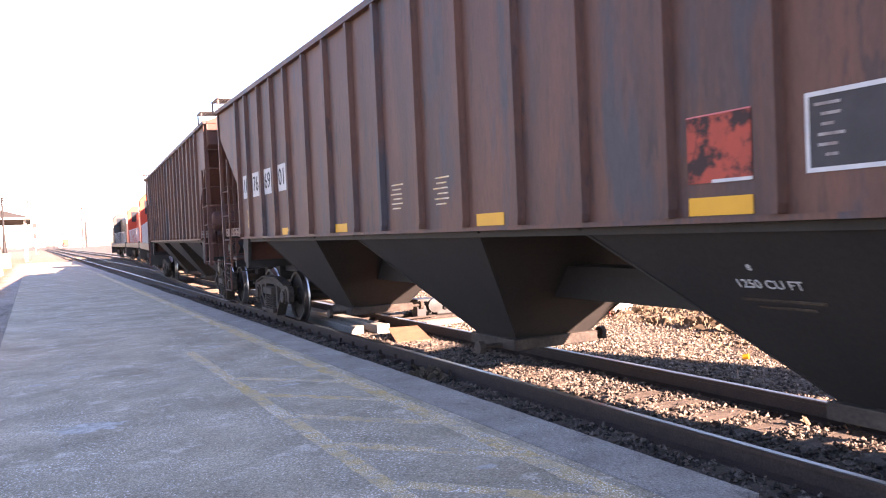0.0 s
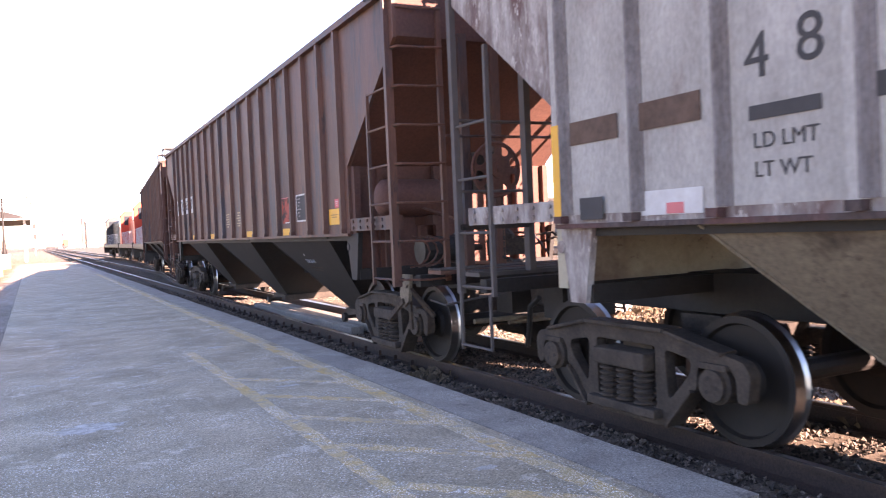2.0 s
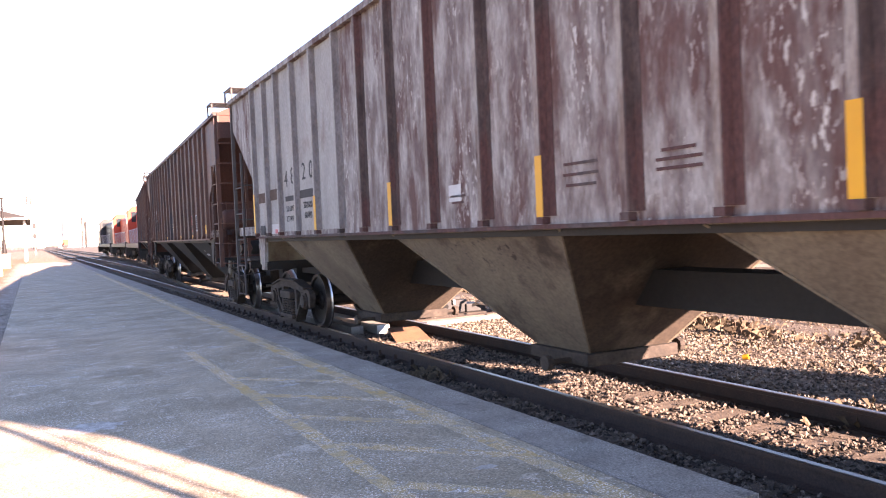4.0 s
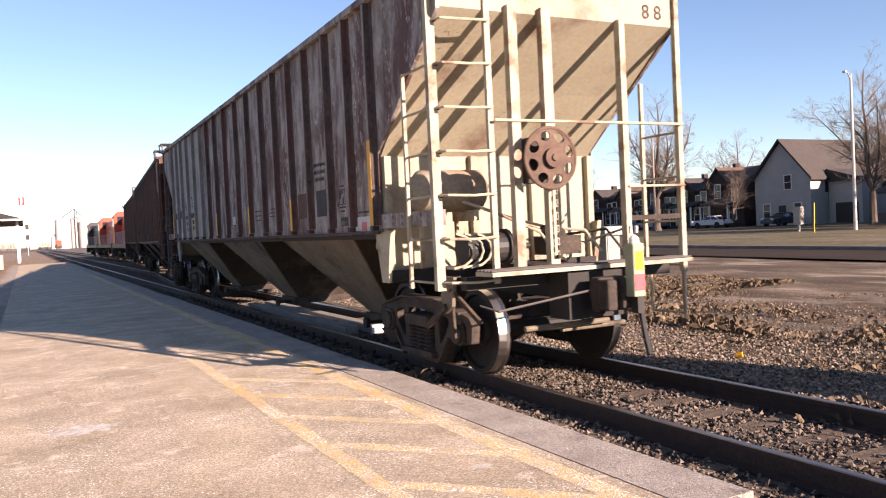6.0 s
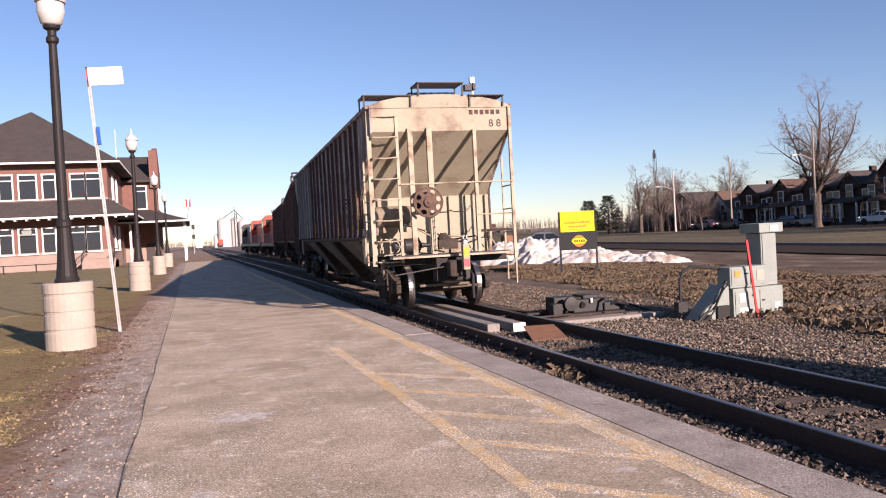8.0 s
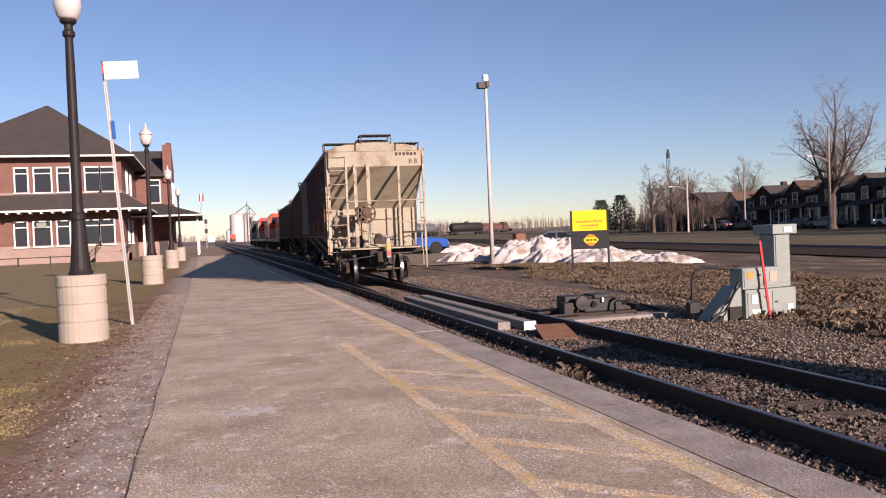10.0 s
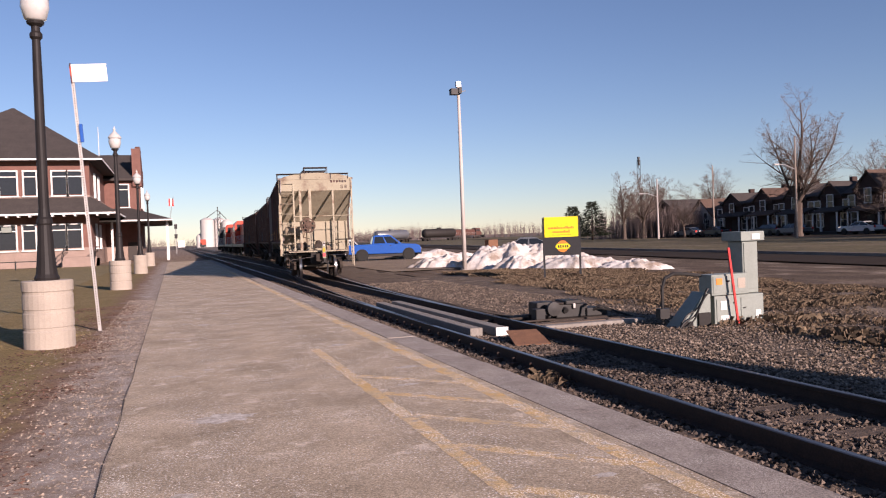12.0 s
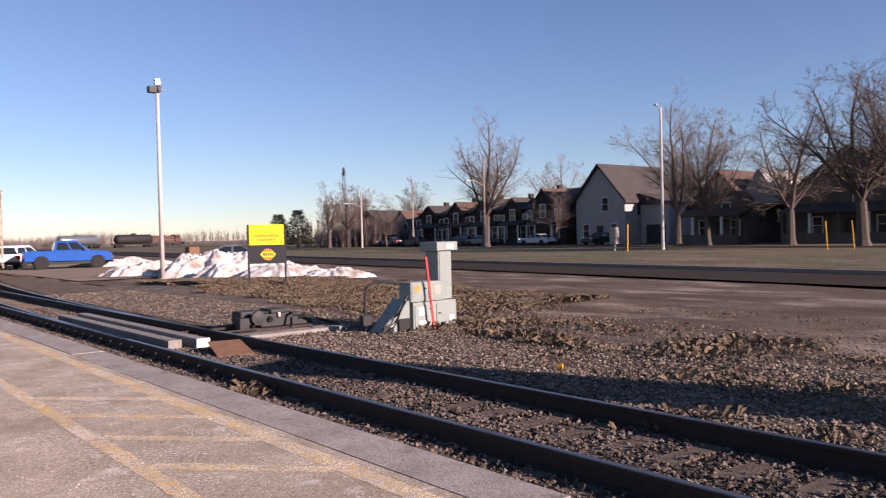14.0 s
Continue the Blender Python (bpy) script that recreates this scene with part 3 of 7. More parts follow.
# ---- tracks ----
RAIL = [(-0.07, -0.175), (0.07, -0.175), (0.07, -0.16), (0.012, -0.14), (0.012, -0.045), (0.036, -0.036), (0.036, -0.006), (0.026, 0.0),
        (-0.026, 0.0), (-0.036, -0.006), (-0.036, -0.036), (-0.012, -0.045), (-0.012, -0.14), (-0.07, -0.16)]


def rail_piece(bm, line):
    """Sweeps the rail's section along a line of (x, y)."""
    rings = []
    for x, y in line:
        rings.append([bm.verts.new((x + a, y, b)) for a, b in RAIL])
    n = len(RAIL)
    for r0, r1 in zip(rings, rings[1:]):
        for i in range(n):
            bm.faces.new((r0[i], r0[(i + 1) % n], r1[(i + 1) % n], r1[i])).material_index = 1 if i in (6, 7, 8) else 0
    for r in (rings[0], rings[-1]):
        bm.faces.new(r)


def build_track(name, label, fx, y0, y1, step):
    tr = empty(name, label, "railway track")
    tr["kind"] = "structure"
    for s in (-1, 1):
        bm = bm_new()
        ys = spaced(y0, y1, step)
        rail_piece(bm, [(fx(y) + s * HALF, y) for y in ys])
        part("rail", bm, ("rail", "railtop"), tr, "rusty steel rail with a worn head")
    return tr


main_track = build_track("main_track", "straight rusty railway track on wooden ties", lambda y: MAIN_X, -30, 400, 10)
side_track = build_track("diverging_track", "rusty railway track that leaves the straight one", lambda y: MAIN_X + turn_off(y) , 13.5, 400, 1.5)


def build_ties():
    rng = random.Random(5)
    bm = bm_new()
    box(bm, -1.3, 1.3, -0.115, 0.115, -0.33, -0.172)
    me_ob = part("tie", bm, "tie", main_track)
    first = True
    y = -6.0
    while y < 120:
        tgt = me_ob if first else me_ob.copy()
        if not first:
            scene.collection.objects.link(tgt)
        first = False
        d = turn_off(y) if y < 45 else 0
        tgt.location = (MAIN_X + d / 2 + rng.uniform(-0.03, 0.03), y + rng.uniform(-0.03, 0.03), rng.uniform(0.0, 0.014))
        tgt.scale = (1 + d / 2.6, 1, 1)
        tgt.rotation_euler = (0, 0, rng.uniform(-0.015, 0.015))
        tgt.parent = main_track
        if y > 45:
            t2 = me_ob.copy()
            scene.collection.objects.link(t2)
            t2.location = (MAIN_X + turn_off(y), y, 0)
            t2.scale = (1, 1, 1)
            t2.parent = side_track
        y += 0.53


build_ties()


def rail_anchors():
    bm = boxes((-0.07, 0.03, -0.05, 0.05, -0.17, -0.125), (-0.02, 0.02, 0.05, 0.075, -0.17, -0.06))
    first = part("rail_anchor", bm, "rail", main_track, "rusty rail clip")
    k = 0
    y = 9.0
    while y < 24:
        for s in (-1,):
            ob = first if k == 0 else first.copy()
            if k:
                scene.collection.objects.link(ob)
            k += 1
            ob.parent = main_track
            ob.location = (MAIN_X - HALF - 0.11 if s < 0 else MAIN_X + HALF - 0.11, y + 0.14, 0)
        y += 0.53


rail_anchors()


def stones(name, rects, count, size, seed, label, z=-0.18, material="stone", lift=0.025, flat=0.75, patchy=0.0):
    """Loose stones, each an uneven eight-sided lump, strewn over stretches of the plan."""
    rng = np.random.RandomState(seed)
    area = np.array([(x1 - x0) * (y1 - y0) * w for x0, x1, y0, y1, w in rects])
    pick = rng.choice(len(rects), count, p=area / area.sum())
    r = np.array(rects)[pick]
    c = np.stack([r[:, 0] + (r[:, 1] - r[:, 0]) * rng.rand(count), r[:, 2] + (r[:, 3] - r[:, 2]) * rng.rand(count), z + rng.rand(count) * lift], 1)
    if patchy:
        thick = np.array([noise.noise(Vector((x * 1.1, y * 0.8, seed))) for x, y, _ in c]) > rng.rand(count) * patchy - patchy * 0.35
        c, count = c[thick], int(thick.sum())
    rad = size * (0.55 + 0.9 * rng.rand(count) ** 2)
    # most stones have worked off the tops of the ties
    on_tie = (np.abs((c[:, 1] + 6.0 + 0.265) % 0.53 - 0.265) < 0.115) & (c[:, 0] > 5.1) & (c[:, 0] < 5.8) & (c[:, 1] < 6.6)
    rad = np.where(on_tie & (rng.rand(count) < 0.8), 0.001, rad)
    base = np.array([(1, 0, 0), (-1, 0, 0), (0, 1, 0), (0, -1, 0), (0, 0, 1), (0, 0, -1)], float)
    v = base[None] * (0.7 + 0.6 * rng.rand(count, 6, 1)) + rng.normal(0, 0.16, (count, 6, 3))
    v[:, :, 2] *= flat
    ang = rng.rand(count) * 6.28
    ca, sa = np.cos(ang)[:, None], np.sin(ang)[:, None]
    v = np.stack([v[:, :, 0] * ca - v[:, :, 1] * sa, v[:, :, 0] * sa + v[:, :, 1] * ca, v[:, :, 2]], 2)
    v = v * rad[:, None, None] + c[:, None, :]
    f = np.array([(0, 2, 4), (2, 1, 4), (1, 3, 4), (3, 0, 4), (2, 0, 5), (1, 2, 5), (3, 1, 5), (0, 3, 5)])
    faces = (f[None] + (np.arange(count) * 6)[:, None, None]).reshape(-1, 3)
    me = bpy.data.meshes.new(name)
    me.from_pydata(v.reshape(-1, 3).tolist(), [], faces.tolist())
    me.materials.append(M[material])
    return tagged(new(name, me), label, "stones", kind="stuff")


stones("ballast_stones", [(3.72, 4.3, 1, 16, 1.0), (4.45, 5.78, 1, 24, 1.0), (5.95, 6.5, 1, 24, 0.9), (3.72, 4.3, 16, 34, 0.5)], 36000, 0.0225, 4,
       "grey and brown crushed track stones")
stones("gravel_stones", [(6.4, 7.6, 1, 14, 1.0), (7.6, 10.0, 3, 13.5, 0.75), (6.8, 9.8, 14, 30, 0.3), (10.0, 13, 3, 13, 0.12)], 30000, 0.021, 7, "pale tan gravel stones beside the track", -0.178, "palestone")
stones("salt_grains", [(-0.5, 3.15, 2.2, 14, 1.0), (-0.5, 3.15, 14, 26, 0.35)], 24000, 0.0042, 9, "scattered white road salt grains on the platform", -0.0195, "saltgrain", 0.002, 0.7, 0.9)
stones("asphalt_crumbs", [(-1.35, -0.5, 3, 26, 1.0), (-2.0, -1.35, 4, 18, 0.3)], 9000, 0.012, 10, "crumbs of broken asphalt beside the platform", -0.028, "crumb", 0.006, 0.6)
stones("mulch_chips", [(-2.5, -1.0, 4, 24, 1.0), (-3.4, -2.5, 5, 14, 0.2)], 12000, 0.019, 14, "brown mulch chips and dead leaves beside the lawn", -0.028, "chip", 0.008, 0.4, 0.8)


# ---- rolling stock ----
CAR_L = 19.5
TRUCKS = (1.05, 15.9)


def wheelset(parent, y, r=0.457):
    bm = bm_new()
    for s in (-1, 1):
        prof = [(0.09, 0.665), (0.13, 0.672), (0.16, 0.69), (r - 0.075, 0.70), (r - 0.05, 0.668), (r + 0.022, 0.675), (r + 0.024, 0.69), (r + 0.002, 0.712), (r, 0.73), (r - 0.004, 0.80),
                (r - 0.055, 0.802), (r - 0.07, 0.765), (0.17, 0.745), (0.14, 0.79), (0.09, 0.80)]
        lathe(bm, [(a, s * b) for a, b in prof], 36, "x", mis=[0, 0, 0, 0, 0, 0, 1, 1, 1, 0, 0, 0, 0, 0])
    tube(bm, (-0.98, 0, 0), (0.98, 0, 0), 0.085, 12)
    for i in range(3):
        a = i * 2.094
        for s in (-1.0, 1.0):
            tube(bm, (s * 0.98, 0.055 * math.cos(a), 0.055 * math.sin(a)), (s * 1.09, 0.055 * math.cos(a), 0.055 * math.sin(a)), 0.018, 6)
    ob = part("wheelset", bm, ("wheelsteel", "tread"), parent, "steel wheels with polished treads on an axle", smooth=False)
    ob.location = (0, y, r)
    return ob


def rounded(pts, r=0.04, n=3):
    """A polygon in the plane with its corners rounded."""
    out = []
    for i, p in enumerate(pts):
        p, a, b = Vector(p), Vector(pts[i - 1]), Vector(pts[(i + 1) % len(pts)])
        ra, rb = min(r, (a - p).length * 0.45), min(r, (b - p).length * 0.45)
        q0, q1 = p + (a - p).normalized() * ra, p + (b - p).normalized() * rb
        for k in range(n + 1):
            t = k / n
            out.append(tuple(q0 * (1 - t) ** 2 + p * 2 * t * (1 - t) + q1 * t * t))
    return out


WHEELBASE = 0.93


def side_frame(parent, s):
    """A cast truck side frame: two three-cornered windows, a spring opening and a jaw over each bearing."""
    X = s * 0.985
    half = [(0.0, 0.79), (0.46, 0.79), (0.78, 0.73), (1.02, 0.67), (1.17, 0.64), (1.23, 0.56), (1.20, 0.36), (1.11, 0.36), (1.10, 0.53), (1.04, 0.60), (0.82, 0.60), (0.76, 0.54), (0.755, 0.40), (0.66, 0.35),
            (0.47, 0.12), (0.38, 0.07), (0.0, 0.07)]
    outline = rounded(half + [(-y, z) for y, z in half[-2:0:-1]], 0.03, 2)
    holes = [rounded([(k * 0.44, 0.65), (k * 0.71, 0.60), (k * 0.69, 0.50), (k * 0.47, 0.27)], 0.06) for k in (-1, 1)]
    holes.append(rounded([(-0.34, 0.66), (0.34, 0.66), (0.34, 0.20), (-0.34, 0.20)], 0.03))
    bm = pierced(bm_new(), outline, holes, X - 0.05, X + 0.05)
    fr = part("side_frame", bm, "truckiron", parent, "dusty cast iron truck side frame", bevel=0.012)
    # flanges along the chords, the spring seat, bearing and its cap
    for nm, a, b, w, h in [("top_flange", (-0.46, 0.79), (0.46, 0.79), 0.19, 0.035), ("spring_seat", (-0.40, 0.16), (0.40, 0.16), 0.26, 0.07)]:
        bm = bm_new()
        bar(bm, (X, *a), (X, *b), w, h)
        part(nm, bm, "truckiron", fr, bevel=0.01)
    for k in (-1, 1):
        bm = bm_new()
        bar(bm, (X, k * 0.47, 0.785), (X, k * 1.00, 0.675), 0.18, 0.03)
        part("chord_flange", bm, "truckiron", fr, bevel=0.008)
        bm = bm_new()
        bar(bm, (X, k * 0.72, 0.385), (X, k * 0.46, 0.085), 0.18, 0.03)
        part("diagonal_flange", bm, "truckiron", fr, bevel=0.008)
        bm = bm_new()
        lathe(bm, [(0.05, X - 0.10 * s), (0.135, X - 0.10 * s), (0.135, X + 0.05 * s), (0.11, X + 0.065 * s), (0.11, X + 0.10 * s), (0.04, X + 0.105 * s)], 18, "x", (0, k * WHEELBASE, 0.457))
        part("bearing", bm, "truckiron", fr, "round axle bearing")
        bm = bm_new()
        box(bm, X - 0.08, X + 0.08, k * WHEELBASE - 0.12, k * WHEELBASE + 0.12, 0.565, 0.605)
        part("bearing_adapter", bm, "truckiron", fr)
    for k in (-0.2, 0.0, 0.2):
        bm = bm_new()
        prof = []
        for i in range(6):
            prof += [(0.062, 0.198 + i * 0.044), (0.088, 0.208 + i * 0.044), (0.088, 0.222 + i * 0.044), (0.062, 0.232 + i * 0.044)]
        lathe(bm, prof, 12, "z", (X + 0.03 * s, k, 0))
        part("spring", bm, "truckiron", fr, "coil spring")
    bm = bm_new()
    box(bm, X - 0.13, X + 0.13, -0.31, 0.31, 0.465, 0.60)
    part("bolster_end", bm, "truckiron", fr, bevel=0.02)
    return fr


def build_truck(car, yc, spins):
    t = part("truck", boxes((-0.9, 0.9, -0.17, 0.17, 0.44, 0.66), (-0.22, 0.22, -0.22, 0.22, 0.62, 0.80)), "truckiron", car, "four-wheeled freight truck of dusty iron")
    t.location = (0, yc, 0)
    for s in (-1, 1):
        side_frame(t, s)
    for k in (-WHEELBASE, WHEELBASE):
        w = wheelset(t, k)
        spins.append((w, k))
        bm = bm_new()
        tube(bm, (-0.7, k * 0.62, 0.36), (0.7, k * 0.62, 0.36), 0.05, 8)
        box(bm, -0.80, -0.70, k * 0.50 - 0.05, k * 0.50 + 0.05, 0.28, 0.55)
        box(bm, 0.70, 0.80, k * 0.50 - 0.05, k * 0.50 + 0.05, 0.28, 0.55)
        part("brake_beam", bm, "brownroof", t)
    return t


ROOF = [(-1.5, 4.25), (-1.3, 4.335), (-0.9, 4.42), (-0.45, 4.465), (0, 4.48), (0.45, 4.465), (0.9, 4.42), (1.3, 4.335), (1.5, 4.25)]
Y_R, Y_F = 1.04, 16.02      # sides at the sill
T_R, T_F = -0.6, 17.65    # ends at the roof


RIBS_B = [1.21, 1.95, 2.71, 3.58, 4.40, 5.28, 6.14, 7.08, 8.01, 9.0, 9.87, 10.77, 11.69, 12.66, 13.47, 14.28, 15.2, 15.95]
RIBS_C = [1.12, 1.86, 2.63, 3.53, 4.36, 5.22, 6.05, 7.05, 7.98, 9.01, 9.97, 10.85, 11.65, 12.6, 13.54, 14.44, 15.18, 15.97]


# discharge bays: their span under the sill and at the outlet
BAYS = ((2.13, 5.46, 3.08, 3.98), (6.96, 10.2, 7.9, 8.72), (11.78, 14.66, 12.85, 13.62))


def hopper_car(label, side, end, hop, ladder, spins, marks=None, ribs=RIBS_B, rib_mat=None):
    car = empty("hopper_car", label, "hopper car", group="covered hopper cars of the train")
    prof = [(Y_R, 1.58), (Y_R, 2.45), (T_R, 3.70), (T_R, 4.25), (T_F, 4.25), (T_F, 3.70), (Y_F, 2.45), (Y_F, 1.58)]
    # two side walls, each one plate with sloped ends
    for s in (-1, 1):
        bm = bm_new()
        extrude(bm, prof, "x", min(s * 1.46, s * 1.5), max(s * 1.46, s * 1.5))
        wall = part("side_wall", bm, side, car)
        # ribs
        for y in ribs:
            w = 0.055
            bm = bm_new()
            extrude(bm, [(y - w, s * 1.5), (y - w * 0.7, s * 1.565), (y + w * 0.7, s * 1.565), (y + w, s * 1.5)], "z", 1.655, 4.20)
            for v in bm.verts:
                v.co = Vector((v.co.y, v.co.x, v.co.z))
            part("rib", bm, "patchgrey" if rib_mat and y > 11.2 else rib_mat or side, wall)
            # each rib's shadow side is painted in as a rust-stained dark strip
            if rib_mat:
                strip_w = 0.105 if y > 11.2 else 0.13
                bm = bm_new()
                extrude(bm, [(y - strip_w, s * 1.498), (y - strip_w, s * 1.506), (y - 0.066, s * 1.512), (y - 0.048, s * 1.567), (y - 0.03, s * 1.569), (y - 0.05, s * 1.50)], "z", 1.66, 4.19)
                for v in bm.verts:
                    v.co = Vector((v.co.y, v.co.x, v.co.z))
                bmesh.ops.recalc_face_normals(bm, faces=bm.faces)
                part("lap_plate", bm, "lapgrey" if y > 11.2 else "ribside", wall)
        bm = bm_new()
        box(bm, min(s * 1.5, s * 1.54), max(s * 1.5, s * 1.54), Y_R - 0.02, Y_F + 0.02, 1.56, 1.595)
        for y in ribs:
            box(bm, min(s * 1.5, s * 1.575), max(s * 1.5, s * 1.575), y - 0.045, y + 0.045, 1.60, 1.655)
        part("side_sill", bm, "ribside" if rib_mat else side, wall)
        bm = bm_new()
        box(bm, min(s * 1.47, s * 1.575), max(s * 1.47, s * 1.575), T_R, T_F, 4.19, 4.27)
        part("top_rail", bm, side, wall)
        # channel from the side to the end posts
        for y0, y1 in ((-0.42, Y_R - 0.02), (Y_F + 0.02, T_F - 0.18)):
            if s > 0 and y0 < 5:
                continue
            bm = bm_new()
            box(bm, min(s * 1.40, s * 1.5), max(s * 1.40, s * 1.5), y0, y1, 1.62, 1.78)
            for k in range(6):
                yy = y0 + (y1 - y0) * (k + 0.5) / 6
                for zz in (1.66, 1.74):
                    tube(bm, (s * 1.49, yy, zz), (s * 1.515, yy, zz), 0.02, 6)
            part("end_channel", bm, side, car)
    # end slopes and roof
    for y_lo, y_hi in ((Y_R, T_R), (Y_F, T_F)):
        d = 1 if y_hi > y_lo else -1
        bm = bm_new()
        extrude(bm, [(y_lo, 2.42), (y_lo, 2.47), (y_hi, 3.72), (y_hi, 4.25), (y_hi - d * 0.04, 4.25), (y_hi - d * 0.04, 3.74)], "x", -1.46, 1.46)
        slope = part("end_slope", bm, end, car)
        bm = bm_new()
        extrude(bm, ROOF + [(1.5, 4.2), (-1.5, 4.2)], "y", y_hi - 0.02, y_hi + 0.02)
        part("end_arch", bm, end, slope)
        bm = bm_new()
        box(bm, -1.46, 1.46, min(y_lo, y_lo + d * 0.04), max(y_lo, y_lo + d * 0.04), 1.1, 2.44)
        bulk = part("bulkhead", bm, end, car)
        for x in (-1.42, -1.1, -0.3, 0.55, 0.95, 1.42):
            bm = bm_new()
            box(bm, x - 0.04, x + 0.04, min(y_lo + d * 0.04, y_lo + d * 0.12), max(y_lo + d * 0.04, y_lo + d * 0.12), 1.1, 2.44)
            part("stiffener", bm, end, bulk)
    bm = bm_new()
    extrude(bm, ROOF, "y", T_R + 0.02, T_F - 0.02)
    part("roof", bm, side, car, smooth=False)
    bm = bm_new()
    for k in range(6):
        y = 1.0 + k * 3.0
        box(bm, -0.45, 0.45, y - 0.05, y + 2.6, 4.47, 4.56)
    part("roof_hatch", bm, side, car)
    # walkways of open grating
    bm = bm_new()
    for k in range(7):
        xx = -0.5 + k / 6
        box(bm, xx - 0.012, xx + 0.012, T_R + 0.6, T_F - 0.6, 4.60, 4.63)
    for k in range(84):
        yy = T_R + 0.6 + k * 0.2
        box(bm, -0.5, 0.5, yy, yy + 0.035, 4.605, 4.625)
    part("running_board", bm, "galvbrown", car, "steel grating walkway along the roof")
    for y0, y1 in ((T_R - 0.08, T_R + 0.55), (T_F - 0.55, T_F + 0.08)):
        for x0, x1, z in ((-1.62, -0.62, 4.46), (0.62, 1.38, 4.46), (-0.48, 0.5, 4.72)):
            bm = bm_new()
            nx = round((x1 - x0) / 0.06)
            for k in range(nx + 1):
                xx = x0 + (x1 - x0) * k / nx
                box(bm, xx - 0.009, xx + 0.009, y0, y1, z - 0.025, z)
            for k in range(9):
                yy = y0 + (y1 - y0) * k / 8
                box(bm, x0, x1, yy - 0.009, yy + 0.009, z - 0.022, z - 0.003)
            for xx in (x0, x1 - 0.03):
                box(bm, xx, xx + 0.03, y0 + 0.02, y0 + 0.05, 4.22 if z < 4.6 else 4.44, z - 0.02)
                box(bm, xx, xx + 0.03, y1 - 0.05, y1 - 0.02, 4.22 if z < 4.6 else 4.44, z - 0.02)
            part("end_walkway", bm, "galvbrown", car, "steel grating walkway at the end of the roof")["kind"] = "stuff"
    # discharge hoppers
    for y0, y1, b0, b1 in BAYS:
        c = (b0 + b1) / 2
        bm = bm_new()
        top = [(-1.45, y0, 1.565), (1.45, y0, 1.565), (1.45, y1, 1.565), (-1.45, y1, 1.565)]
        low = [(-0.48, b0, 0.35), (0.48, b0, 0.35), (0.48, b1, 0.35), (-0.48, b1, 0.35)]
        vt, vl = [bm.verts.new(p) for p in top], [bm.verts.new(p) for p in low]
        # shade on the tan bays' end slopes is painted in as darker brown
        for i in range(4):
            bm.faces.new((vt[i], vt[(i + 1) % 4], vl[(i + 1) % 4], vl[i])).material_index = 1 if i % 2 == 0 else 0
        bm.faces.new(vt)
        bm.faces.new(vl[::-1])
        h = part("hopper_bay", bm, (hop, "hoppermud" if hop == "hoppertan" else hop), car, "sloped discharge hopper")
        bm = bm_new()
        box(bm, -0.56, 0.56, b0 - 0.07, b1 + 0.07, 0.24, 0.36)
        gate = part("outlet_gate", bm, "truckiron", h, bevel=0.01)
        bm = bm_new()
        tube(bm, (-0.82, c - 0.2, 0.28), (0.82, c - 0.2, 0.28), 0.028, 8)
        part("gate_shaft", bm, "truckiron", gate)
        for sx in (-1, 1):
            bm = bm_new()
            lathe(bm, [(0.02, sx * 0.80), (0.075, sx * 0.80), (0.075, sx * 0.86), (0.02, sx * 0.86)], 10, "x", (0, c - 0.2, 0.28))
            part("capstan", bm, "truckiron", gate)
        for yy, sg_ in ((y0, 1), (y1, -1)):
            # welded seam along the corner of the bay
            bb = b0 if sg_ > 0 else b1
            for sx in (-1, 1):
                bm = bm_new()
                tube(bm, (sx * 1.45, yy, 1.56), (sx * 0.48, bb, 0.355), 0.014, 5)
                part("corner_seam", bm, hop, h)
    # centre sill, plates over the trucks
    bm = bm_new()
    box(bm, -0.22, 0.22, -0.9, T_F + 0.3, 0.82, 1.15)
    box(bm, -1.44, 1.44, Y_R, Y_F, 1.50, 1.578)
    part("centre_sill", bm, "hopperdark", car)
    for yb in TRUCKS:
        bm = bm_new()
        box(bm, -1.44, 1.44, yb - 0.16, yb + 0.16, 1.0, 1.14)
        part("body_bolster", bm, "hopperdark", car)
        for s in (-1, 1):
            bm = bm_new()
            extrude(bm, [(0.92, 1.0), (1.10, 1.0), (1.24, 1.56), (0.80, 1.60)] if yb < 5 else [(15.78, 1.0), (15.96, 1.0), (16.06, 1.56), (15.68, 1.56)], "x", min(s * 1.42, s * 1.48), max(s * 1.42, s * 1.48))
            tube(bm, (s * 1.47, yb + (0.14 if yb < 5 else 0.16), 1.42), (s * 1.485, yb + (0.14 if yb < 5 else 0.16), 1.42), 0.05, 10)
            part("bolster_bracket", bm, "hopperdark" if not rib_mat else ladder if yb < 5 else side, car)
    # the two ends
    for ye, d in ((T_R, -1), (T_F, 1)):
        def Y(v):
            return ye + d * v
        def span(a, b):
            return min(Y(a), Y(b)), max(Y(a), Y(b))
        m = -d  # the end's own left and right
        def bx(bm, x0, x1, a, b, z0, z1):
            y0, y1 = span(a, b)
            box(bm, min(m * x0, m * x1), max(m * x0, m * x1), y0, y1, z0, z1)
        # front-end fittings of the grey car are a darker brown than its rear ones
        worn = ladder if d < 0 or not rib_mat else "galvbrown"
        bm = bm_new()
        bx(bm, -1.25, 1.25, 0.10, 0.42, 1.115, 1.155)
        plat = part("end_platform", bm, worn, car)
        for k in range(5):
            bm = bm_new()
            bx(bm, -1.25, 1.25, 0.11 + k * 0.065, 0.14 + k * 0.065, 1.16, 1.175)
            part("grating_bar", bm, "galvbrown", plat)
        bm = bm_new()
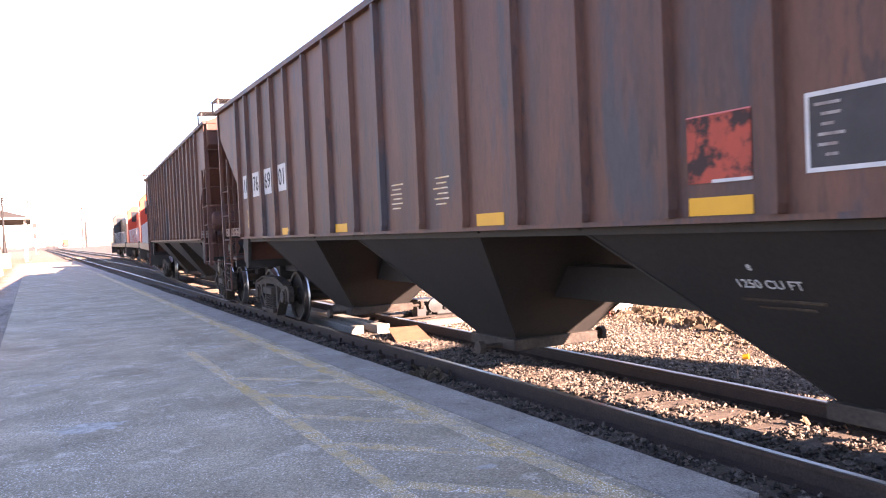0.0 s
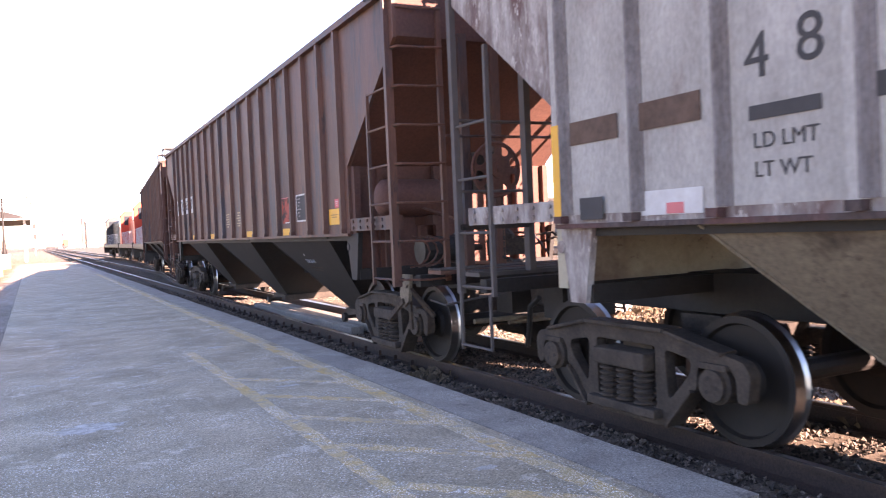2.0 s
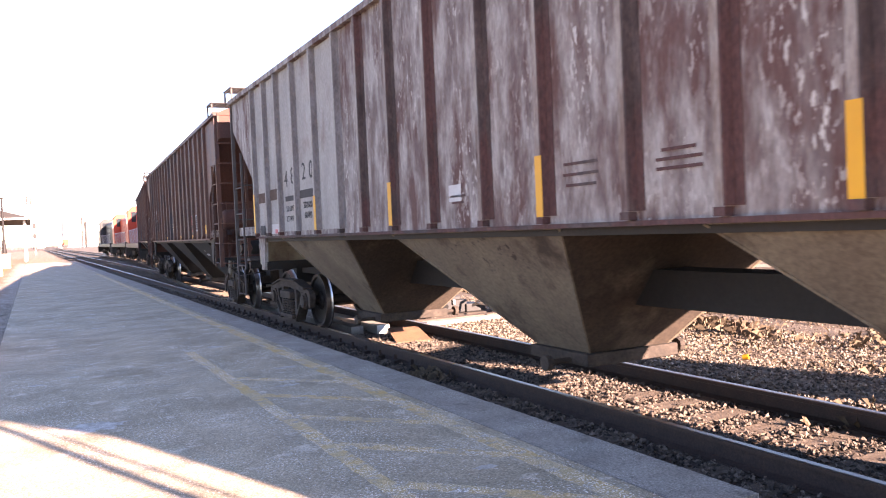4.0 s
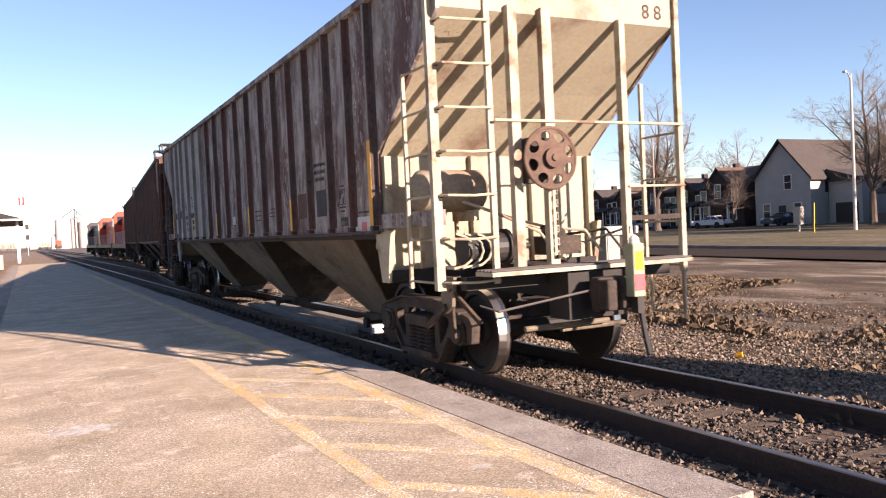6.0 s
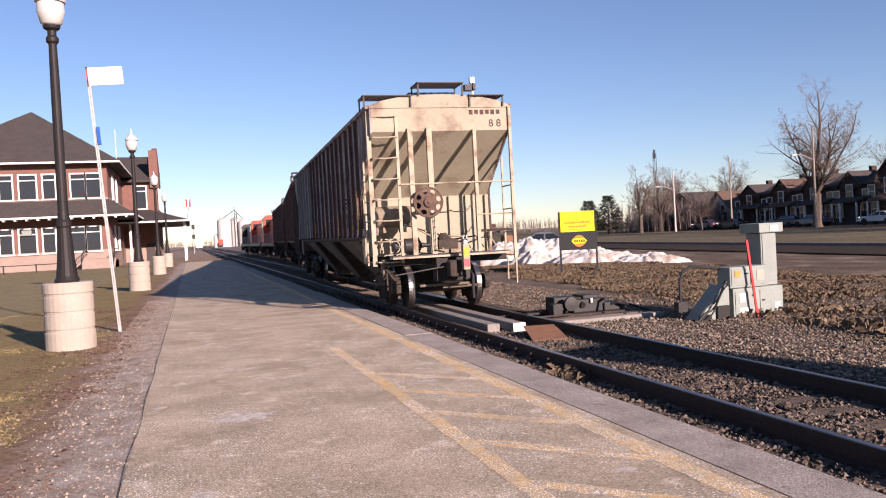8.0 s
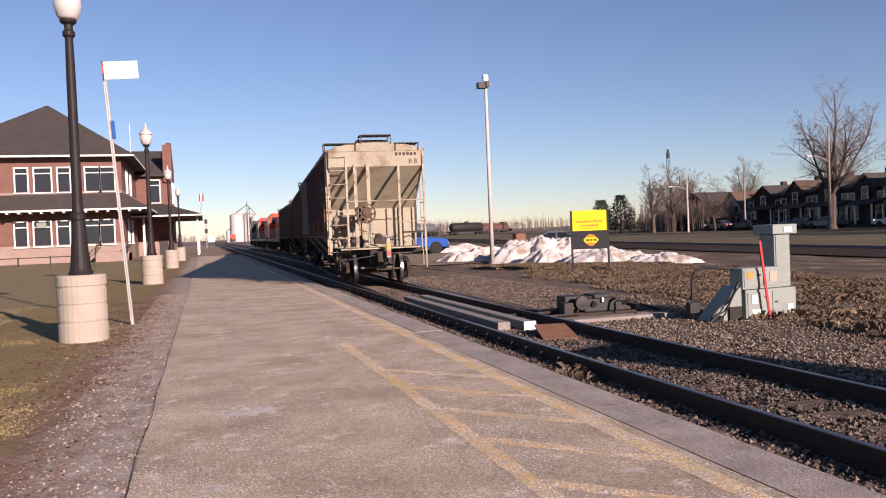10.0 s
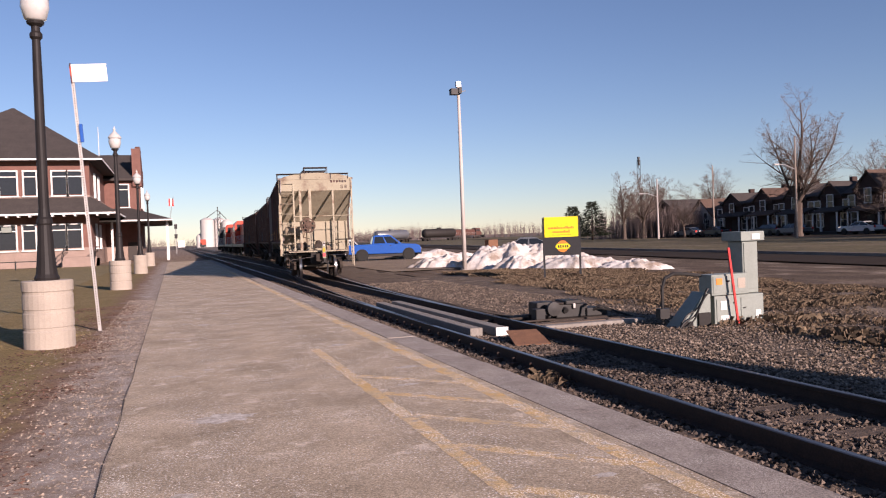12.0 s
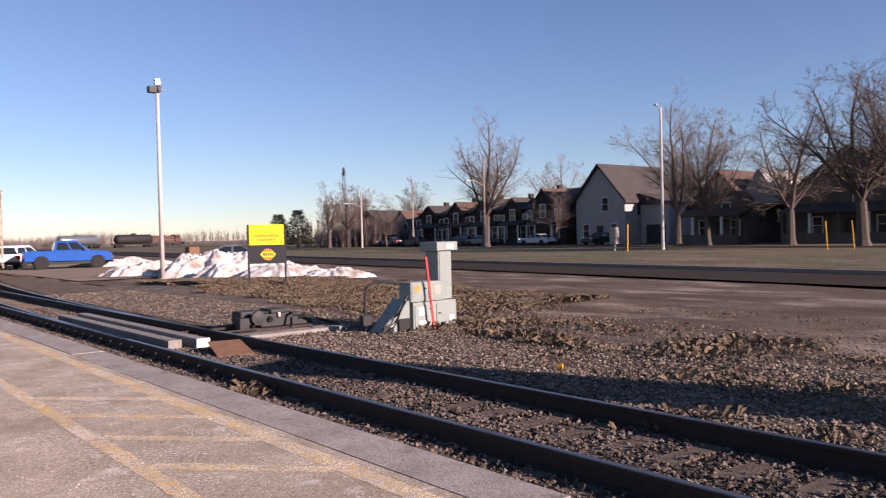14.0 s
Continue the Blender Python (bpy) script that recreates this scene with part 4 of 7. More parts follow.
        bx(bm, -1.3, 1.3, -0.12, 0.0, 0.97, 1.10)
        bx(bm, -0.34, 0.34, 0.0, 0.34, 0.62, 1.10)
        part("end_sill", bm, "hopperdark", car)
        # coupler
        bm = bm_new()
        bx(bm, -0.09, 0.09, 0.28, 0.52, 0.78, 0.98)
        bx(bm, -0.17, 0.17, 0.46, 0.60, 0.70, 1.04)
        bx(bm, -0.17, -0.05, 0.58, 0.74, 0.72, 1.02)
        bx(bm, 0.06, 0.18, 0.58, 0.68, 0.72, 1.02)
        part("coupler", bm, "truckiron", car, "rusty knuckle coupler", bevel=0.025)
        # posts and ladders
        bm = bm_new()
        bx(bm, -1.56, -1.47, -0.18, -0.11, 0.98, 4.22)
        lad = part("end_ladder", bm, worn, car)
        bm = bm_new()
        bx(bm, -0.99, -0.93, -0.02, 0.03, 1.02, 4.02)
        part("stile", bm, worn, lad)
        for k in range(8):
            z = 1.06 + k * 0.425
            bm = bm_new()
            pipe(bm, [(m * -1.50, Y(-0.1), z), (m * -1.46, Y(0.0), z), (m * -1.2, Y(0.06), z - 0.012), (m * -0.95, Y(0.06), z)], 0.014, 6)
            part("rung", bm, worn, lad)
            bm = bm_new()
            tube(bm, (m * -1.48, Y(-0.105), z), (m * -1.48, Y(-0.07), z), 0.022, 8)
            part("bolt", bm, "truckiron", lad)
        bm = bm_new()
        bx(bm, -1.565, -1.53, -0.76, -0.72, 0.98, 3.2)
        lad = part("side_ladder", bm, worn, car)
        for k in range(6):
            z = 1.06 + k * 0.425
            bm = bm_new()
            tube(bm, (m * -1.55, Y(-0.16), z), (m * -1.55, Y(-0.74), z), 0.013, 6)
            part("rung", bm, worn, lad)
        bm = bm_new()
        bx(bm, 1.47, 1.53, -0.02, 0.045, 0.98, 4.22)
        lad = part("corner_post", bm, worn, car)
        bm = bm_new()
        bx(bm, 1.495, 1.52, 0.0, 0.025, 0.45, 0.98)
        part("grab_iron", bm, worn, lad)
        for k in range(4):
            z = 1.05 + k * 0.5
            bm = bm_new()
            tube(bm, (m * 1.50, Y(0.0), z), (m * 1.50, Y(-0.6), z), 0.014, 6)
            part("rung", bm, worn, lad)
        bm = bm_new()
        bx(bm, 1.485, 1.525, -0.62, -0.58, 0.98, 3.2)
        part("stile", bm, worn, lad)
        for x0, x1, zt in ((-0.74, -0.64, 3.78), (-0.34, -0.23, 3.78), (0.66, 0.73, 3.74)):
            bm = bm_new()
            bx(bm, x0, x1, -0.02, 0.07, 1.15, zt)
            part("stanchion", bm, worn, car)
        bm = bm_new()
        pipe(bm, [(m * -0.95, Y(0.08), 2.63), (m * 1.50, Y(0.08), 2.63)], 0.016)
        pipe(bm, [(m * 0.70, Y(0.08), 1.95), (m * 1.50, Y(0.08), 1.95)], 0.014)
        part("handrail", bm, worn, car)
        bm = bm_new()
        bx(bm, 0.70, 1.5, -0.02, 0.03, 1.58, 1.635)
        part("crossbar", bm, "truckiron", car)
        if d < 0:
            # brake wheel, tank and rigging at the brake end
            c0 = Vector((m * -0.42, Y(0.24), 2.24))
            rusty = "rustbrown" if ladder != "creamrail" else "brownroof"
            n, k_ = 32, 8
            bm = bm_new()
            rings = []
            for i in range(n):
                a = 2 * math.pi * i / n
                rings.append([bm.verts.new(c0 + Vector(((0.30 + 0.02 * math.cos(b)) * math.cos(a), 0.02 * math.sin(b), (0.30 + 0.02 * math.cos(b)) * math.sin(a)))) for b in [2 * math.pi * q / k_ for q in range(k_)]])
            for i in range(n):
                for q in range(k_):
                    bm.faces.new((rings[i][q], rings[(i + 1) % n][q], rings[(i + 1) % n][(q + 1) % k_], rings[i][(q + 1) % k_]))
            wheel = part("brake_wheel", bm, rusty, car, "dusty rusted hand brake wheel", smooth=True)
            bm = bm_new()
            rim = [(0.295 * math.cos(2 * math.pi * i / n), 0.295 * math.sin(2 * math.pi * i / n)) for i in range(n)]
            holes = []
            for i in range(8):
                a = i * math.pi / 4 + 0.3
                e, o = Vector((math.cos(a), math.sin(a))), Vector((-math.sin(a), math.cos(a)))
                holes.append([tuple(e * (0.222 + 0.05 * math.cos(b)) + o * (0.062 + 0.012 * math.cos(b)) * math.sin(b)) for b in [2 * math.pi * q / 12 for q in range(12)]])
            pierced(bm, rim, holes, -0.008, 0.008)
            for v in bm.verts:
                r_ = math.hypot(v.co.y, v.co.z)
                v.co = Vector((c0.x + v.co.y, c0.y + v.co.x + d * 0.05 * (1 - r_ / 0.3), c0.z + v.co.z))
            part("wheel_disc", bm, rusty, wheel)
            bm = bm_new()
            lathe(bm, [(0.02, c0.y - d * 0.10), (0.05, c0.y - d * 0.10), (0.055, c0.y + d * 0.05), (0.10, c0.y + d * 0.055), (0.10, c0.y + d * 0.075), (0.035, c0.y + d * 0.08), (0.035, c0.y + d * 0.10), (0.01, c0.y + d * 0.10)], 18, "y", (c0.x, 0, c0.z))
            part("hub", bm, rusty, wheel)
            bm = bm_new()
            bx(bm, -0.62, -0.38, 0.02, 0.14, 2.0, 2.45)
            z = 1.95
            while z > 1.25:
                tube(bm, (m * -0.28, Y(0.12), z), (m * -0.28, Y(0.12), z - 0.055), 0.013 if k_ % 2 else 0.008, 6)
                k_ += 1
                z -= 0.065
            pipe(bm, [(m * -0.28, Y(0.1), 1.25), (m * -0.05, Y(-0.1), 1.2)], 0.02)
            part("brake_gear", bm, "truckiron", car)
            bm = bm_new()
            lathe(bm, [(0.05, -1.36), (0.17, -1.33), (0.235, -1.27), (0.235, -0.55), (0.17, -0.49), (0.05, -0.46)], 20, "x", (0, Y(-1.05), 2.0))
            for v in bm.verts:
                v.co.x *= m
            part("air_tank", bm, "dustybrown" if rib_mat else end, car, "air tank", smooth=True)
            bm = bm_new()
            for x in (-1.15, -0.7):
                bx(bm, x - 0.03, x + 0.03, -1.32, -0.8, 1.66, 1.78)
                bx(bm, x - 0.02, x + 0.02, -1.30, -1.26, 1.15, 2.2)
            part("tank_bracket", bm, ladder, car)
            bm = bm_new()
            lathe(bm, [(0.05, -1.05), (0.16, -1.04), (0.16, -0.55), (0.20, -0.54), (0.20, -0.50), (0.06, -0.42), (0.03, -0.2)], 18, "x", (0, Y(-0.55), 1.36))
            for v in bm.verts:
                v.co.x *= m
            part("brake_cylinder", bm, "black", car, smooth=False)
            bm = bm_new()
            rng = random.Random(11)
            lathe(bm, [(0.05, 1.3), (0.12, 1.32), (0.14, 1.5), (0.06, 1.6)], 10, "z", (m * 0.05, Y(-0.45), 0))
            bx(bm, -0.1, 0.32, -0.6, -0.3, 1.25, 1.45)
            rig = part("brake_valve", bm, "truckiron", car, "dirty brake valve")
            for k in range(5):
                x0 = -0.9 + 0.3 * k
                bm = bm_new()
                pipe(bm, [(m * x0, Y(-0.9 + 0.1 * k), 1.9 - 0.12 * k), (m * (x0 + 0.35), Y(-0.7), 1.75 - 0.1 * k), (m * (x0 + 0.75), Y(-0.4), 1.5), (m * (x0 + 0.9), Y(-0.3), 1.25)], 0.016)
                part("brake_pipe", bm, "truckiron" if k % 2 else worn, rig)
            for k in range(3):
                pts = [(m * (-1.3 + 0.1 * k + 0.25 * math.sin(a)), Y(-0.25), 1.18 + 0.35 * (1 - math.cos(a)) * 0.5) for a in [j * 0.5 for j in range(7)]]
                bm = bm_new()
                pipe(bm, pts, 0.013)
                part("brake_pipe", bm, worn, rig)
            # dusty brackets and rods that hang over the wheels
            bm = bm_new()
            extrude(bm, [(-0.10 + ye + 0.3, 1.10), (ye + 0.44, 1.10), (ye + 0.50, 0.86), (ye + 0.40, 0.72), (ye + 0.26, 0.80)], "x", min(m * -1.34, m * -1.30), max(m * -1.34, m * -1.30))
            hang = part("brake_bracket", bm, "hoppertan", car, "dusty brake bracket")
            for x0, y0, z0, x1, y1, z1 in ((-1.36, 0.36, 0.80, -1.36, 0.80, 0.56), (-1.34, 0.28, 0.98, -1.10, 0.10, 0.62), (-1.22, 0.5, 0.95, -1.22, 0.46, 0.45)):
                bm = bm_new()
                bar(bm, (m * x0, ye + y0, z0), (m * x1, ye + y1, z1), 0.03, 0.06)
                part("brake_lever", bm, "hoppermud", hang)
            for k, (x0, x1, z) in enumerate(((-0.62, 0.45, 0.52), (-0.1, 0.75, 0.46))):
                bm = bm_new()
                tube(bm, (m * x0, ye + 0.05 + 0.1 * k, z), (m * x1, ye + 0.05 + 0.1 * k, z), 0.03, 8)
                part("brake_rod", bm, "hoppertan", hang)
        # lever and air hose
        bm = bm_new()
        pipe(bm, [(m * -1.35, Y(0.34), 0.85), (m * -1.25, Y(0.5), 0.80), (m * -0.2, Y(0.52), 0.92)], 0.012)
        part("uncoupling_lever", bm, "galvbrown", car)
        bm = bm_new()
        pipe(bm, [(m * 0.32, Y(0.45), 0.82), (m * 0.34, Y(0.6), 0.72), (m * 0.30, Y(0.7), 0.45), (m * 0.28, Y(0.78), 0.26)], 0.03, 8)
        part("air_hose", bm, "black", car)
        # step under the corner
        bm = bm_new()
        for x in (1.52,):
            pipe(bm, [(m * x, Y(-0.02), 1.0), (m * x, Y(-0.02), 0.5), (m * x, Y(-0.55), 0.5), (m * x, Y(-0.55), 1.0)], 0.018)
        part("stirrup_step", bm, worn, car)
    for yc in TRUCKS:
        build_truck(car, yc, spins)
    if marks:
        marks(car)
    return car


XS = -1.503


def plate(name, car, y, z, w, h, material, label="", out=0.0):
    bm = bm_new()
    x = XS - out
    box(bm, x - 0.003, x, y - w / 2, y + w / 2, z - h / 2, z + h / 2)
    return part(name, bm, material, car, label)


def letter(car, text, y, z, size, material="blackmark", out=0.0):
    return words("lettering", text, size, Matrix.Translation((XS - 0.002 - out, y, z)) @ Euler((radians(90), 0, radians(-90))).to_matrix().to_4x4(), material, car)


def marks_brown(car):
    for y, txt in ((15.53, "10"), (14.8, "76"), (14.0, "69"), (13.12, "01")):
        plate("number_panel", car, y, 2.53, 0.44, 0.43, "whitemark", "worn white panel with dark figures")
        letter(car, txt, y, 2.53, 0.38, "blackmark", 0.004)
    plate("reflector", car, 15.44, 1.93, 0.10, 0.34, "yellowmark", "yellow reflector strip", 0.002)
    for y, w in ((13.06, 0.36), (10.47, 0.44), (6.65, 0.47), (4.0, 0.49)):
        plate("reflector", car, y, 1.66, w, 0.11, "yellowmark", "yellow reflector strip")
    plate("red_panel", car, 4.0, 2.0, 0.49, 0.40, "redmark", "peeling red panel")
    plate("panel_edge", car, 3.9, 1.808, 0.30, 0.02, "whitemark", "", 0.004)
    plate("panel_edge", car, 4.0, 2.203, 0.49, 0.012, "pinkmark")
    plate("black_panel", car, 3.15, 2.01, 0.46, 0.38, "blackmark", "dark data panel with a white border")
    for a, b, w, h in ((0, 0.195, 0.50, 0.024), (0, -0.195, 0.50, 0.024), (0.238, 0, 0.024, 0.37), (-0.238, 0, 0.024, 0.37)):
        plate("panel_border", car, 3.15 + a, 2.01 + b, w, h, "whitemark", "", 0.004)
    for k in range(6):
        plate("print_line", car, 3.27 - 0.02 * (k % 2), 2.15 - k * 0.052, 0.15 - 0.04 * (k % 3), 0.016, "greycarpaint", "", 0.004)
    plate("warning_panel", car, 1.585, 1.825, 0.49, 0.21, "yellowmark", "yellow warning panel", 0.002)
    for k in range(2):
        plate("print_line", car, 1.60, 1.85 - 0.03 * k, 0.26 - 0.08 * k, 0.008, "blackmark", "", 0.006)
    on_hopper(car, "8", 4.05, 1.28, 0.07)
    on_hopper(car, "1250 CU FT", 3.98, 1.17, 0.10)
    for k, (w, z) in enumerate(((0.62, 1.06), (0.42, 1.01))):
        bm = bm_new()
        box(bm, -0.002, 0.002, -w / 2, w / 2, -0.011, 0.011)
        bar_ = part("print_line", bm, "hoppermud", car)
        bar_.matrix_basis = Matrix.Translation((hopper_x(z) - 0.006, 3.95, z)) @ Euler((0, radians(-38.7), 0)).to_matrix().to_4x4()
    plate("warning_tag", car, 1.49, 2.0, 0.165, 0.115, "redsticker", "small red tag", 0.002)
    for k in range(3):
        plate("print_line", car, 1.49, 2.025 - 0.025 * k, 0.10 - 0.02 * k, 0.007, "whitemark", "", 0.006)
    for y in (8.62, 7.54):
        for k in range(6):
            plate("print_line", car, y + 0.02 * (k % 3), 2.1 - k * 0.052, 0.30 - 0.08 * (k % 2), 0.014, "paint", "")


def hopper_x(z):
    """How far out the near slope of a bay stands at a height."""
    return -1.45 + (1.565 - z) * 0.97 / 1.215


def on_hopper(car, text, y, z, size):
    """Lettering on the near slope of a hopper bay."""
    m = Matrix.Translation((hopper_x(z) - 0.006, y, z - 0.004)) @ Euler((0, radians(-38.7), 0)).to_matrix().to_4x4() @ Euler((radians(90), 0, radians(-90))).to_matrix().to_4x4()
    return words("lettering", text, size, m, "whitemark", car)


def marks_grey(car):
    plate("edge_stripe", car, 15.97, 1.98, 0.09, 0.72, "yellowmark", "orange reflector strip", 0.064)
    plate("edge_stripe", car, 1.12, 2.15, 0.10, 0.98, "yellowmark", "orange reflector strip", 0.064)
    for i in (13, 10, 7, 4):
        plate("reflector", car, RIBS_C[i], 1.89, 0.09, 0.49, "yellowmark", "orange reflector strip", 0.064)
    # panels between the front ribs are a lighter grey
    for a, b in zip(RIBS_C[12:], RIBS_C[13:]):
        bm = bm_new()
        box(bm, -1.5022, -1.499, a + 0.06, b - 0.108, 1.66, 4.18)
        part("repainted_panel", bm, "patchgrey", car, "lighter grey panel")
    letter(car, "4", 14.14, 2.47, 0.36)
    letter(car, "8", 13.80, 2.50, 0.36)
    letter(car, "2", 13.22, 2.52, 0.36)
    letter(car, "0", 12.88, 2.52, 0.36)
    for y, z, w, h, m in ((15.59, 2.26, 0.54, 0.17, "brownroof"), (14.84, 2.28, 0.56, 0.18, "brownroof"), (13.97, 2.17, 0.46, 0.08, "blackmark"), (13.08, 2.20, 0.72, 0.12, "blackmark")):
        plate("old_stripe", car, y, z, w, h, m, "painted-over lettering", 0.004)
    letter(car, "LD LMT", 13.97, 2.01, 0.125)
    letter(car, "LT WT", 13.99, 1.85, 0.125)
    letter(car, "202600", 13.08, 2.03, 0.14)
    letter(car, "60400", 13.08, 1.88, 0.14)
    plate("white_patch", car, 14.84, 1.71, 0.55, 0.16, "whitemark")
    plate("pink_tag", car, 14.80, 1.67, 0.15, 0.07, "pinkmark", "", 0.004)
    plate("white_patch", car, 1.53, 1.69, 0.56, 0.17, "whitemark")
    plate("pink_tag", car, 1.51, 1.66, 0.16, 0.10, "pinkmark", "", 0.004)
    plate("dark_panel", car, 3.08, 2.01, 0.42, 0.36, "blackmark", "dark painted-over panel")
    plate("dark_panel", car, 3.95, 2.01, 0.42, 0.36, "brownroof", "faded dark panel")
    for y, z, w in ((2.25, 2.19, 0.17), (2.25, 1.92, 0.26), (2.25, 1.87, 0.17), (5.6, 2.04, 0.3), (5.6, 1.98, 0.4), (5.6, 1.92, 0.4), (6.6, 2.04, 0.4), (6.6, 1.96, 0.42), (6.6, 1.88, 0.36), (1.5, 1.83, 0.4), (8.5, 1.9, 0.3), (8.5, 1.84, 0.24)):
        plate("print_line", car, y, z, w, 0.022, "ribside")
    plate("white_label", car, 8.55, 1.93, 0.24, 0.16, "whitemark", "small white label")
    letter(car, "EXW 10-8 H 6-5", 3.10, 2.54, 0.075)
    letter(car, "EW  9-7 H14-3", 3.10, 2.44, 0.075)
    letter(car, "CU FT 4750", 3.12, 2.34, 0.075)
    for y, z, w, h in ((2.25, 2.145, 0.22, 0.012), (2.25, 1.955, 0.22, 0.012), (2.355, 2.05, 0.012, 0.18), (2.145, 2.05, 0.012, 0.18), (2.31, 2.08, 0.035, 0.11), (2.24, 2.11, 0.05, 0.05), (2.21, 2.01, 0.045, 0.09), (2.41, 1.96, 0.05, 0.05)):
        plate("emblem", car, y, z, w, h, "blackmark", "worn black emblem shape")
    plate("tag_face", car, 2.14, 1.715, 0.22, 0.05, "hoppertan", "", 0.024)
    plate("tag_holder", car, 2.14, 1.735, 0.27, 0.11, "blackmark", "small black tag holder", 0.02)
    plate("tag_holder", car, 15.62, 1.70, 0.26, 0.16, "blackmark", "small black tag holder", 0.02)
    # figures and an old stencil on the cream end
    words("lettering", "8 8", 0.22, Matrix.Translation((1.18, T_R - 0.006, 3.86)) @ Euler((radians(90), 0, 0)).to_matrix().to_4x4(), "ribside", car)
    for k in range(6):
        part("worn_stencil", boxes((0.62 + 0.12 * k, 0.70 + 0.12 * k, T_R - 0.005, T_R - 0.001, 4.05 + 0.012 * (k % 2), 4.15)), "ribside", car)


SPINS = []
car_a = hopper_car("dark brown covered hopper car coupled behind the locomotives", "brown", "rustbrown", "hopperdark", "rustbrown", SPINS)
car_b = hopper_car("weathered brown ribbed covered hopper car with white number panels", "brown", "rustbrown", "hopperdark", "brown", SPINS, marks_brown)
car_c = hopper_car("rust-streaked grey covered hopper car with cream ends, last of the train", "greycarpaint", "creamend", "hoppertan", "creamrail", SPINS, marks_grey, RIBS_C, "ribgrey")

# marker hung on the last coupler
eot = part("end_marker", boxes((0.095, 0.235, -1.41, -1.28, 0.84, 1.36)), "limemark", car_c, "greenish end of train marker with yellow and red stickers", bevel=0.012)
part("yellow_sticker", boxes((0.115, 0.215, -1.4135, -1.4105, 1.10, 1.28)), "yellowmark", eot)
part("red_sticker", boxes((0.105, 0.225, -1.4135, -1.4105, 0.90, 1.06)), "redsticker", eot)
part("marker_lamp", lathe(bm_new(), [(0.02, 1.36), (0.05, 1.36), (0.05, 1.41), (0.02, 1.44)], 12, "z", (0.165, -1.345, 0)), "whitemark", eot)
part("side_reflector", boxes((0.0915, 0.0945, -1.39, -1.30, 0.92, 1.25)), "limemark", eot)
part("marker_aerial", boxes((0.12, 0.14, -1.36, -1.33, 1.46, 1.53)), "whitemark", eot)
part("marker_aerial", boxes((0.19, 0.21, -1.36, -1.33, 1.46, 1.53)), "whitemark", eot)
part("marker_clamp", boxes((0.14, 0.22, -1.40, -1.30, 0.68, 0.86)), "black", eot)


def locomotive(label, paint, cab, spins):
    lo = empty("locomotive", label, "locomotive", group="locomotives of the train")
    L = 17.5
    bm = bm_new()
    box(bm, -1.5, 1.5, 0.3, L - 0.3, 1.15, 1.5)
    part("frame", bm, "locoblack", lo, bevel=0.03)
    bm = bm_new()
    extrude(bm, [(-0.85, 1.5), (-0.85, 3.75), (-0.6, 4.0), (0.6, 4.0), (0.85, 3.75), (0.85, 1.5)], "y", 1.4, 12.6)
    hood = part("long_hood", bm, paint, lo, bevel=0.03)
    for k in range(8):
        bm = boxes((-0.87, -0.85, 2.0 + k * 1.25, 2.9 + k * 1.25, 1.7, 3.3))
        part("hood_door", bm, paint, hood)
    for k in range(3):
        bm = bm_new()
        lathe(bm, [(0.55, 4.0), (0.55, 4.12), (0.3, 4.14), (0.1, 4.14)], 16, "z", (0, 2.4 + k * 1.4, 0))
        part("fan", bm, "locoblack", hood)
    bm = boxes((-0.3, 0.3, 8.0, 8.6, 4.0, 4.25))
    part("exhaust", bm, "locoblack", hood)
    bm = bm_new()
    extrude(bm, [(-1.5, 1.5), (-1.5, 4.05), (-1.1, 4.45), (1.1, 4.45), (1.5, 4.05), (1.5, 1.5)], "y", 12.6, 15.0)
    cb = part("cab", bm, cab, lo, bevel=0.04)
    for s in (-1, 1):
        for y0 in (12.9, 13.9):
            bm = boxes((min(s * 1.49, s * 1.51), max(s * 1.49, s * 1.51), y0, y0 + 0.75, 3.1, 3.85))
            part("cab_window", bm, "window", cb)
    for x0 in (-1.2, 0.4):
        part("rear_window", boxes((x0, x0 + 0.8, 12.575, 12.6, 3.2, 4.0)), "window", cb)
    bm = bm_new()
    extrude(bm, [(-0.85, 1.5), (-0.85, 2.6), (-0.6, 2.9), (0.6, 2.9), (0.85, 2.6), (0.85, 1.5)], "y", 15.0, 16.4)
    part("short_hood", bm, paint, lo, bevel=0.03)
    for y0, y1 in ((0.1, 0.3), (L - 0.3, L - 0.1)):
        bm = boxes((-1.5, 1.5, y0, y1, 0.5, 1.6))
        part("pilot", bm, "locoblack", lo)
    bm = bm_new()
    lathe(bm, [(0.1, 6.8), (0.62, 6.9), (0.62, 10.4), (0.1, 10.5)], 14, "y", (0, 0, 0.75))
    part("fuel_tank", bm, "locoblack", lo)
    for s in (-1, 1):
        bm = bm_new()
        for k in range(12):
            y = 0.4 + k * 1.12
            tube(bm, (s * 1.45, y, 1.5), (s * 1.45, y, 2.5), 0.02, 5)
        tube(bm, (s * 1.45, 0.4, 2.5), (s * 1.45, 12.6, 2.5), 0.02, 5)
        part("handrail", bm, "whitemark", lo)
    for yc in (3.1, 14.2):
        bm = bm_new()
        for s in (-1, 1):
            box(bm, min(s * 0.9, s * 1.1), max(s * 0.9, s * 1.1), yc - 1.7, yc + 1.7, 0.55, 0.85)
            for k in (-1.2, 1.2):
                box(bm, min(s * 0.88, s * 1.12), max(s * 0.88, s * 1.12), yc + k - 0.2, yc + k + 0.2, 0.3, 0.6)
        t = part("truck", bm, "truckiron", lo)
        for k in (-1.2, 1.2):
            spins.append((wheelset(t, yc + k, 0.5), k))
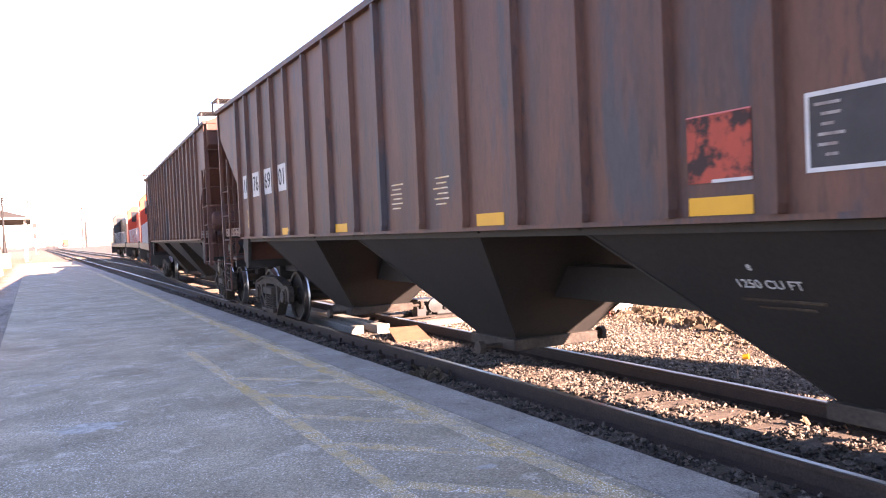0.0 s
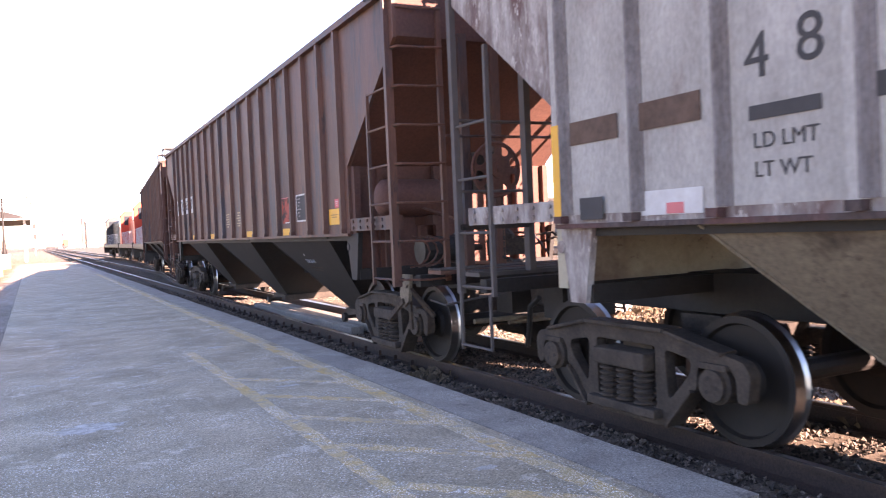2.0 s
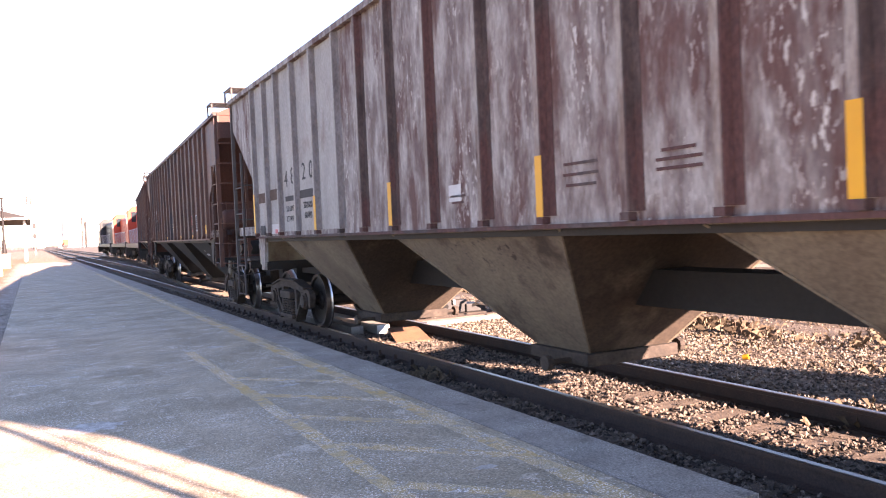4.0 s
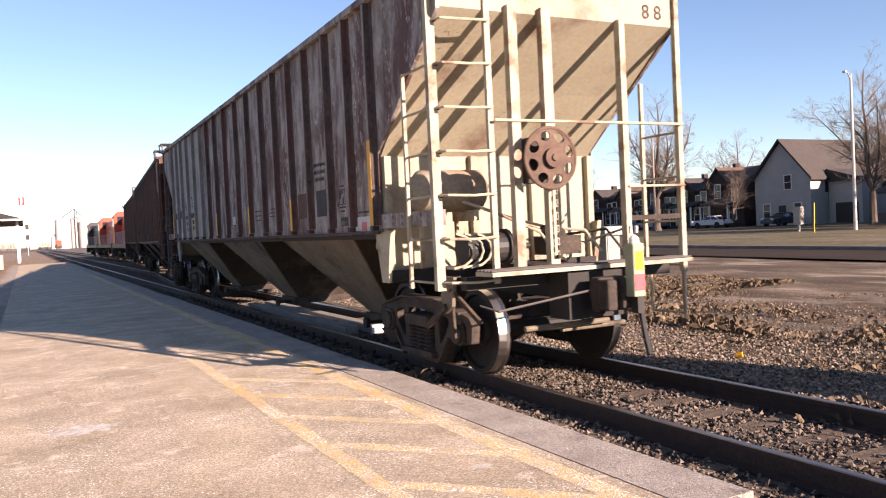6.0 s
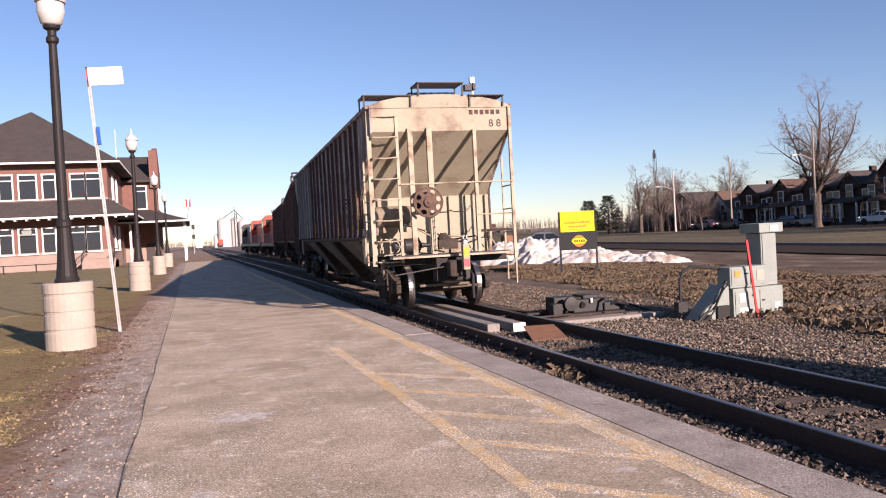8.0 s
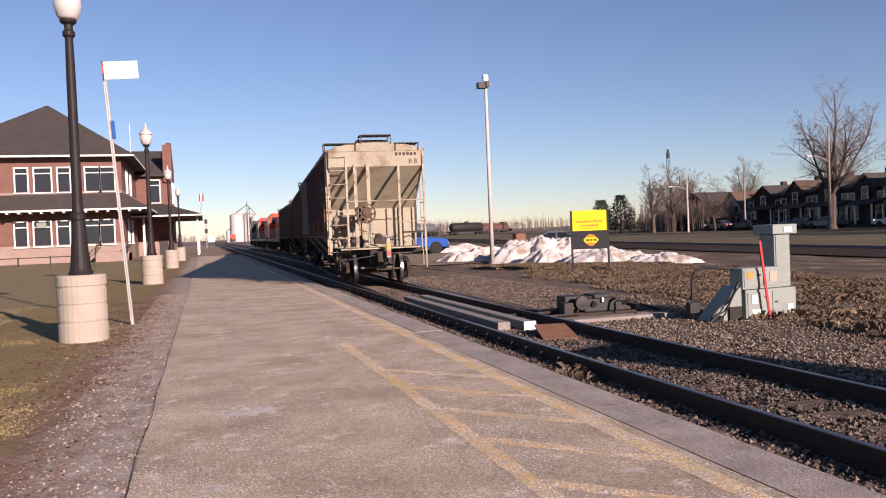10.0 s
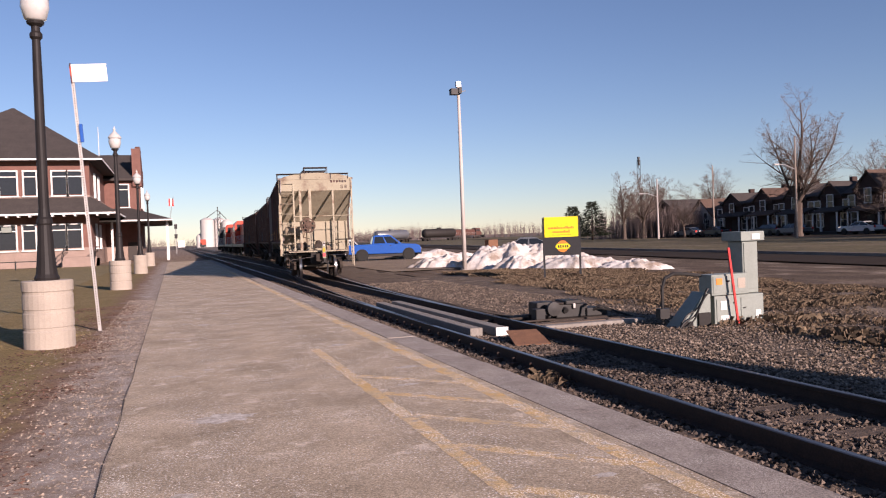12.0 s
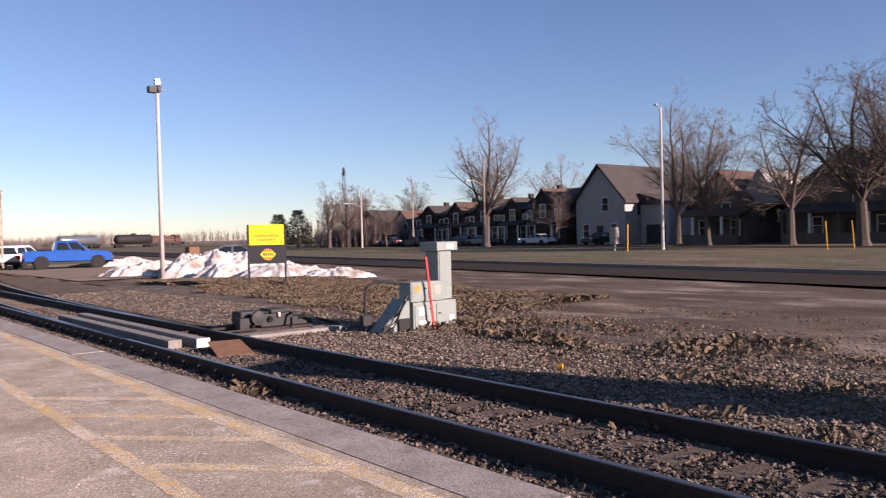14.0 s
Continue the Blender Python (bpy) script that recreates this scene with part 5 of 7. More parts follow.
    bm = boxes((-0.1, 0.1, -0.45, 0.3, 0.75, 1.0), (-0.1, 0.1, L - 0.3, L + 0.45, 0.75, 1.0))
    part("coupler", bm, "truckiron", lo)
    return lo


locos = [locomotive("red and black road locomotive coupled to the hopper cars", "locored", "locored", SPINS),
         locomotive("red road locomotive in the middle of three", "locored", "locored", SPINS),
         locomotive("black leading road locomotive with red cab", "locoblack", "locoblack", SPINS)]


# ---- station ----
def hip_roof(bm, x0, x1, y0, y1, z0, z1, over, inset, mi=0, thick=0.18):
    """A hipped roof with a soffit: eaves at z0, ridge or top rectangle at z1."""
    ex = [(x0 - over, y0 - over), (x1 + over, y0 - over), (x1 + over, y1 + over), (x0 - over, y1 + over)]
    ix0, ix1, iy0, iy1 = x0 + inset[0], x1 - inset[1], y0 + inset[2], y1 - inset[3]
    low = [bm.verts.new((*p, z0)) for p in ex]
    rim = [bm.verts.new((*p, z0 + thick)) for p in ex]
    top = [bm.verts.new(p) for p in ((ix0, iy0, z1), (ix1, iy0, z1), (ix1, iy1, z1), (ix0, iy1, z1))]
    for i in range(4):
        j = (i + 1) % 4
        bm.faces.new((low[i], low[j], rim[j], rim[i])).material_index = 1
        bm.faces.new((rim[i], rim[j], top[j], top[i])).material_index = mi
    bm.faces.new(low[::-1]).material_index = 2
    bm.faces.new(top).material_index = mi


def sash_window(parent, x, y, z0, z1, w, facing="y", bars=1):
    """A white double-hung window with a sill, set proud of its wall."""
    def bx(bm, a0, a1, d0, d1, zz0, zz1):
        if facing == "y":
            box(bm, x + a0, x + a1, y - d1, y - d0, zz0, zz1)
        else:
            box(bm, x + d0, x + d1, y + a0, y + a1, zz0, zz1)
    h = w / 2
    bm = bm_new()
    bx(bm, -h, h, 0.003, 0.03, z0, z1)
    win = part("window", bm, "window", parent, "white-framed sash window")
    bm = bm_new()
    bx(bm, -h - 0.14, -h, 0, 0.12, z0 - 0.1, z1 + 0.14)
    bx(bm, h, h + 0.14, 0, 0.12, z0 - 0.1, z1 + 0.14)
    bx(bm, -h, h, 0, 0.12, z1, z1 + 0.14)
    zm = z0 + (z1 - z0) * 0.78
    bx(bm, -h, h, 0.031, 0.09, zm - 0.05, zm + 0.05)
    part("frame", bm, "trimwhite", win)
    bm = bm_new()
    bx(bm, -h - 0.2, h + 0.2, 0, 0.2, z0 - 0.22, z0 - 0.1)
    part("sill", bm, "trimwhite", win)
    return win


def build_station():
    st = empty("station_building", "two-storey red brick railway station with dark hipped roofs", "station")
    # walls of the main block: stone base below, brick above
    bm = boxes((-24, -7.6, 86.0, 108, -0.1, 1.75))
    part("stone_base", bm, "stonebase", st, "pale stone base course")
    bm = boxes((-23.95, -7.65, 86.05, 107.95, 1.75, 10.4))
    part("wall", bm, "brick", st, "red brick wall")
    bm = boxes((-24.0, -7.6, 86.0, 86.05, 6.72, 6.95), (-7.65, -7.58, 86.0, 108, 6.72, 6.95))
    part("string_course", bm, "stonebase", st)
    bm = bm_new()
    hip_roof(bm, -24, -7.6, 86, 108, 10.3, 17.2, 1.3, (8.0, 8.2, 10.8, 11))
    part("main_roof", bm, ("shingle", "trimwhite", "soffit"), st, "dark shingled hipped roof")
    # canopy roof round the ground floor
    bm = bm_new()
    hip_roof(bm, -24, -7.6, 86, 108, 4.95, 6.75, 2.6, (0.02, 0.02, 0.02, 0.02))
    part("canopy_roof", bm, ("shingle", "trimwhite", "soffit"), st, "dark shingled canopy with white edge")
    bm = bm_new()
    for k in range(20):
        x = -24.5 + k * 0.98
        box(bm, x - 0.09, x + 0.09, 83.36, 84.4, 4.78, 4.95)
    part("rafter_ends", bm, "trimwhite", st, "white rafter ends under the canopy")
    # windows facing the platform's end
    for z0, z1 in ((7.05, 9.3), (1.75, 4.05)):
        for x, w in ((-16.75, 1.05), (-14.85, 1.45), (-12.95, 1.05), (-10.35, 1.25), (-8.95, 1.25), (-20.5, 1.2), (-22.3, 1.2)):
            if z0 < 2:
                x -= 0.25
            sash_window(st, x, 86.0, z0, z1, w)
    bm = boxes((-15.55, -14.7, 85.6, 86.0, 3.45, 3.95))
    part("air_conditioner", bm, "greybox", st)
    for y in (90.5, 95.0):
        for z0, z1 in ((7.05, 9.3), (1.75, 4.05)):
            sash_window(st, -7.6, y, z0, z1, 1.2, "x")
    # wing towards the track with a parapet gable
    bm = boxes((-14, -3.6, 104, 118, -0.1, 1.75))
    part("wing_base", bm, "stonebase", st)
    bm = boxes((-13.95, -3.65, 104.05, 117.95, 1.75, 10.0))
    part("wing_wall", bm, "brick", st, "red brick wall")
    bm = bm_new()
    extrude(bm, [(103.2, 9.7), (103.2, 9.95), (111, 13.6), (118.8, 9.95), (118.8, 9.7)], "x", -16, -4.2)
    part("wing_roof", bm, "shingle", st)
    bm = bm_new()
    extrude(bm, [(104, 10), (104, 12.0), (105.2, 12.0), (110.2, 14.6), (111.8, 14.6), (116.8, 12.0), (118, 12.0), (118, 10)], "x", -4.2, -3.6)
    part("parapet", bm, "brickpiece", st, "red brick parapet")
    bm = boxes((-4.4, -3.4, 103.6, 104.9, 9.0, 13.6))
    part("corner_pier", bm, "brick", st)
    for y in (107.0, 112.5):
        sash_window(st, -3.6, y, 6.6, 9.2, 1.2, "x")
    sash_window(st, -5.6, 104.0, 6.6, 9.2, 1.3)
    bm = bm_new()
    hip_roof(bm, -13, -3.6, 99, 118, 4.5, 6.3, 3.6, (0.5, 1.0, 4.0, 0.5))
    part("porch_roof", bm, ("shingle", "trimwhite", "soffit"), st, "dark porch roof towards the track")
    for x, y in ((-0.6, 97.2), (-0.6, 104.0), (-0.6, 112.0), (-6.5, 97.2)):
        bm = boxes((x - 0.12, x + 0.12, y - 0.12, y + 0.12, -0.05, 4.5))
        part("porch_post", bm, "trimwhite", st)
    # chimney on the main roof
    bm = boxes((-21.3, -19.9, 90, 91.5, 11.0, 17.0), (-21.4, -19.8, 89.9, 91.6, 16.4, 16.7))
    part("chimney", bm, "brick", st, "red brick chimney")
    bm = bm_new()
    tube(bm, (-8.2, 106, 10), (-8.2, 106, 16.5), 0.04, 6)
    part("aerial", bm, "trimwhite", st)
    bm = boxes((-5.2, -4.2, 103.86, 103.98, 0.0, 2.2))
    part("door", bm, "soffit", st)
    return st


station = build_station()

# steps with an iron rail beside the station
steps = empty("entrance_steps", "stone steps with dark iron handrails beside the station", "steps")
for k in range(5):
    bm = boxes((-10.0, -7.0, 83.0 - k * 0.32, 86.0, -0.06 + 0.0 + (4 - k) * 0.0, 0.85 - k * 0.17))
    part("step", bm, "stonebase", steps)
for x in (-9.9, -7.1):
    bm = bm_new()
    pipe(bm, [(x, 81.4, 0.0), (x, 81.4, 0.95), (x, 83.4, 1.75), (x, 86.0, 1.75)], 0.05)
    pipe(bm, [(x, 81.4, 0.5), (x, 83.4, 1.3), (x, 85.9, 1.3)], 0.04)
    part("handrail", bm, "black", steps)
fence = empty("low_rail_fence", "low dark metal rail fence on the station lawn", "fence")
for k in range(10):
    x = -34 + k * 2.6
    bm = boxes((x - 0.05, x + 0.05, 78.0, 78.1, -0.06, 0.75))
    part("post", bm, "black", fence)
bm = boxes((-34, -10.5, 78.02, 78.08, 0.62, 0.70))
part("rail", bm, "black", fence)


# ---- platform lamps ----
def platform_lamp():
    lamp = empty("platform_lamp", "dark iron platform lamp with a glass acorn globe", "lamp post", group="lamp posts along the platform")
    bm = bm_new()
    lathe(bm, [(0.19, 1.1), (0.20, 1.14), (0.17, 1.2), (0.14, 1.5), (0.11, 2.02), (0.125, 2.05), (0.125, 2.12), (0.10, 2.16), (0.085, 2.3), (0.075, 4.5), (0.065, 5.12), (0.10, 5.16), (0.10, 5.22), (0.07, 5.26),
               (0.07, 5.34), (0.13, 5.38), (0.14, 5.42)], 16)
    part("post", bm, "lampiron", lamp)
    bm = bm_new()
    lathe(bm, [(0.10, 5.425), (0.17, 5.46), (0.225, 5.66), (0.215, 5.80), (0.16, 5.84)], 20)
    part("globe", bm, "lampglass", lamp, "clear ribbed glass globe", smooth=True)
    bm = bm_new()
    lathe(bm, [(0.24, 5.82), (0.25, 5.86), (0.19, 5.95), (0.10, 6.04), (0.05, 6.09), (0.04, 6.13), (0.055, 6.17), (0.03, 6.22), (0.008, 6.30)], 20)
    part("cap", bm, "lampglass", lamp)
    return lamp


def concrete_drum():
    d = empty("concrete_base", "round tan concrete lamp base standing on the lawn", "concrete base", group="lamp bases along the platform")
    for z0, z1, r in ((-0.06, 0.28, 0.40), (0.31, 0.58, 0.395), (0.61, 0.88, 0.395), (0.91, 1.10, 0.40)):
        bm = bm_new()
        lathe(bm, [(0.2, z0), (r - 0.015, z0), (r, z0 + 0.02), (r, z1 - 0.02), (r - 0.015, z1), (0.2, z1)], 28)
        part("ring", bm, "concrete_drum", d)
    bm = bm_new()
    lathe(bm, [(0.1, 0.0), (0.385, 0.0), (0.385, 1.09), (0.1, 1.09)], 28)
    part("core", bm, "concrete_drum", d)
    return d


lamp, drum = platform_lamp(), concrete_drum()
for k, (x, y) in enumerate(((-2.03, 14.75), (-1.98, 33.1), (-1.93, 51.6), (-1.9, 70.2))):
    m = pose(x, y, 0)
    if k == 0:
        lamp.matrix_world, drum.matrix_world = m, m
    else:
        copy_thing(lamp, m)
        copy_thing(drum, m)

# leaning marker post with a white flag plate
mk = empty("marker_post", "leaning perforated steel post with a white flag plate", "marker post", pose(-1.44, 17.05, -0.05, 0, -3.4, 0))
bm = boxes((-0.03, 0.03, -0.03, 0.03, 0.0, 4.95))
part("post", bm, "galv", mk, "perforated galvanised post")
bm = bm_new()
for k in range(95):
    box(bm, -0.009, 0.009, -0.034, -0.029, 0.15 + k * 0.05, 0.168 + k * 0.05)
part("holes", bm, "crack", mk)["kind"] = "stuff"
bm = boxes((0.0, 0.64, -0.05, -0.038, 4.92, 5.27))
flag = part("flag_plate", bm, "white", mk, "white plate with a red edge")
bm = boxes((-0.03, 0.0, -0.052, -0.038, 4.90, 5.29))
part("edge", bm, "redmark", flag)
bm = boxes((0.03, 0.09, -0.07, 0.0, 3.75, 4.1))
part("bracket", bm, "bluecar", mk, "blue bracket")


# ---- switch, planks and plate in the track ----
for k, (x, y0, y1, z) in enumerate(((4.92, 12.85, 19.6, 0.0), (5.30, 12.6, 19.5, 0.015))):
    pk = empty("timber_plank", "long weathered grey plank with white end lying between the rails", "plank", group="planks between the rails")
    bm = boxes((x - 0.11, x + 0.11, y0 + 0.012, y1, -0.17, z - 0.03))
    part("board", bm, "plank", pk, bevel=0.012)
    bm = boxes((x - 0.112, x + 0.112, y0, y0 + 0.012, -0.172, z - 0.028))
    part("painted_end", bm, "white" if k else "plank", pk)
bm = bm_new()
v = [bm.verts.new(p) for p in ((5.0, 11.38, -0.17), (5.56, 11.26, -0.17), (5.64, 11.95, -0.02), (5.14, 12.06, -0.02), (5.0, 11.38, -0.155), (5.56, 11.26, -0.155), (5.64, 11.95, -0.005), (5.14, 12.06, -0.005))]
for f in ((3, 2, 1, 0), (4, 5, 6, 7), (0, 1, 5, 4), (1, 2, 6, 5), (2, 3, 7, 6), (3, 0, 4, 7)):
    bm.faces.new([v[i] for i in f])
box(bm, 5.16, 5.58, 11.86, 11.93, -0.18, -0.04)
tagged(part("steel_plate", bm, "rustplate"), "tilted rusty steel plate between the rails", "plate")

sm = empty("switch_machine", "black electric switch machine beside the rails", "switch machine", pose(0.55, 1.35, 0))
for nm, b, mt in (("motor_case", (6.55, 7.25, 12.75, 13.25, -0.12, 0.14), "black"), ("gear_case", (6.2, 6.6, 12.9, 13.3, -0.12, 0.2), "black"), ("cover", (6.75, 7.1, 12.72, 13.2, 0.14, 0.22), "black"),
                  ("base_plate", (6.0, 7.7, 12.6, 13.4, -0.18, -0.12), "truckiron"), ("throw_rod", (4.6, 6.4, 12.98, 13.04, -0.12, -0.07), "truckiron"), ("second_rod", (4.6, 6.4, 12.5, 12.55, -0.13, -0.09), "truckiron"),
                  ("end_case", (7.2, 7.55, 12.7, 13.15, -0.12, 0.05), "black")):
    part(nm, boxes(b), mt, sm, bevel=0.02)
for nm, b, mt in (("junction_box", (6.05, 6.25, 12.62, 12.86, -0.12, 0.10), "black"), ("lid", (6.5, 6.78, 12.78, 13.2, 0.142, 0.185), "truckiron"), ("hasp", (6.9, 6.96, 12.70, 12.73, 0.06, 0.16), "galv"),
                  ("bearing", (7.55, 7.72, 12.80, 13.05, -0.12, -0.01), "truckiron"), ("lug", (6.3, 6.42, 12.86, 12.92, 0.0, 0.13), "truckiron"), ("rod_clevis", (6.02, 6.2, 12.94, 13.10, -0.14, -0.03), "truckiron")):
    part(nm, boxes(b), mt, sm, bevel=0.012)
for k in range(3):
    bm = bm_new()
    tube(bm, (6.30 + 0.22 * k, 12.7, 0.02), (6.30 + 0.22 * k, 12.9, 0.02 + 0.05 * k), 0.055, 10)
    part("bearing_cap", bm, "black", sm)
for k in range(2):
    bm = bm_new()
    pipe(bm, [(7.3, 12.75, -0.02), (7.45, 12.62, 0.1 - 0.06 * k), (7.7, 12.5, -0.02), (7.95, 12.3 - 0.2 * k, -0.14)], 0.02, 6)
    part("cable", bm, "black", sm)
bm = bm_new()
lathe(bm, [(0.03, 12.62), (0.14, 12.63), (0.14, 12.70), (0.03, 12.71)], 14, "y", (6.45, 0, 0.08))
part("hand_wheel", bm, "black", sm)
tm = tagged(part("long_tie", boxes((6.3, 8.4, 12.95, 13.2, -0.25, -0.10)), "plank", bevel=0.03), "long weathered switch tie end beside the machine", "tie")
tm2 = tagged(part("long_tie", boxes((6.2, 8.7, 13.45, 13.68, -0.25, -0.12)), "tie", bevel=0.015), "long brown switch tie end beside the machine", "tie")

# ---- signal case beside the track ----
sc = empty("signal_case", "grey steel signal equipment case with conduits beside the track", "signal case", pose(9.56, 11.95, -0.315, 0, 0, 2))
sc.scale = (1.0, 1.0, 1.13)
part("lower_case", boxes((-0.52, 0.58, -0.16, 0.16, 0.12, 0.58)), "greybox", sc, bevel=0.012)
part("upper_case", boxes((-0.59, 0.24, -0.18, 0.16, 0.59, 0.92)), "greybox", sc, bevel=0.012)
part("tall_cabinet", boxes((0.25, 0.60, -0.02, 0.36, 0.585, 1.42)), "greybox", sc, bevel=0.012)
part("cabinet_door", boxes((0.28, 0.58, -0.035, -0.022, 0.65, 1.40)), "greybox", sc)
part("head_box", boxes((0.18, 0.72, -0.08, 0.44, 1.425, 1.58)), "greybox", sc, bevel=0.012)
for b, mt, nm in (((-0.48, -0.02, -0.172, -0.162, 0.17, 0.53), "greybox", "panel_door"), ((0.06, 0.54, -0.172, -0.162, 0.17, 0.53), "greybox", "panel_door"), ((-0.56, -0.20, -0.192, -0.182, 0.63, 0.89), "greybox", "panel_door"),
                  ((-0.15, 0.21, -0.192, -0.182, 0.63, 0.89), "greybox", "panel_door"), ((-0.50, -0.37, -0.20, -0.193, 0.76, 0.86), "orange", "red_label"), ((-0.02, 0.14, -0.20, -0.193, 0.69, 0.85), "concrete_drum", "tan_label"),
                  ((-0.40, -0.27, -0.18, -0.173, 0.36, 0.50), "white", "white_label"), ((-0.4, -0.22, -0.18, -0.173, 0.2, 0.27), "white", "white_label"), ((0.38, 0.5, -0.18, -0.173, 0.22, 0.32), "white", "white_label"),
                  ((0.42, 0.60, -0.09, -0.082, 1.45, 1.54), "white", "white_label"), ((-0.28, -0.21, -0.21, -0.193, 0.80, 0.82), "black", "latch"), ((-0.12, -0.05, -0.19, -0.173, 0.45, 0.47), "black", "latch"), ((0.1, 0.15, -0.19, -0.173, 0.36, 0.38), "black", "latch")):
    part(nm, boxes(b), mt, sc)
part("footing", boxes((-0.5, 0.58, -0.14, 0.14, 0.02, 0.115)), "greybox", sc)
bm = bm_new()
extrude(bm, [(-1.36, 0.06), (-0.595, 0.06), (-0.595, 0.62), (-0.70, 0.66)], "y", -0.15, 0.22)
part("cable_chute", bm, "greybox", sc, "sloped steel cable chute", bevel=0.01)
for b in ((-0.89, -0.64, -0.2, -0.15, 0.10, 0.34), (-1.25, -1.02, -0.2, -0.15, 0.08, 0.22)):
    part("chute_hatch", boxes(b), "hopperdark", sc)
for k in range(3):
    bm = bm_new()
    pts = [(-1.32 + 0.62 * u, -0.19 - 0.04 * k, 0.10 + 0.58 * u + 0.06 * math.sin(u * 7 + k) - 0.02 * k) for u in [j / 9 for j in range(10)]]
    pipe(bm, pts, 0.013)
    part("cable", bm, "black", sc, "black cable")
bm = bm_new()
pipe(bm, [(-1.25, 0.35, 0.05), (-1.25, 0.35, 0.72), (-1.20, 0.33, 0.88), (-1.05, 0.28, 0.95), (-0.85, 0.2, 0.94), (-0.55, 0.1, 0.90)], 0.028, 8)
part("conduit", bm, "black", sc, "bent conduit")
part("conduit_box", boxes((-1.35, -1.15, 0.28, 0.42, 0.24, 0.40)), "black", sc)
rs = tagged(part("red_marker_stake", boxes((-0.02, 0.02, -0.012, 0.012, -0.03, 1.40)), "red"), "leaning red fibreglass marker stake beside the signal case", "stake")
rs.matrix_world = pose(9.44, 11.64, -0.19, 0, -7, 0)

# ---- unseen block added behind the camera to cast the shadow across the track ----
hut = empty("signal_hut", "unseen narrow grey block that casts a shadow across the track", "signal hut", pose(9.5, -0.9, -0.2, 0, 0, 20))
part("wall", boxes((-0.65, 0.65, -0.5, 0.5, 0.12, 3.45)), "greybox", hut, bevel=0.02)
part("roof", boxes((-0.72, 0.72, -0.57, 0.57, 3.452, 3.55)), "greybox", hut, bevel=0.02)
part("footing", boxes((-0.62, 0.62, -0.47, 0.47, -0.06, 0.118)), "concrete", hut)
part("door", boxes((-0.42, 0.42, 0.502, 0.53, 0.2, 2.2)), "greybox", hut)

# ---- company sign ----
sg = empty("company_sign", "yellow and black railway company sign on two posts", "sign", pose(14.1, 27.35, -0.2, 0, 0, -27))
for x in (-0.68, 0.68):
    part("post", boxes((x - 0.04, x + 0.04, -0.04, 0.04, 0, 2.35)), "signblack", sg)
part("yellow_panel", boxes((-0.64, 0.64, -0.06, -0.042, 1.58, 2.35)), "yellow", sg, "yellow panel with red lettering bars")
part("black_panel", boxes((-0.72, 0.72, -0.058, -0.042, 0.88, 1.575)), "signblack", sg, "black panel with an orange emblem")
for z, w in ((1.93, 1.0), (1.78, 0.66)):
    n = 18 if w > 0.8 else 12
    rng = random.Random(int(z * 100))
    for k in range(n):
        x = -w / 2 + w * k / n
        part("print_bar", boxes((x, x + w / n * 0.72, -0.066, -0.061, z - 0.04, z + (0.06 if rng.random() < 0.3 else 0.025))), "orange", sg)
part("print_bar", boxes((-0.35, 0.35, -0.066, -0.061, 1.655, 1.67)), "orange", sg)
bm = bm_new()
lathe(bm, [(0.02, -0.066), (0.225, -0.066), (0.225, -0.059), (0.02, -0.059)], 24, "y", (0.04, 0, 1.22))
part("emblem_disc", bm, "orange", sg)
bm = bm_new()
extrude(bm, [(-0.25, 1.22), (-0.17, 1.32), (0.25, 1.32), (0.33, 1.22), (0.25, 1.12), (-0.17, 1.12)], "y", -0.072, -0.067)
part("emblem_bar", bm, "yellow", sg)
for x in (-0.14, -0.06, 0.03, 0.12, 0.20):
    part("print_bar", boxes((x, x + 0.05, -0.077, -0.073, 1.17, 1.27)), "signblack", sg)

# ---- light pole ----
lp = empty("light_pole", "tall pale steel light pole with floodlight heads", "light pole", pose(14.3, 38.7, -0.2))
bm = bm_new()
tube(bm, (0, 0, 0), (0, 0, 9.55), 0.115, 12, 0.075)
part("pole", bm, "polewhite", lp, smooth=True)
bm = boxes((-0.45, -0.05, -0.2, 0.15, 9.05, 9.35), (-0.05, 0.1, -0.28, 0.0, 9.1, 9.4))
part("floodlight", bm, "black", lp, "dark floodlight")
bm = boxes((-0.12, 0.12, -0.1, 0.1, 9.45, 9.75))
part("cap", bm, "galv", lp)
bm = bm_new()
pipe(bm, [(0.0, 0, 9.2), (0.4, 0, 9.28)], 0.02)
part("arm", bm, "galv", lp)


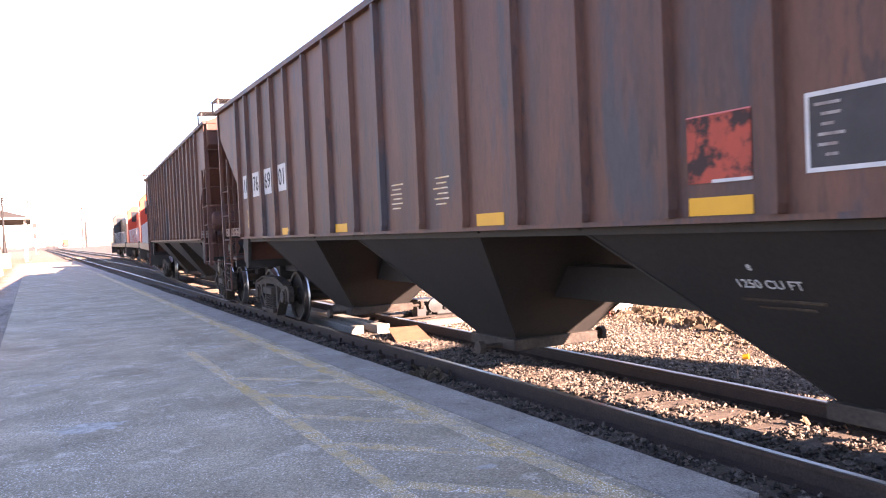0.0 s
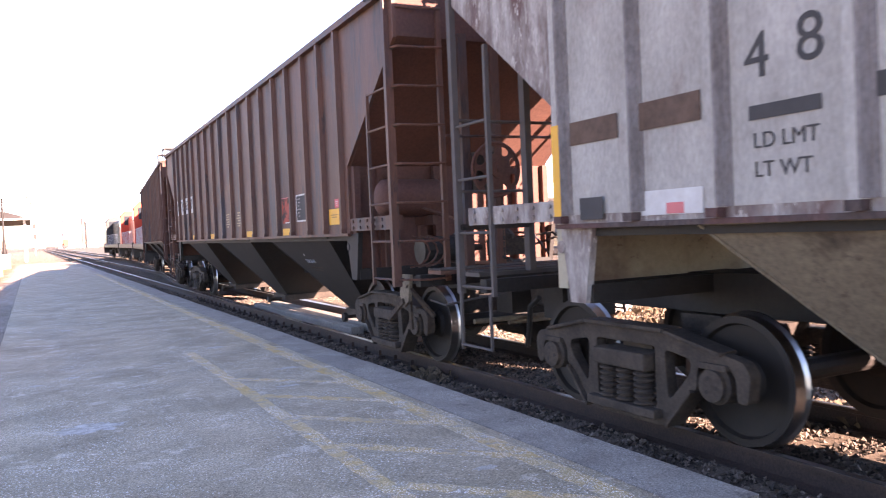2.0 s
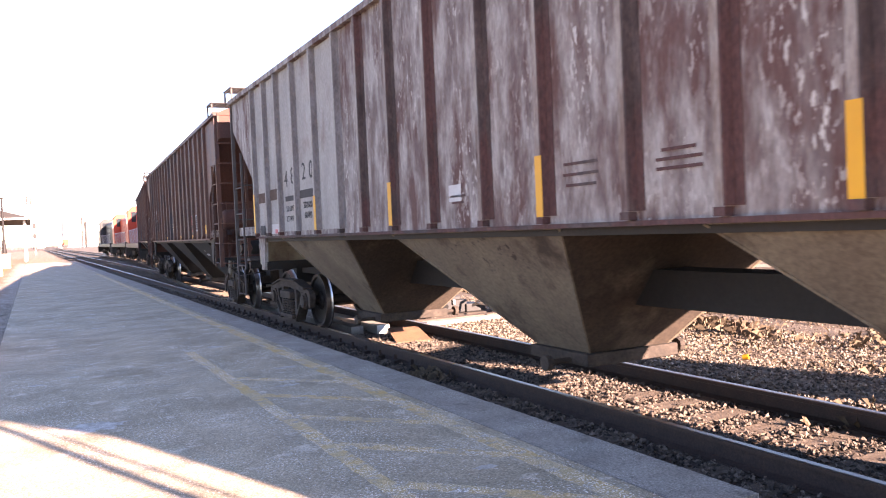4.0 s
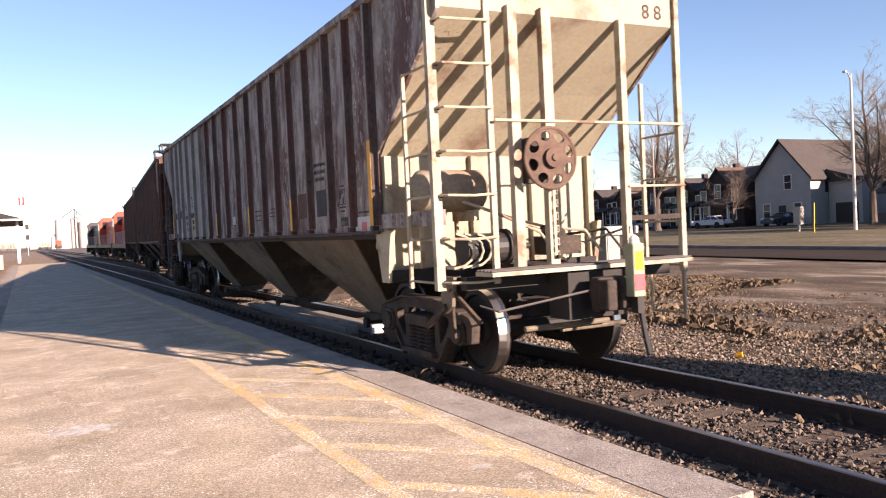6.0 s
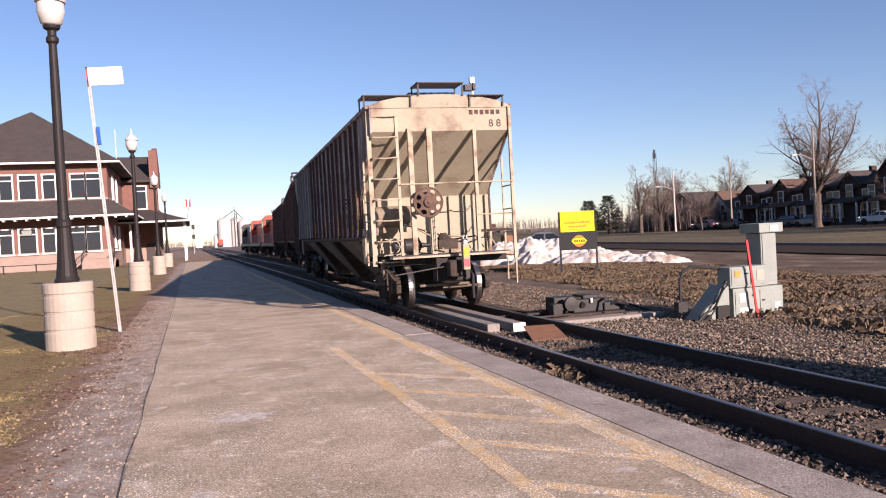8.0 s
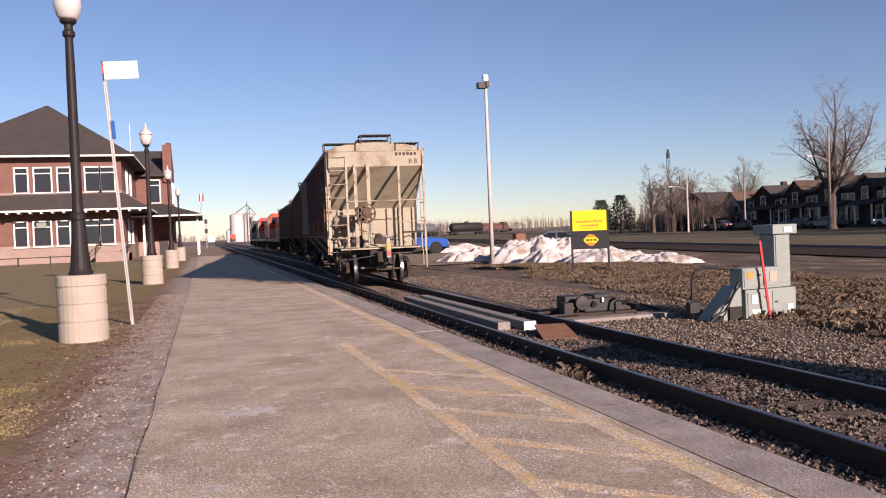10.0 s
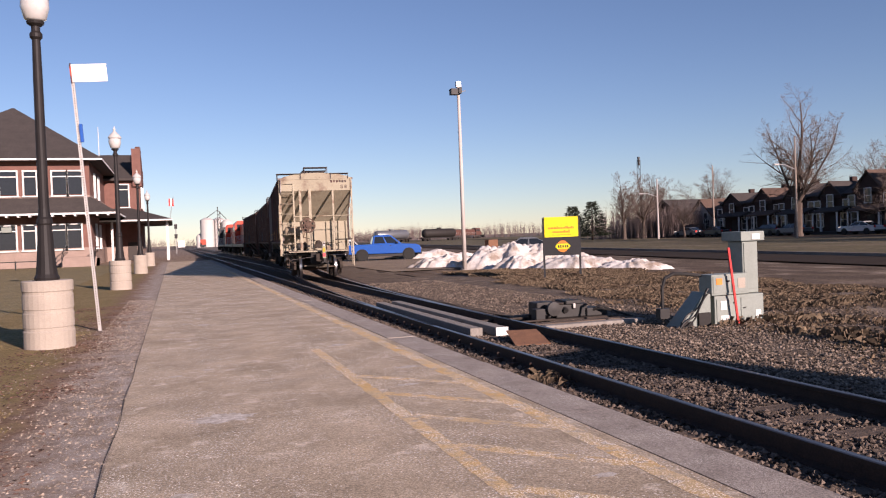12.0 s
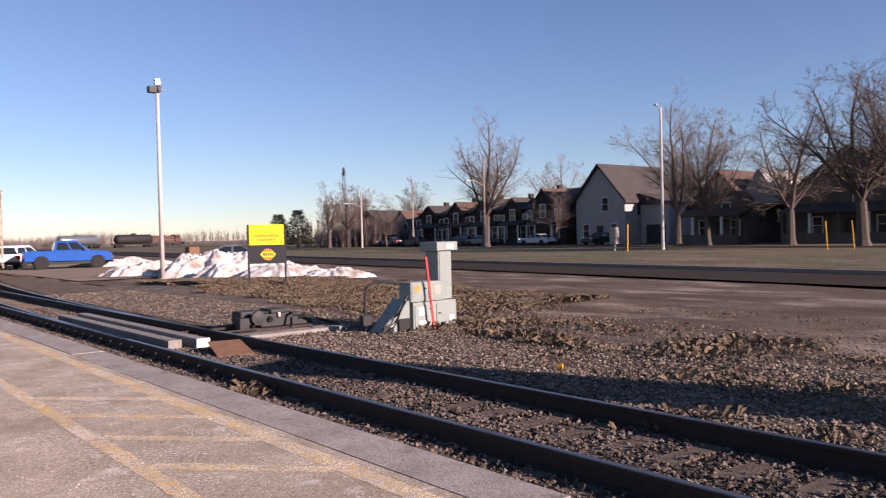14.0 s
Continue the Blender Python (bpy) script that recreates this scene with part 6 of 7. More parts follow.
# ---- snow piles ----
def snow_pile(x, y, rx, ry, h, turn, seed):
    rng = random.Random(seed)
    bm = bm_new()
    n, k = 84, 30
    rows = []
    for j in range(k + 1):
        r = j / k
        row = []
        for i in range(n):
            a = 2 * math.pi * i / n
            px, py = rx * r * math.cos(a), ry * r * math.sin(a)
            s = 1 + 0.35 * noise.noise(Vector((math.cos(a) * 2 + seed, math.sin(a) * 2, 0))) + 0.2 * noise.noise(Vector((math.cos(a) * 6 + seed, math.sin(a) * 6, 3)))
            px, py = px * s, py * s
            q = 0.72 + 0.45 * noise.noise(Vector((px * 0.7 + seed, py * 0.7, 1))) + 0.15 * (0.5 - abs(noise.noise(Vector((px * 1.9, py * 1.9, seed))))) + 0.12 * noise.noise(Vector((px * 4.5, py * 4.5, seed)))
            z = h * max(0.0, 1 - r ** 2.6) * max(0.08, q) + 0.05 * noise.noise(Vector((px * 9, py * 9, seed)))
            row.append(bm.verts.new((px, py, z - 0.07)))
        rows.append(row)
    for a, b in zip(rows, rows[1:]):
        for i in range(n):
            try:
                bm.faces.new((a[i], a[(i + 1) % n], b[(i + 1) % n], b[i]))
            except ValueError:
                pass
    bmesh.ops.remove_doubles(bm, verts=bm.verts, dist=0.0005)
    ob = tagged(part("snow_pile", bm, "snow", smooth=True), "dirty melting snow pile at the edge of the lot", "snow pile", "snow piles")
    ob.matrix_world = pose(x, y, -0.2, 0, 0, turn)


for q in ((17.3, 38.9, 3.0, 1.9, 1.75, -32, 1), (14.9, 43.4, 2.3, 1.2, 0.95, -28, 3), (18.1, 33.6, 2.3, 1.3, 1.0, -45, 2), (19.4, 31.0, 1.6, 0.9, 0.6, -45, 4), (16.6, 36.2, 1.6, 1.2, 0.8, -38, 6), (20.0, 62.5, 4.0, 1.2, 0.75, -8, 5)):
    snow_pile(*q)


# ---- vehicles ----
def car_wheel(parent, x, y, r, s):
    bm = bm_new()
    lathe(bm, [(r * 0.62, -0.11), (r * 0.95, -0.115), (r, -0.08), (r, 0.08), (r * 0.95, 0.115), (r * 0.62, 0.11)], 22, "x")
    w = part("wheel", bm, "tyre", parent)
    w.location = (x, y, r)
    bm = bm_new()
    lathe(bm, [(0.03, s * 0.09), (r * 0.2, s * 0.10), (r * 0.6, s * 0.085), (r * 0.62, 0.0)], 16, "x")
    part("rim", bm, "rim", w)


def vehicle(name, label, category, paint, lower, glass_poly, roof, length, width, r, axles, m):
    """A road vehicle along y: lower body, cabin with glass, roof, wheels and lights."""
    v = empty(name, label, category, m)
    h = width / 2
    bm = bm_new()
    extrude(bm, lower, "x", -h, h)
    body = part("body", bm, paint, v, bevel=0.05)
    bm = bm_new()
    extrude(bm, glass_poly, "x", -h + 0.10, h - 0.10)
    zt, zb = max(p[1] for p in glass_poly), min(p[1] for p in glass_poly)
    for q in bm.verts:
        if q.co.z > zt - 0.08:
            q.co.x *= 0.84
    cabin = part("cabin", bm, paint, v, bevel=0.04)
    bm = bm_new()
    extrude(bm, roof, "x", -h * 0.84 + 0.1, h * 0.84 - 0.1)
    part("roof", bm, paint, v, bevel=0.03)
    low = sorted(p[0] for p in glass_poly if p[1] < zb + 0.08)
    top = sorted(p[0] for p in glass_poly if p[1] > zt - 0.08)

    def side_y(u, w):
        """Place along the cabin: u from back to front, w from belt to roof."""
        y0, y1 = low[0] + (top[0] - low[0]) * w, low[-1] + (top[-1] - low[-1]) * w
        return y0 + (y1 - y0) * u

    for s in (-1, 1):
        for u0, u1 in ((0.07, 0.47), (0.52, 0.92)):
            bm = bm_new()
            ring = []
            for o in (-0.02, 0.008):
                for u, w in ((u0, 0.10), (u1, 0.10), (u1, 0.88), (u0, 0.88)):
                    xx = (h - 0.10) * (1 - 0.16 * w) + o
                    ring.append(bm.verts.new((s * xx, side_y(u, w), zb + (zt - zb) * w)))
            for f in ((0, 1, 2, 3), (4, 5, 6, 7), (0, 1, 5, 4), (1, 2, 6, 5), (2, 3, 7, 6), (3, 0, 4, 7)):
                bm.faces.new([ring[i] for i in f])
            bmesh.ops.recalc_face_normals(bm, faces=bm.faces)
            part("side_window", bm, "carglass", cabin)
        bm = boxes((min(s * (h - 0.02), s * (h + 0.16)), max(s * (h - 0.02), s * (h + 0.16)), low[-1] - 0.45, low[-1] - 0.33, zb + 0.02, zb + 0.17))
        part("door_mirror", bm, "black", cabin, bevel=0.02)
        for yy in (low[0] + 0.75, low[-1] - 0.9):
            part("door_handle", boxes((min(s * h, s * (h + 0.02)), max(s * h, s * (h + 0.02)), yy - 0.1, yy + 0.05, zb - 0.14, zb - 0.10)), "black", body)
        part("rocker_panel", boxes((min(s * (h - 0.06), s * (h + 0.006)), max(s * (h - 0.06), s * (h + 0.006)), axles[0] + r * 1.15, axles[1] - r * 1.15, r * 0.75, r * 1.15)), "black", body)
    for nm, u, o in (("windscreen", 1, 1), ("rear_window", 0, -1)):
        bm = bm_new()
        ring = []
        for k in (-0.03, 0.008):
            for sx, w in ((-1, 0.1), (1, 0.1), (1, 0.9), (-1, 0.9)):
                ring.append(bm.verts.new((sx * ((h - 0.10) * (1 - 0.16 * w) - 0.07), side_y(u, w) + o * k, zb + (zt - zb) * w + 0.006)))
        for f in ((0, 1, 2, 3), (4, 5, 6, 7), (0, 1, 5, 4), (1, 2, 6, 5), (2, 3, 7, 6), (3, 0, 4, 7)):
            bm.faces.new([ring[i] for i in f])
        bmesh.ops.recalc_face_normals(bm, faces=bm.faces)
        part(nm, bm, "carglass", cabin)
    part("front_bumper", boxes((-h + 0.06, h - 0.06, length / 2 - 0.03, length / 2 + 0.06, r * 0.9, r * 1.5)), "black", body, bevel=0.02)
    part("back_bumper", boxes((-h + 0.06, h - 0.06, -length / 2 - 0.06, -length / 2 + 0.03, r * 0.9, r * 1.5)), "black", body, bevel=0.02)
    for s in (-1, 1):
        for ya in axles:
            car_wheel(v, s * (h - 0.06), ya, r, s)
            bm = bm_new()
            lathe(bm, [(r * 0.95, s * (h - 0.02)), (r * 1.17, s * (h - 0.02)), (r * 1.17, s * (h + 0.012)), (r * 0.95, s * (h + 0.012))], 24, "x", (0, ya, r * 1.03))
            part("wheel_arch", bm, "tyre", body)
        bm = boxes((min(s * (h - 0.3), s * (h - 0.02)), max(s * (h - 0.3), s * (h - 0.02)), -length / 2 - 0.012, -length / 2 + 0.05, 0.75, 1.0))
        part("tail_light", bm, "red", v)
        bm = boxes((min(s * (h - 0.4), s * (h - 0.05)), max(s * (h - 0.4), s * (h - 0.05)), length / 2 - 0.05, length / 2 + 0.012, 0.75, 0.92))
        part("headlight", bm, "white", v)
    return v


PICK_LOW = [(-2.9, 0.55), (-2.9, 1.28), (-0.95, 1.30), (-0.9, 1.30), (1.25, 1.30), (2.5, 1.22), (2.82, 1.10), (2.9, 0.9), (2.9, 0.5)]
vehicle("pickup_truck", "bright blue crew-cab pickup truck parked on the driveway", "pickup truck", "bluecar", PICK_LOW, [(-1.0, 1.28), (-0.82, 1.94), (0.55, 1.96), (1.4, 1.29)],
        [(-0.80, 1.93), (-0.66, 2.0), (0.42, 2.02), (0.58, 1.94)], 5.8, 2.0, 0.43, (-1.8, 1.9), pose(16.0, 62.0, -0.185, 0, 0, -99))
SUV_LOW = [(-2.3, 0.4), (-2.35, 1.05), (1.0, 1.08), (2.2, 1.0), (2.35, 0.75), (2.35, 0.4)]
SUV_GL = [(-2.25, 1.05), (-2.0, 1.62), (0.2, 1.64), (1.15, 1.06)]
SUV_RF = [(-2.1, 1.58), (-1.95, 1.74), (0.1, 1.74), (0.4, 1.6)]
vehicle("sport_utility_vehicle", "white sport utility vehicle parked behind the blue pickup", "car", "whitecar", SUV_LOW, SUV_GL, SUV_RF, 4.7, 1.9, 0.37, (-1.4, 1.45), pose(12.2, 66.5, -0.185, 0, 0, 5))
vehicle("sport_utility_vehicle", "white sport utility vehicle seen past the train", "car", "whitecar", SUV_LOW, SUV_GL, SUV_RF, 4.7, 1.9, 0.37, (-1.4, 1.45), pose(9.5 + 5.2, 70.5, -0.185, 0, 0, -40))
SED_LOW = [(-2.4, 0.35), (-2.4, 0.9), (-1.7, 0.98), (0.9, 0.98), (2.2, 0.85), (2.4, 0.6), (2.4, 0.35)]
SED_GL = [(-1.9, 0.97), (-0.9, 1.42), (0.1, 1.44), (1.15, 0.97)]
SED_RF = [(-1.0, 1.40), (-0.75, 1.49), (0.05, 1.49), (0.3, 1.40)]
vehicle("sedan", "silver grey sedan behind the snow pile", "car", "greycar", SED_LOW, SED_GL, SED_RF, 4.8, 1.85, 0.34, (-1.45, 1.5), pose(21.4, 47.0, -0.185, 0, 0, 66))
for x, y, a, pt in ((74.5, 70.5, 4, "whitecar"), (74.0, 80.5, 3, "greycar"), (73.8, 84.8, 2, "darkcar"), (74.2, 96, 2, "darkcar"), (76.5, 62.0, 88, "darkcar"), (73.5, 101, 4, "greycar")):
    vehicle("parked_car", {"whitecar": "pale car parked in the street before the houses", "greycar": "grey car parked in the street before the houses", "darkcar": "dark car parked in the street before the houses"}[pt],
            "car", pt, SED_LOW, SED_GL, SED_RF, 4.8, 1.85, 0.34, (-1.45, 1.5), pose(x, y, -0.02, 0, 0, a))

bm = boxes((-0.3, 0.3, -0.3, 0.3, 0, 1.45))
gp = tagged(part("utility_box", bm, "rustplate", bevel=0.02), "brown utility box beyond the snow pile", "utility box")
gp.matrix_world = pose(17.6, 43.0, -0.19)


# ---- far rolling stock, silos, signal ----
def tank_car(m, paint):
    tc = empty("tank_car", "dark tank car standing in the far yard", "tank car", m, "tank cars in the yard")
    bm = bm_new()
    lathe(bm, [(0.3, -6.6), (1.2, -6.3), (1.45, -5.9), (1.45, 5.9), (1.2, 6.3), (0.3, 6.6)], 20, "y", (0, 0, 2.6))
    part("tank", bm, paint, tc, smooth=True)
    part("dome", boxes((-0.5, 0.5, -0.6, 0.6, 4.0, 4.45)), paint, tc)
    part("frame", boxes((-1.3, 1.3, -7.2, 7.2, 0.9, 1.2)), "hopperdark", tc)
    for y in (-5.2, 5.2):
        tk = part("truck", boxes((-1.0, 1.0, y - 0.2, y + 0.2, 0.5, 0.9)), "truckiron", tc)
        for k in (-0.9, 0.9):
            for s in (-1, 1):
                bm = bm_new()
                lathe(bm, [(0.05, s * 0.7), (0.45, s * 0.7), (0.45, s * 0.82), (0.05, s * 0.82)], 14, "x", (0, y + k, 0.45))
                part("wheel", bm, "wheelsteel", tk)


tank_car(pose(84, 251, -0.1, 0, 0, -72), "hopperdark")
tank_car(pose(69, 256, -0.1, 0, 0, -72), "greycar")
SIDE = []
far_loco = locomotive("red locomotive standing on the far straight track", "locored", "locored", SIDE)
far_loco.matrix_world = pose(15.9, 478, 0, 0, 0, 180)
yard_loco = locomotive("dark red locomotive standing in the far yard", "rustbrown", "rustbrown", SIDE)
yard_loco.matrix_world = pose(112, 318, -0.1, 0, 0, -70)
bt = empty("box_truck", "white box truck far beyond the platform", "truck", pose(3.0, 330, -0.1))
part("cargo_box", boxes((-1.25, 1.25, -3.5, 2.5, 0.9, 3.6)), "white", bt)
part("cab", boxes((-1.15, 1.15, 2.55, 4.4, 0.5, 2.6)), "whitecar", bt, bevel=0.1)
part("chassis", boxes((-1.1, 1.1, -3.4, 4.3, 0.4, 0.9)), "black", bt)

el = empty("grain_elevator", "pale concrete grain silos far down the line", "grain elevator", pose(25.5, 520, -0.2))
for x, y, r, h in ((-5, 0, 4.2, 17), (2.5, 3, 4.2, 17), (7, -3, 3.4, 15.5), (-9.5, 2, 2.2, 7)):
    bm = bm_new()
    lathe(bm, [(0.2, 0), (r, 0), (r, h), (r * 0.3, h + 1.6), (0.1, h + 1.7)], 24, "z", (x, y, 0))
    part("silo", bm, "silo", el)
bm = bm_new()
for a, b in (((1.5, -5, 0), (1.5, -5, 25)), ((-5, -3, 18.5), (1.5, -5, 23)), ((7, -3, 17), (1.5, -5, 23)), ((2.8, -5, 0), (2.8, -5, 22))):
    tube(bm, a, b, 0.2, 6)
for k in range(8):
    tube(bm, (1.5, -5, k * 2.7), (2.8, -5, k * 2.7 + 2.7), 0.1, 5)
part("elevator_leg", bm, "truckiron", el)
part("shed", boxes((9, 22, -4, 6, 0, 5)), "beige", el)

sgn = empty("signal_mast", "railway signal mast with two dark heads", "signal", pose(0.6, 172, -0.1))
bm = bm_new()
tube(bm, (0, 0, 0), (0, 0, 6.2), 0.09, 8)
part("mast", bm, "galv", sgn)
for z in (5.6, 3.6):
    part("signal_head", boxes((-0.3, 0.3, -0.2, 0.1, z - 0.45, z + 0.45)), "black", sgn)
fl = empty("flag_on_pole", "small red and white flag on a pole", "flag", pose(-0.3, 100, 0))
bm = bm_new()
tube(bm, (0, 0, 4.6), (0.5, -0.5, 7.4), 0.03, 6)
part("staff", bm, "galv", fl)
for x0, x1, mt in ((-0.28, -0.1, "red"), (-0.1, 0.1, "white"), (0.1, 0.28, "red")):
    bm = boxes((x0 + 0.25, x1 + 0.25, -0.32, -0.30, 6.3, 7.2))
    part("flag_cloth", bm, mt, fl)


# ---- street furniture ----
def utility_pole(x, y, h, mt, arm=None, label="wooden utility pole along the street"):
    up = empty("utility_pole", label, "utility pole", pose(x, y, -0.1), "utility poles")
    bm = bm_new()
    tube(bm, (0, 0, 0), (0, 0, h), 0.14, 10, 0.085)
    part("pole", bm, mt, up)
    if arm:
        bm = bm_new()
        pipe(bm, [(0, 0, h - arm[1]), (arm[0] * 0.6, 0, h - arm[1] + 0.5), (arm[0], 0, h - arm[1] + 0.55)], 0.05)
        box(bm, min(arm[0], arm[0] * 1.25), max(arm[0], arm[0] * 1.25), -0.12, 0.12, h - arm[1] + 0.45, h - arm[1] + 0.6)
        part("lamp_arm", bm, "galv", up)
    return up


utility_pole(54.6, 37.8, 11.6, "polewhite", (-0.6, 0.4), "tall pale utility pole on the verge")
utility_pole(61.4, 66.2, 10.6, "polewood", (-2.2, 3.4))
utility_pole(66.2, 98.2, 8.7, "polewhite", (-2.4, 2.6))
utility_pole(74.5, 96.5, 10.4, "polewood")
for x, y, lean in ((50.5, 38.2, 10), (56.6, 25.6, 20), (56.9, 23.9, 20)):
    g = tagged(part("guy_guard", boxes((-0.035, 0.035, -0.035, 0.035, 0, 2.2)), "yellowmark"), "leaning yellow guy wire guard on the verge", "guy guard", "guy guards")
    g.matrix_world = pose(x, y, -0.05, -lean * 0.6, 0 + lean, 0)
cb = empty("cabinet_on_post", "small white cabinet on a post on the verge", "cabinet", pose(53.5, 41.8, -0.05))
part("post", boxes((-0.07, 0.07, -0.07, 0.07, 0, 0.6)), "galv", cb)
part("box", boxes((-0.28, 0.28, -0.28, 0.28, 0.55, 1.95)), "concrete_drum", cb, bevel=0.02)
lt = empty("lattice_mast", "slender lattice radio mast behind the trees", "mast", pose(87, 135, 0))
bm = bm_new()
for a in range(3):
    p = (0.35 * math.cos(a * 2.09), 0.35 * math.sin(a * 2.09))
    tube(bm, (*p, 0), (*p, 15.0), 0.05, 5)
for k in range(24):
    a, b = k % 3, (k + 1) % 3
    tube(bm, (0.35 * math.cos(a * 2.09), 0.35 * math.sin(a * 2.09), k * 0.62), (0.35 * math.cos(b * 2.09), 0.35 * math.sin(b * 2.09), k * 0.62 + 0.62), 0.03, 4)
part("lattice", bm, "black", lt)
part("antenna", boxes((-0.16, 0.16, -0.16, 0.16, 13.9, 15.6)), "black", lt)


# ---- houses across the street ----
def house_window(parent, x, y, z, w, h, mt="trimwhite"):
    bm = boxes((x - 0.06, x - 0.02, y - w / 2, y + w / 2, z, z + h))
    wn_ = part("window", bm, "window", parent)
    bm = boxes((x - 0.1, x, y - w / 2 - 0.1, y - w / 2, z - 0.1, z + h + 0.1), (x - 0.1, x, y + w / 2, y + w / 2 + 0.1, z - 0.1, z + h + 0.1), (x - 0.1, x, y - w / 2, y + w / 2, z + h, z + h + 0.1),
               (x - 0.13, x, y - w / 2, y + w / 2, z - 0.1, z), (x - 0.09, x, y - w / 2, y + w / 2, z + h / 2 - 0.03, z + h / 2 + 0.03))
    part("frame", bm, mt, wn_)


def row_house(y0, y1, wallmat, roofmat, eave, peak, label):
    """A brick row house: cross roof with a front gable, porch, sash windows."""
    eave, peak = eave * 0.77, peak * 0.73
    ho = empty("row_house", label, "house", group="brick row houses")
    x0, x1 = 80.0, 90.0
    part("wall", boxes((x0, x1, y0, y1, -0.1, eave)), wallmat, ho)
    bm = bm_new()
    extrude(bm, [(x0 - 0.4, eave - 0.05), (x0 - 0.4, eave + 0.1), ((x0 + x1) / 2, peak + 0.3), (x1 + 0.4, eave + 0.1), (x1 + 0.4, eave - 0.05)], "y", y0 - 0.1, y1 + 0.1)
    part("roof", bm, roofmat, ho)
    c = (y0 + y1) / 2 + (y1 - y0) * 0.12
    g = (y1 - y0) * 0.30
    bm = bm_new()
    extrude(bm, [(c - g, eave - 0.4), (c - g, eave), (c, peak), (c + g, eave), (c + g, eave - 0.4)], "x", x0 - 0.35, x0 + 4.8)
    part("gable", bm, wallmat, ho)
    for s in (-1, 1):
        bm = bm_new()
        extrude(bm, [(c + s * (g + 0.3), eave - 0.22), (c, peak + 0.02), (c, peak + 0.22), (c + s * (g + 0.3), eave - 0.02)], "x", x0 - 0.6, x0 + 4.9)
        part("gable_roof", bm, roofmat, ho)
    house_window(ho, x0 - 0.36, c, eave - 1.7, 0.9, 1.7)
    for q in (-0.7, 0.8):
        house_window(ho, x0, c + q * g * 1.9, eave - 2.3, 0.9, 1.6)
        house_window(ho, x0, c + q * g * 1.6, 0.9, 1.0, 1.7)
    part("door", boxes((x0 - 0.05, x0 + 0.02, c - 0.5, c + 0.5, 0.2, 2.3)), "soffit", ho)
    bm = bm_new()
    extrude(bm, [(x0 - 2.2, 2.7), (x0 - 2.2, 2.85), (x0, 3.5), (x0, 3.2)], "y", y0 + 0.6, y1 - 0.6)
    part("porch_roof", bm, roofmat, ho)
    for yy in (y0 + 0.8, c, y1 - 0.8):
        part("porch_post", boxes((x0 - 2.1, x0 - 1.95, yy - 0.09, yy + 0.09, -0.05, 2.75)), "trimwhite", ho)
    part("porch_deck", boxes((x0 - 2.2, x0, y0 + 0.6, y1 - 0.6, -0.05, 0.3)), "soffit", ho)
    part("chimney", boxes((x0 + 4.5, x0 + 5.3, y1 - 1.0, y1 - 0.5, peak - 0.6, peak + 0.85)), "darkbrick", ho)


row_house(94.6, 101.5, "darkbrick", "shingle", 6.1, 8.4, "dark brick row house with a grey gable roof")
row_house(88.6, 94.5, "darkbrick", "brownroof", 6.3, 8.8, "dark brick row house with a tan gable roof")
row_house(82.2, 88.5, "darkbrick", "shingle", 6.4, 9.0, "dark brick row house with white windows")
row_house(76.6, 82.1, "darkbrick", "shingle", 6.4, 8.9, "dark brick row house behind a utility pole")
row_house(70.4, 76.5, "darkbrick", "brownroof", 7.0, 10.2, "tall dark brick row house at the row's end")


def gable_house(name, label, y0, y1, wallmat, roofmat, eave, peak, depth, porch):
    """A house whose gable faces the street."""
    ho = empty(name, label, "house")
    x0, x1 = 80.0, 80.0 + depth
    c = (y0 + y1) / 2
    bm = bm_new()
    extrude(bm, [(y0, -0.1), (y0, eave), (c, peak), (y1, eave), (y1, -0.1)], "x", x0, x1)
    part("wall", bm, wallmat, ho)
    for s, e in ((-1, y0), (1, y1)):
        bm = bm_new()
        k = (peak - eave) / (c - y0)
        extrude(bm, [(e + s * 0.5, eave - 0.5 * k), (c, peak + 0.01), (c, peak + 0.3), (e + s * 0.5, eave - 0.5 * k + 0.3)], "x", x0 - 0.5, x1 + 0.4)
        part("roof", bm, roofmat, ho)
    house_window(ho, x0, c - 0.9, eave - 1.4, 0.9, 1.6)
    house_window(ho, x0, c + (y1 - y0) * 0.28, 0.9, 0.9, 1.6)
    house_window(ho, x0, c - (y1 - y0) * 0.28, 0.9, 0.9, 1.6)
    part("door", boxes((x0 - 0.05, x0 + 0.02, c - 0.5, c + 0.5, 0.2, 2.3)), "soffit", ho)
    for yy in (x0 + 2.5, x0 + 6):
        part("side_window", boxes((yy, yy + 0.9, y0 - 0.05, y0 - 0.01, eave - 2, eave - 0.5)), "window", ho)
    if porch:
        bm = bm_new()
        extrude(bm, [(x0 - 2.8, 2.9), (x0 - 2.8, 3.1), (x0, 3.9), (x0, 3.6)], "y", y0 - 0.2, y1 + 0.2)
        part("porch_roof", bm, roofmat, ho)
        n = 4
        for k in range(n + 1):
            yy = y0 + (y1 - y0) * k / n
            part("porch_post", boxes((x0 - 2.6, x0 - 2.35, yy - 0.12, yy + 0.12, -0.05, 2.95)), "trimwhite" if k % 2 else wallmat, ho)
        part("porch_wall", boxes((x0 - 2.65, x0 - 2.5, y0, y1, -0.05, 0.95)), wallmat, ho)
    return ho


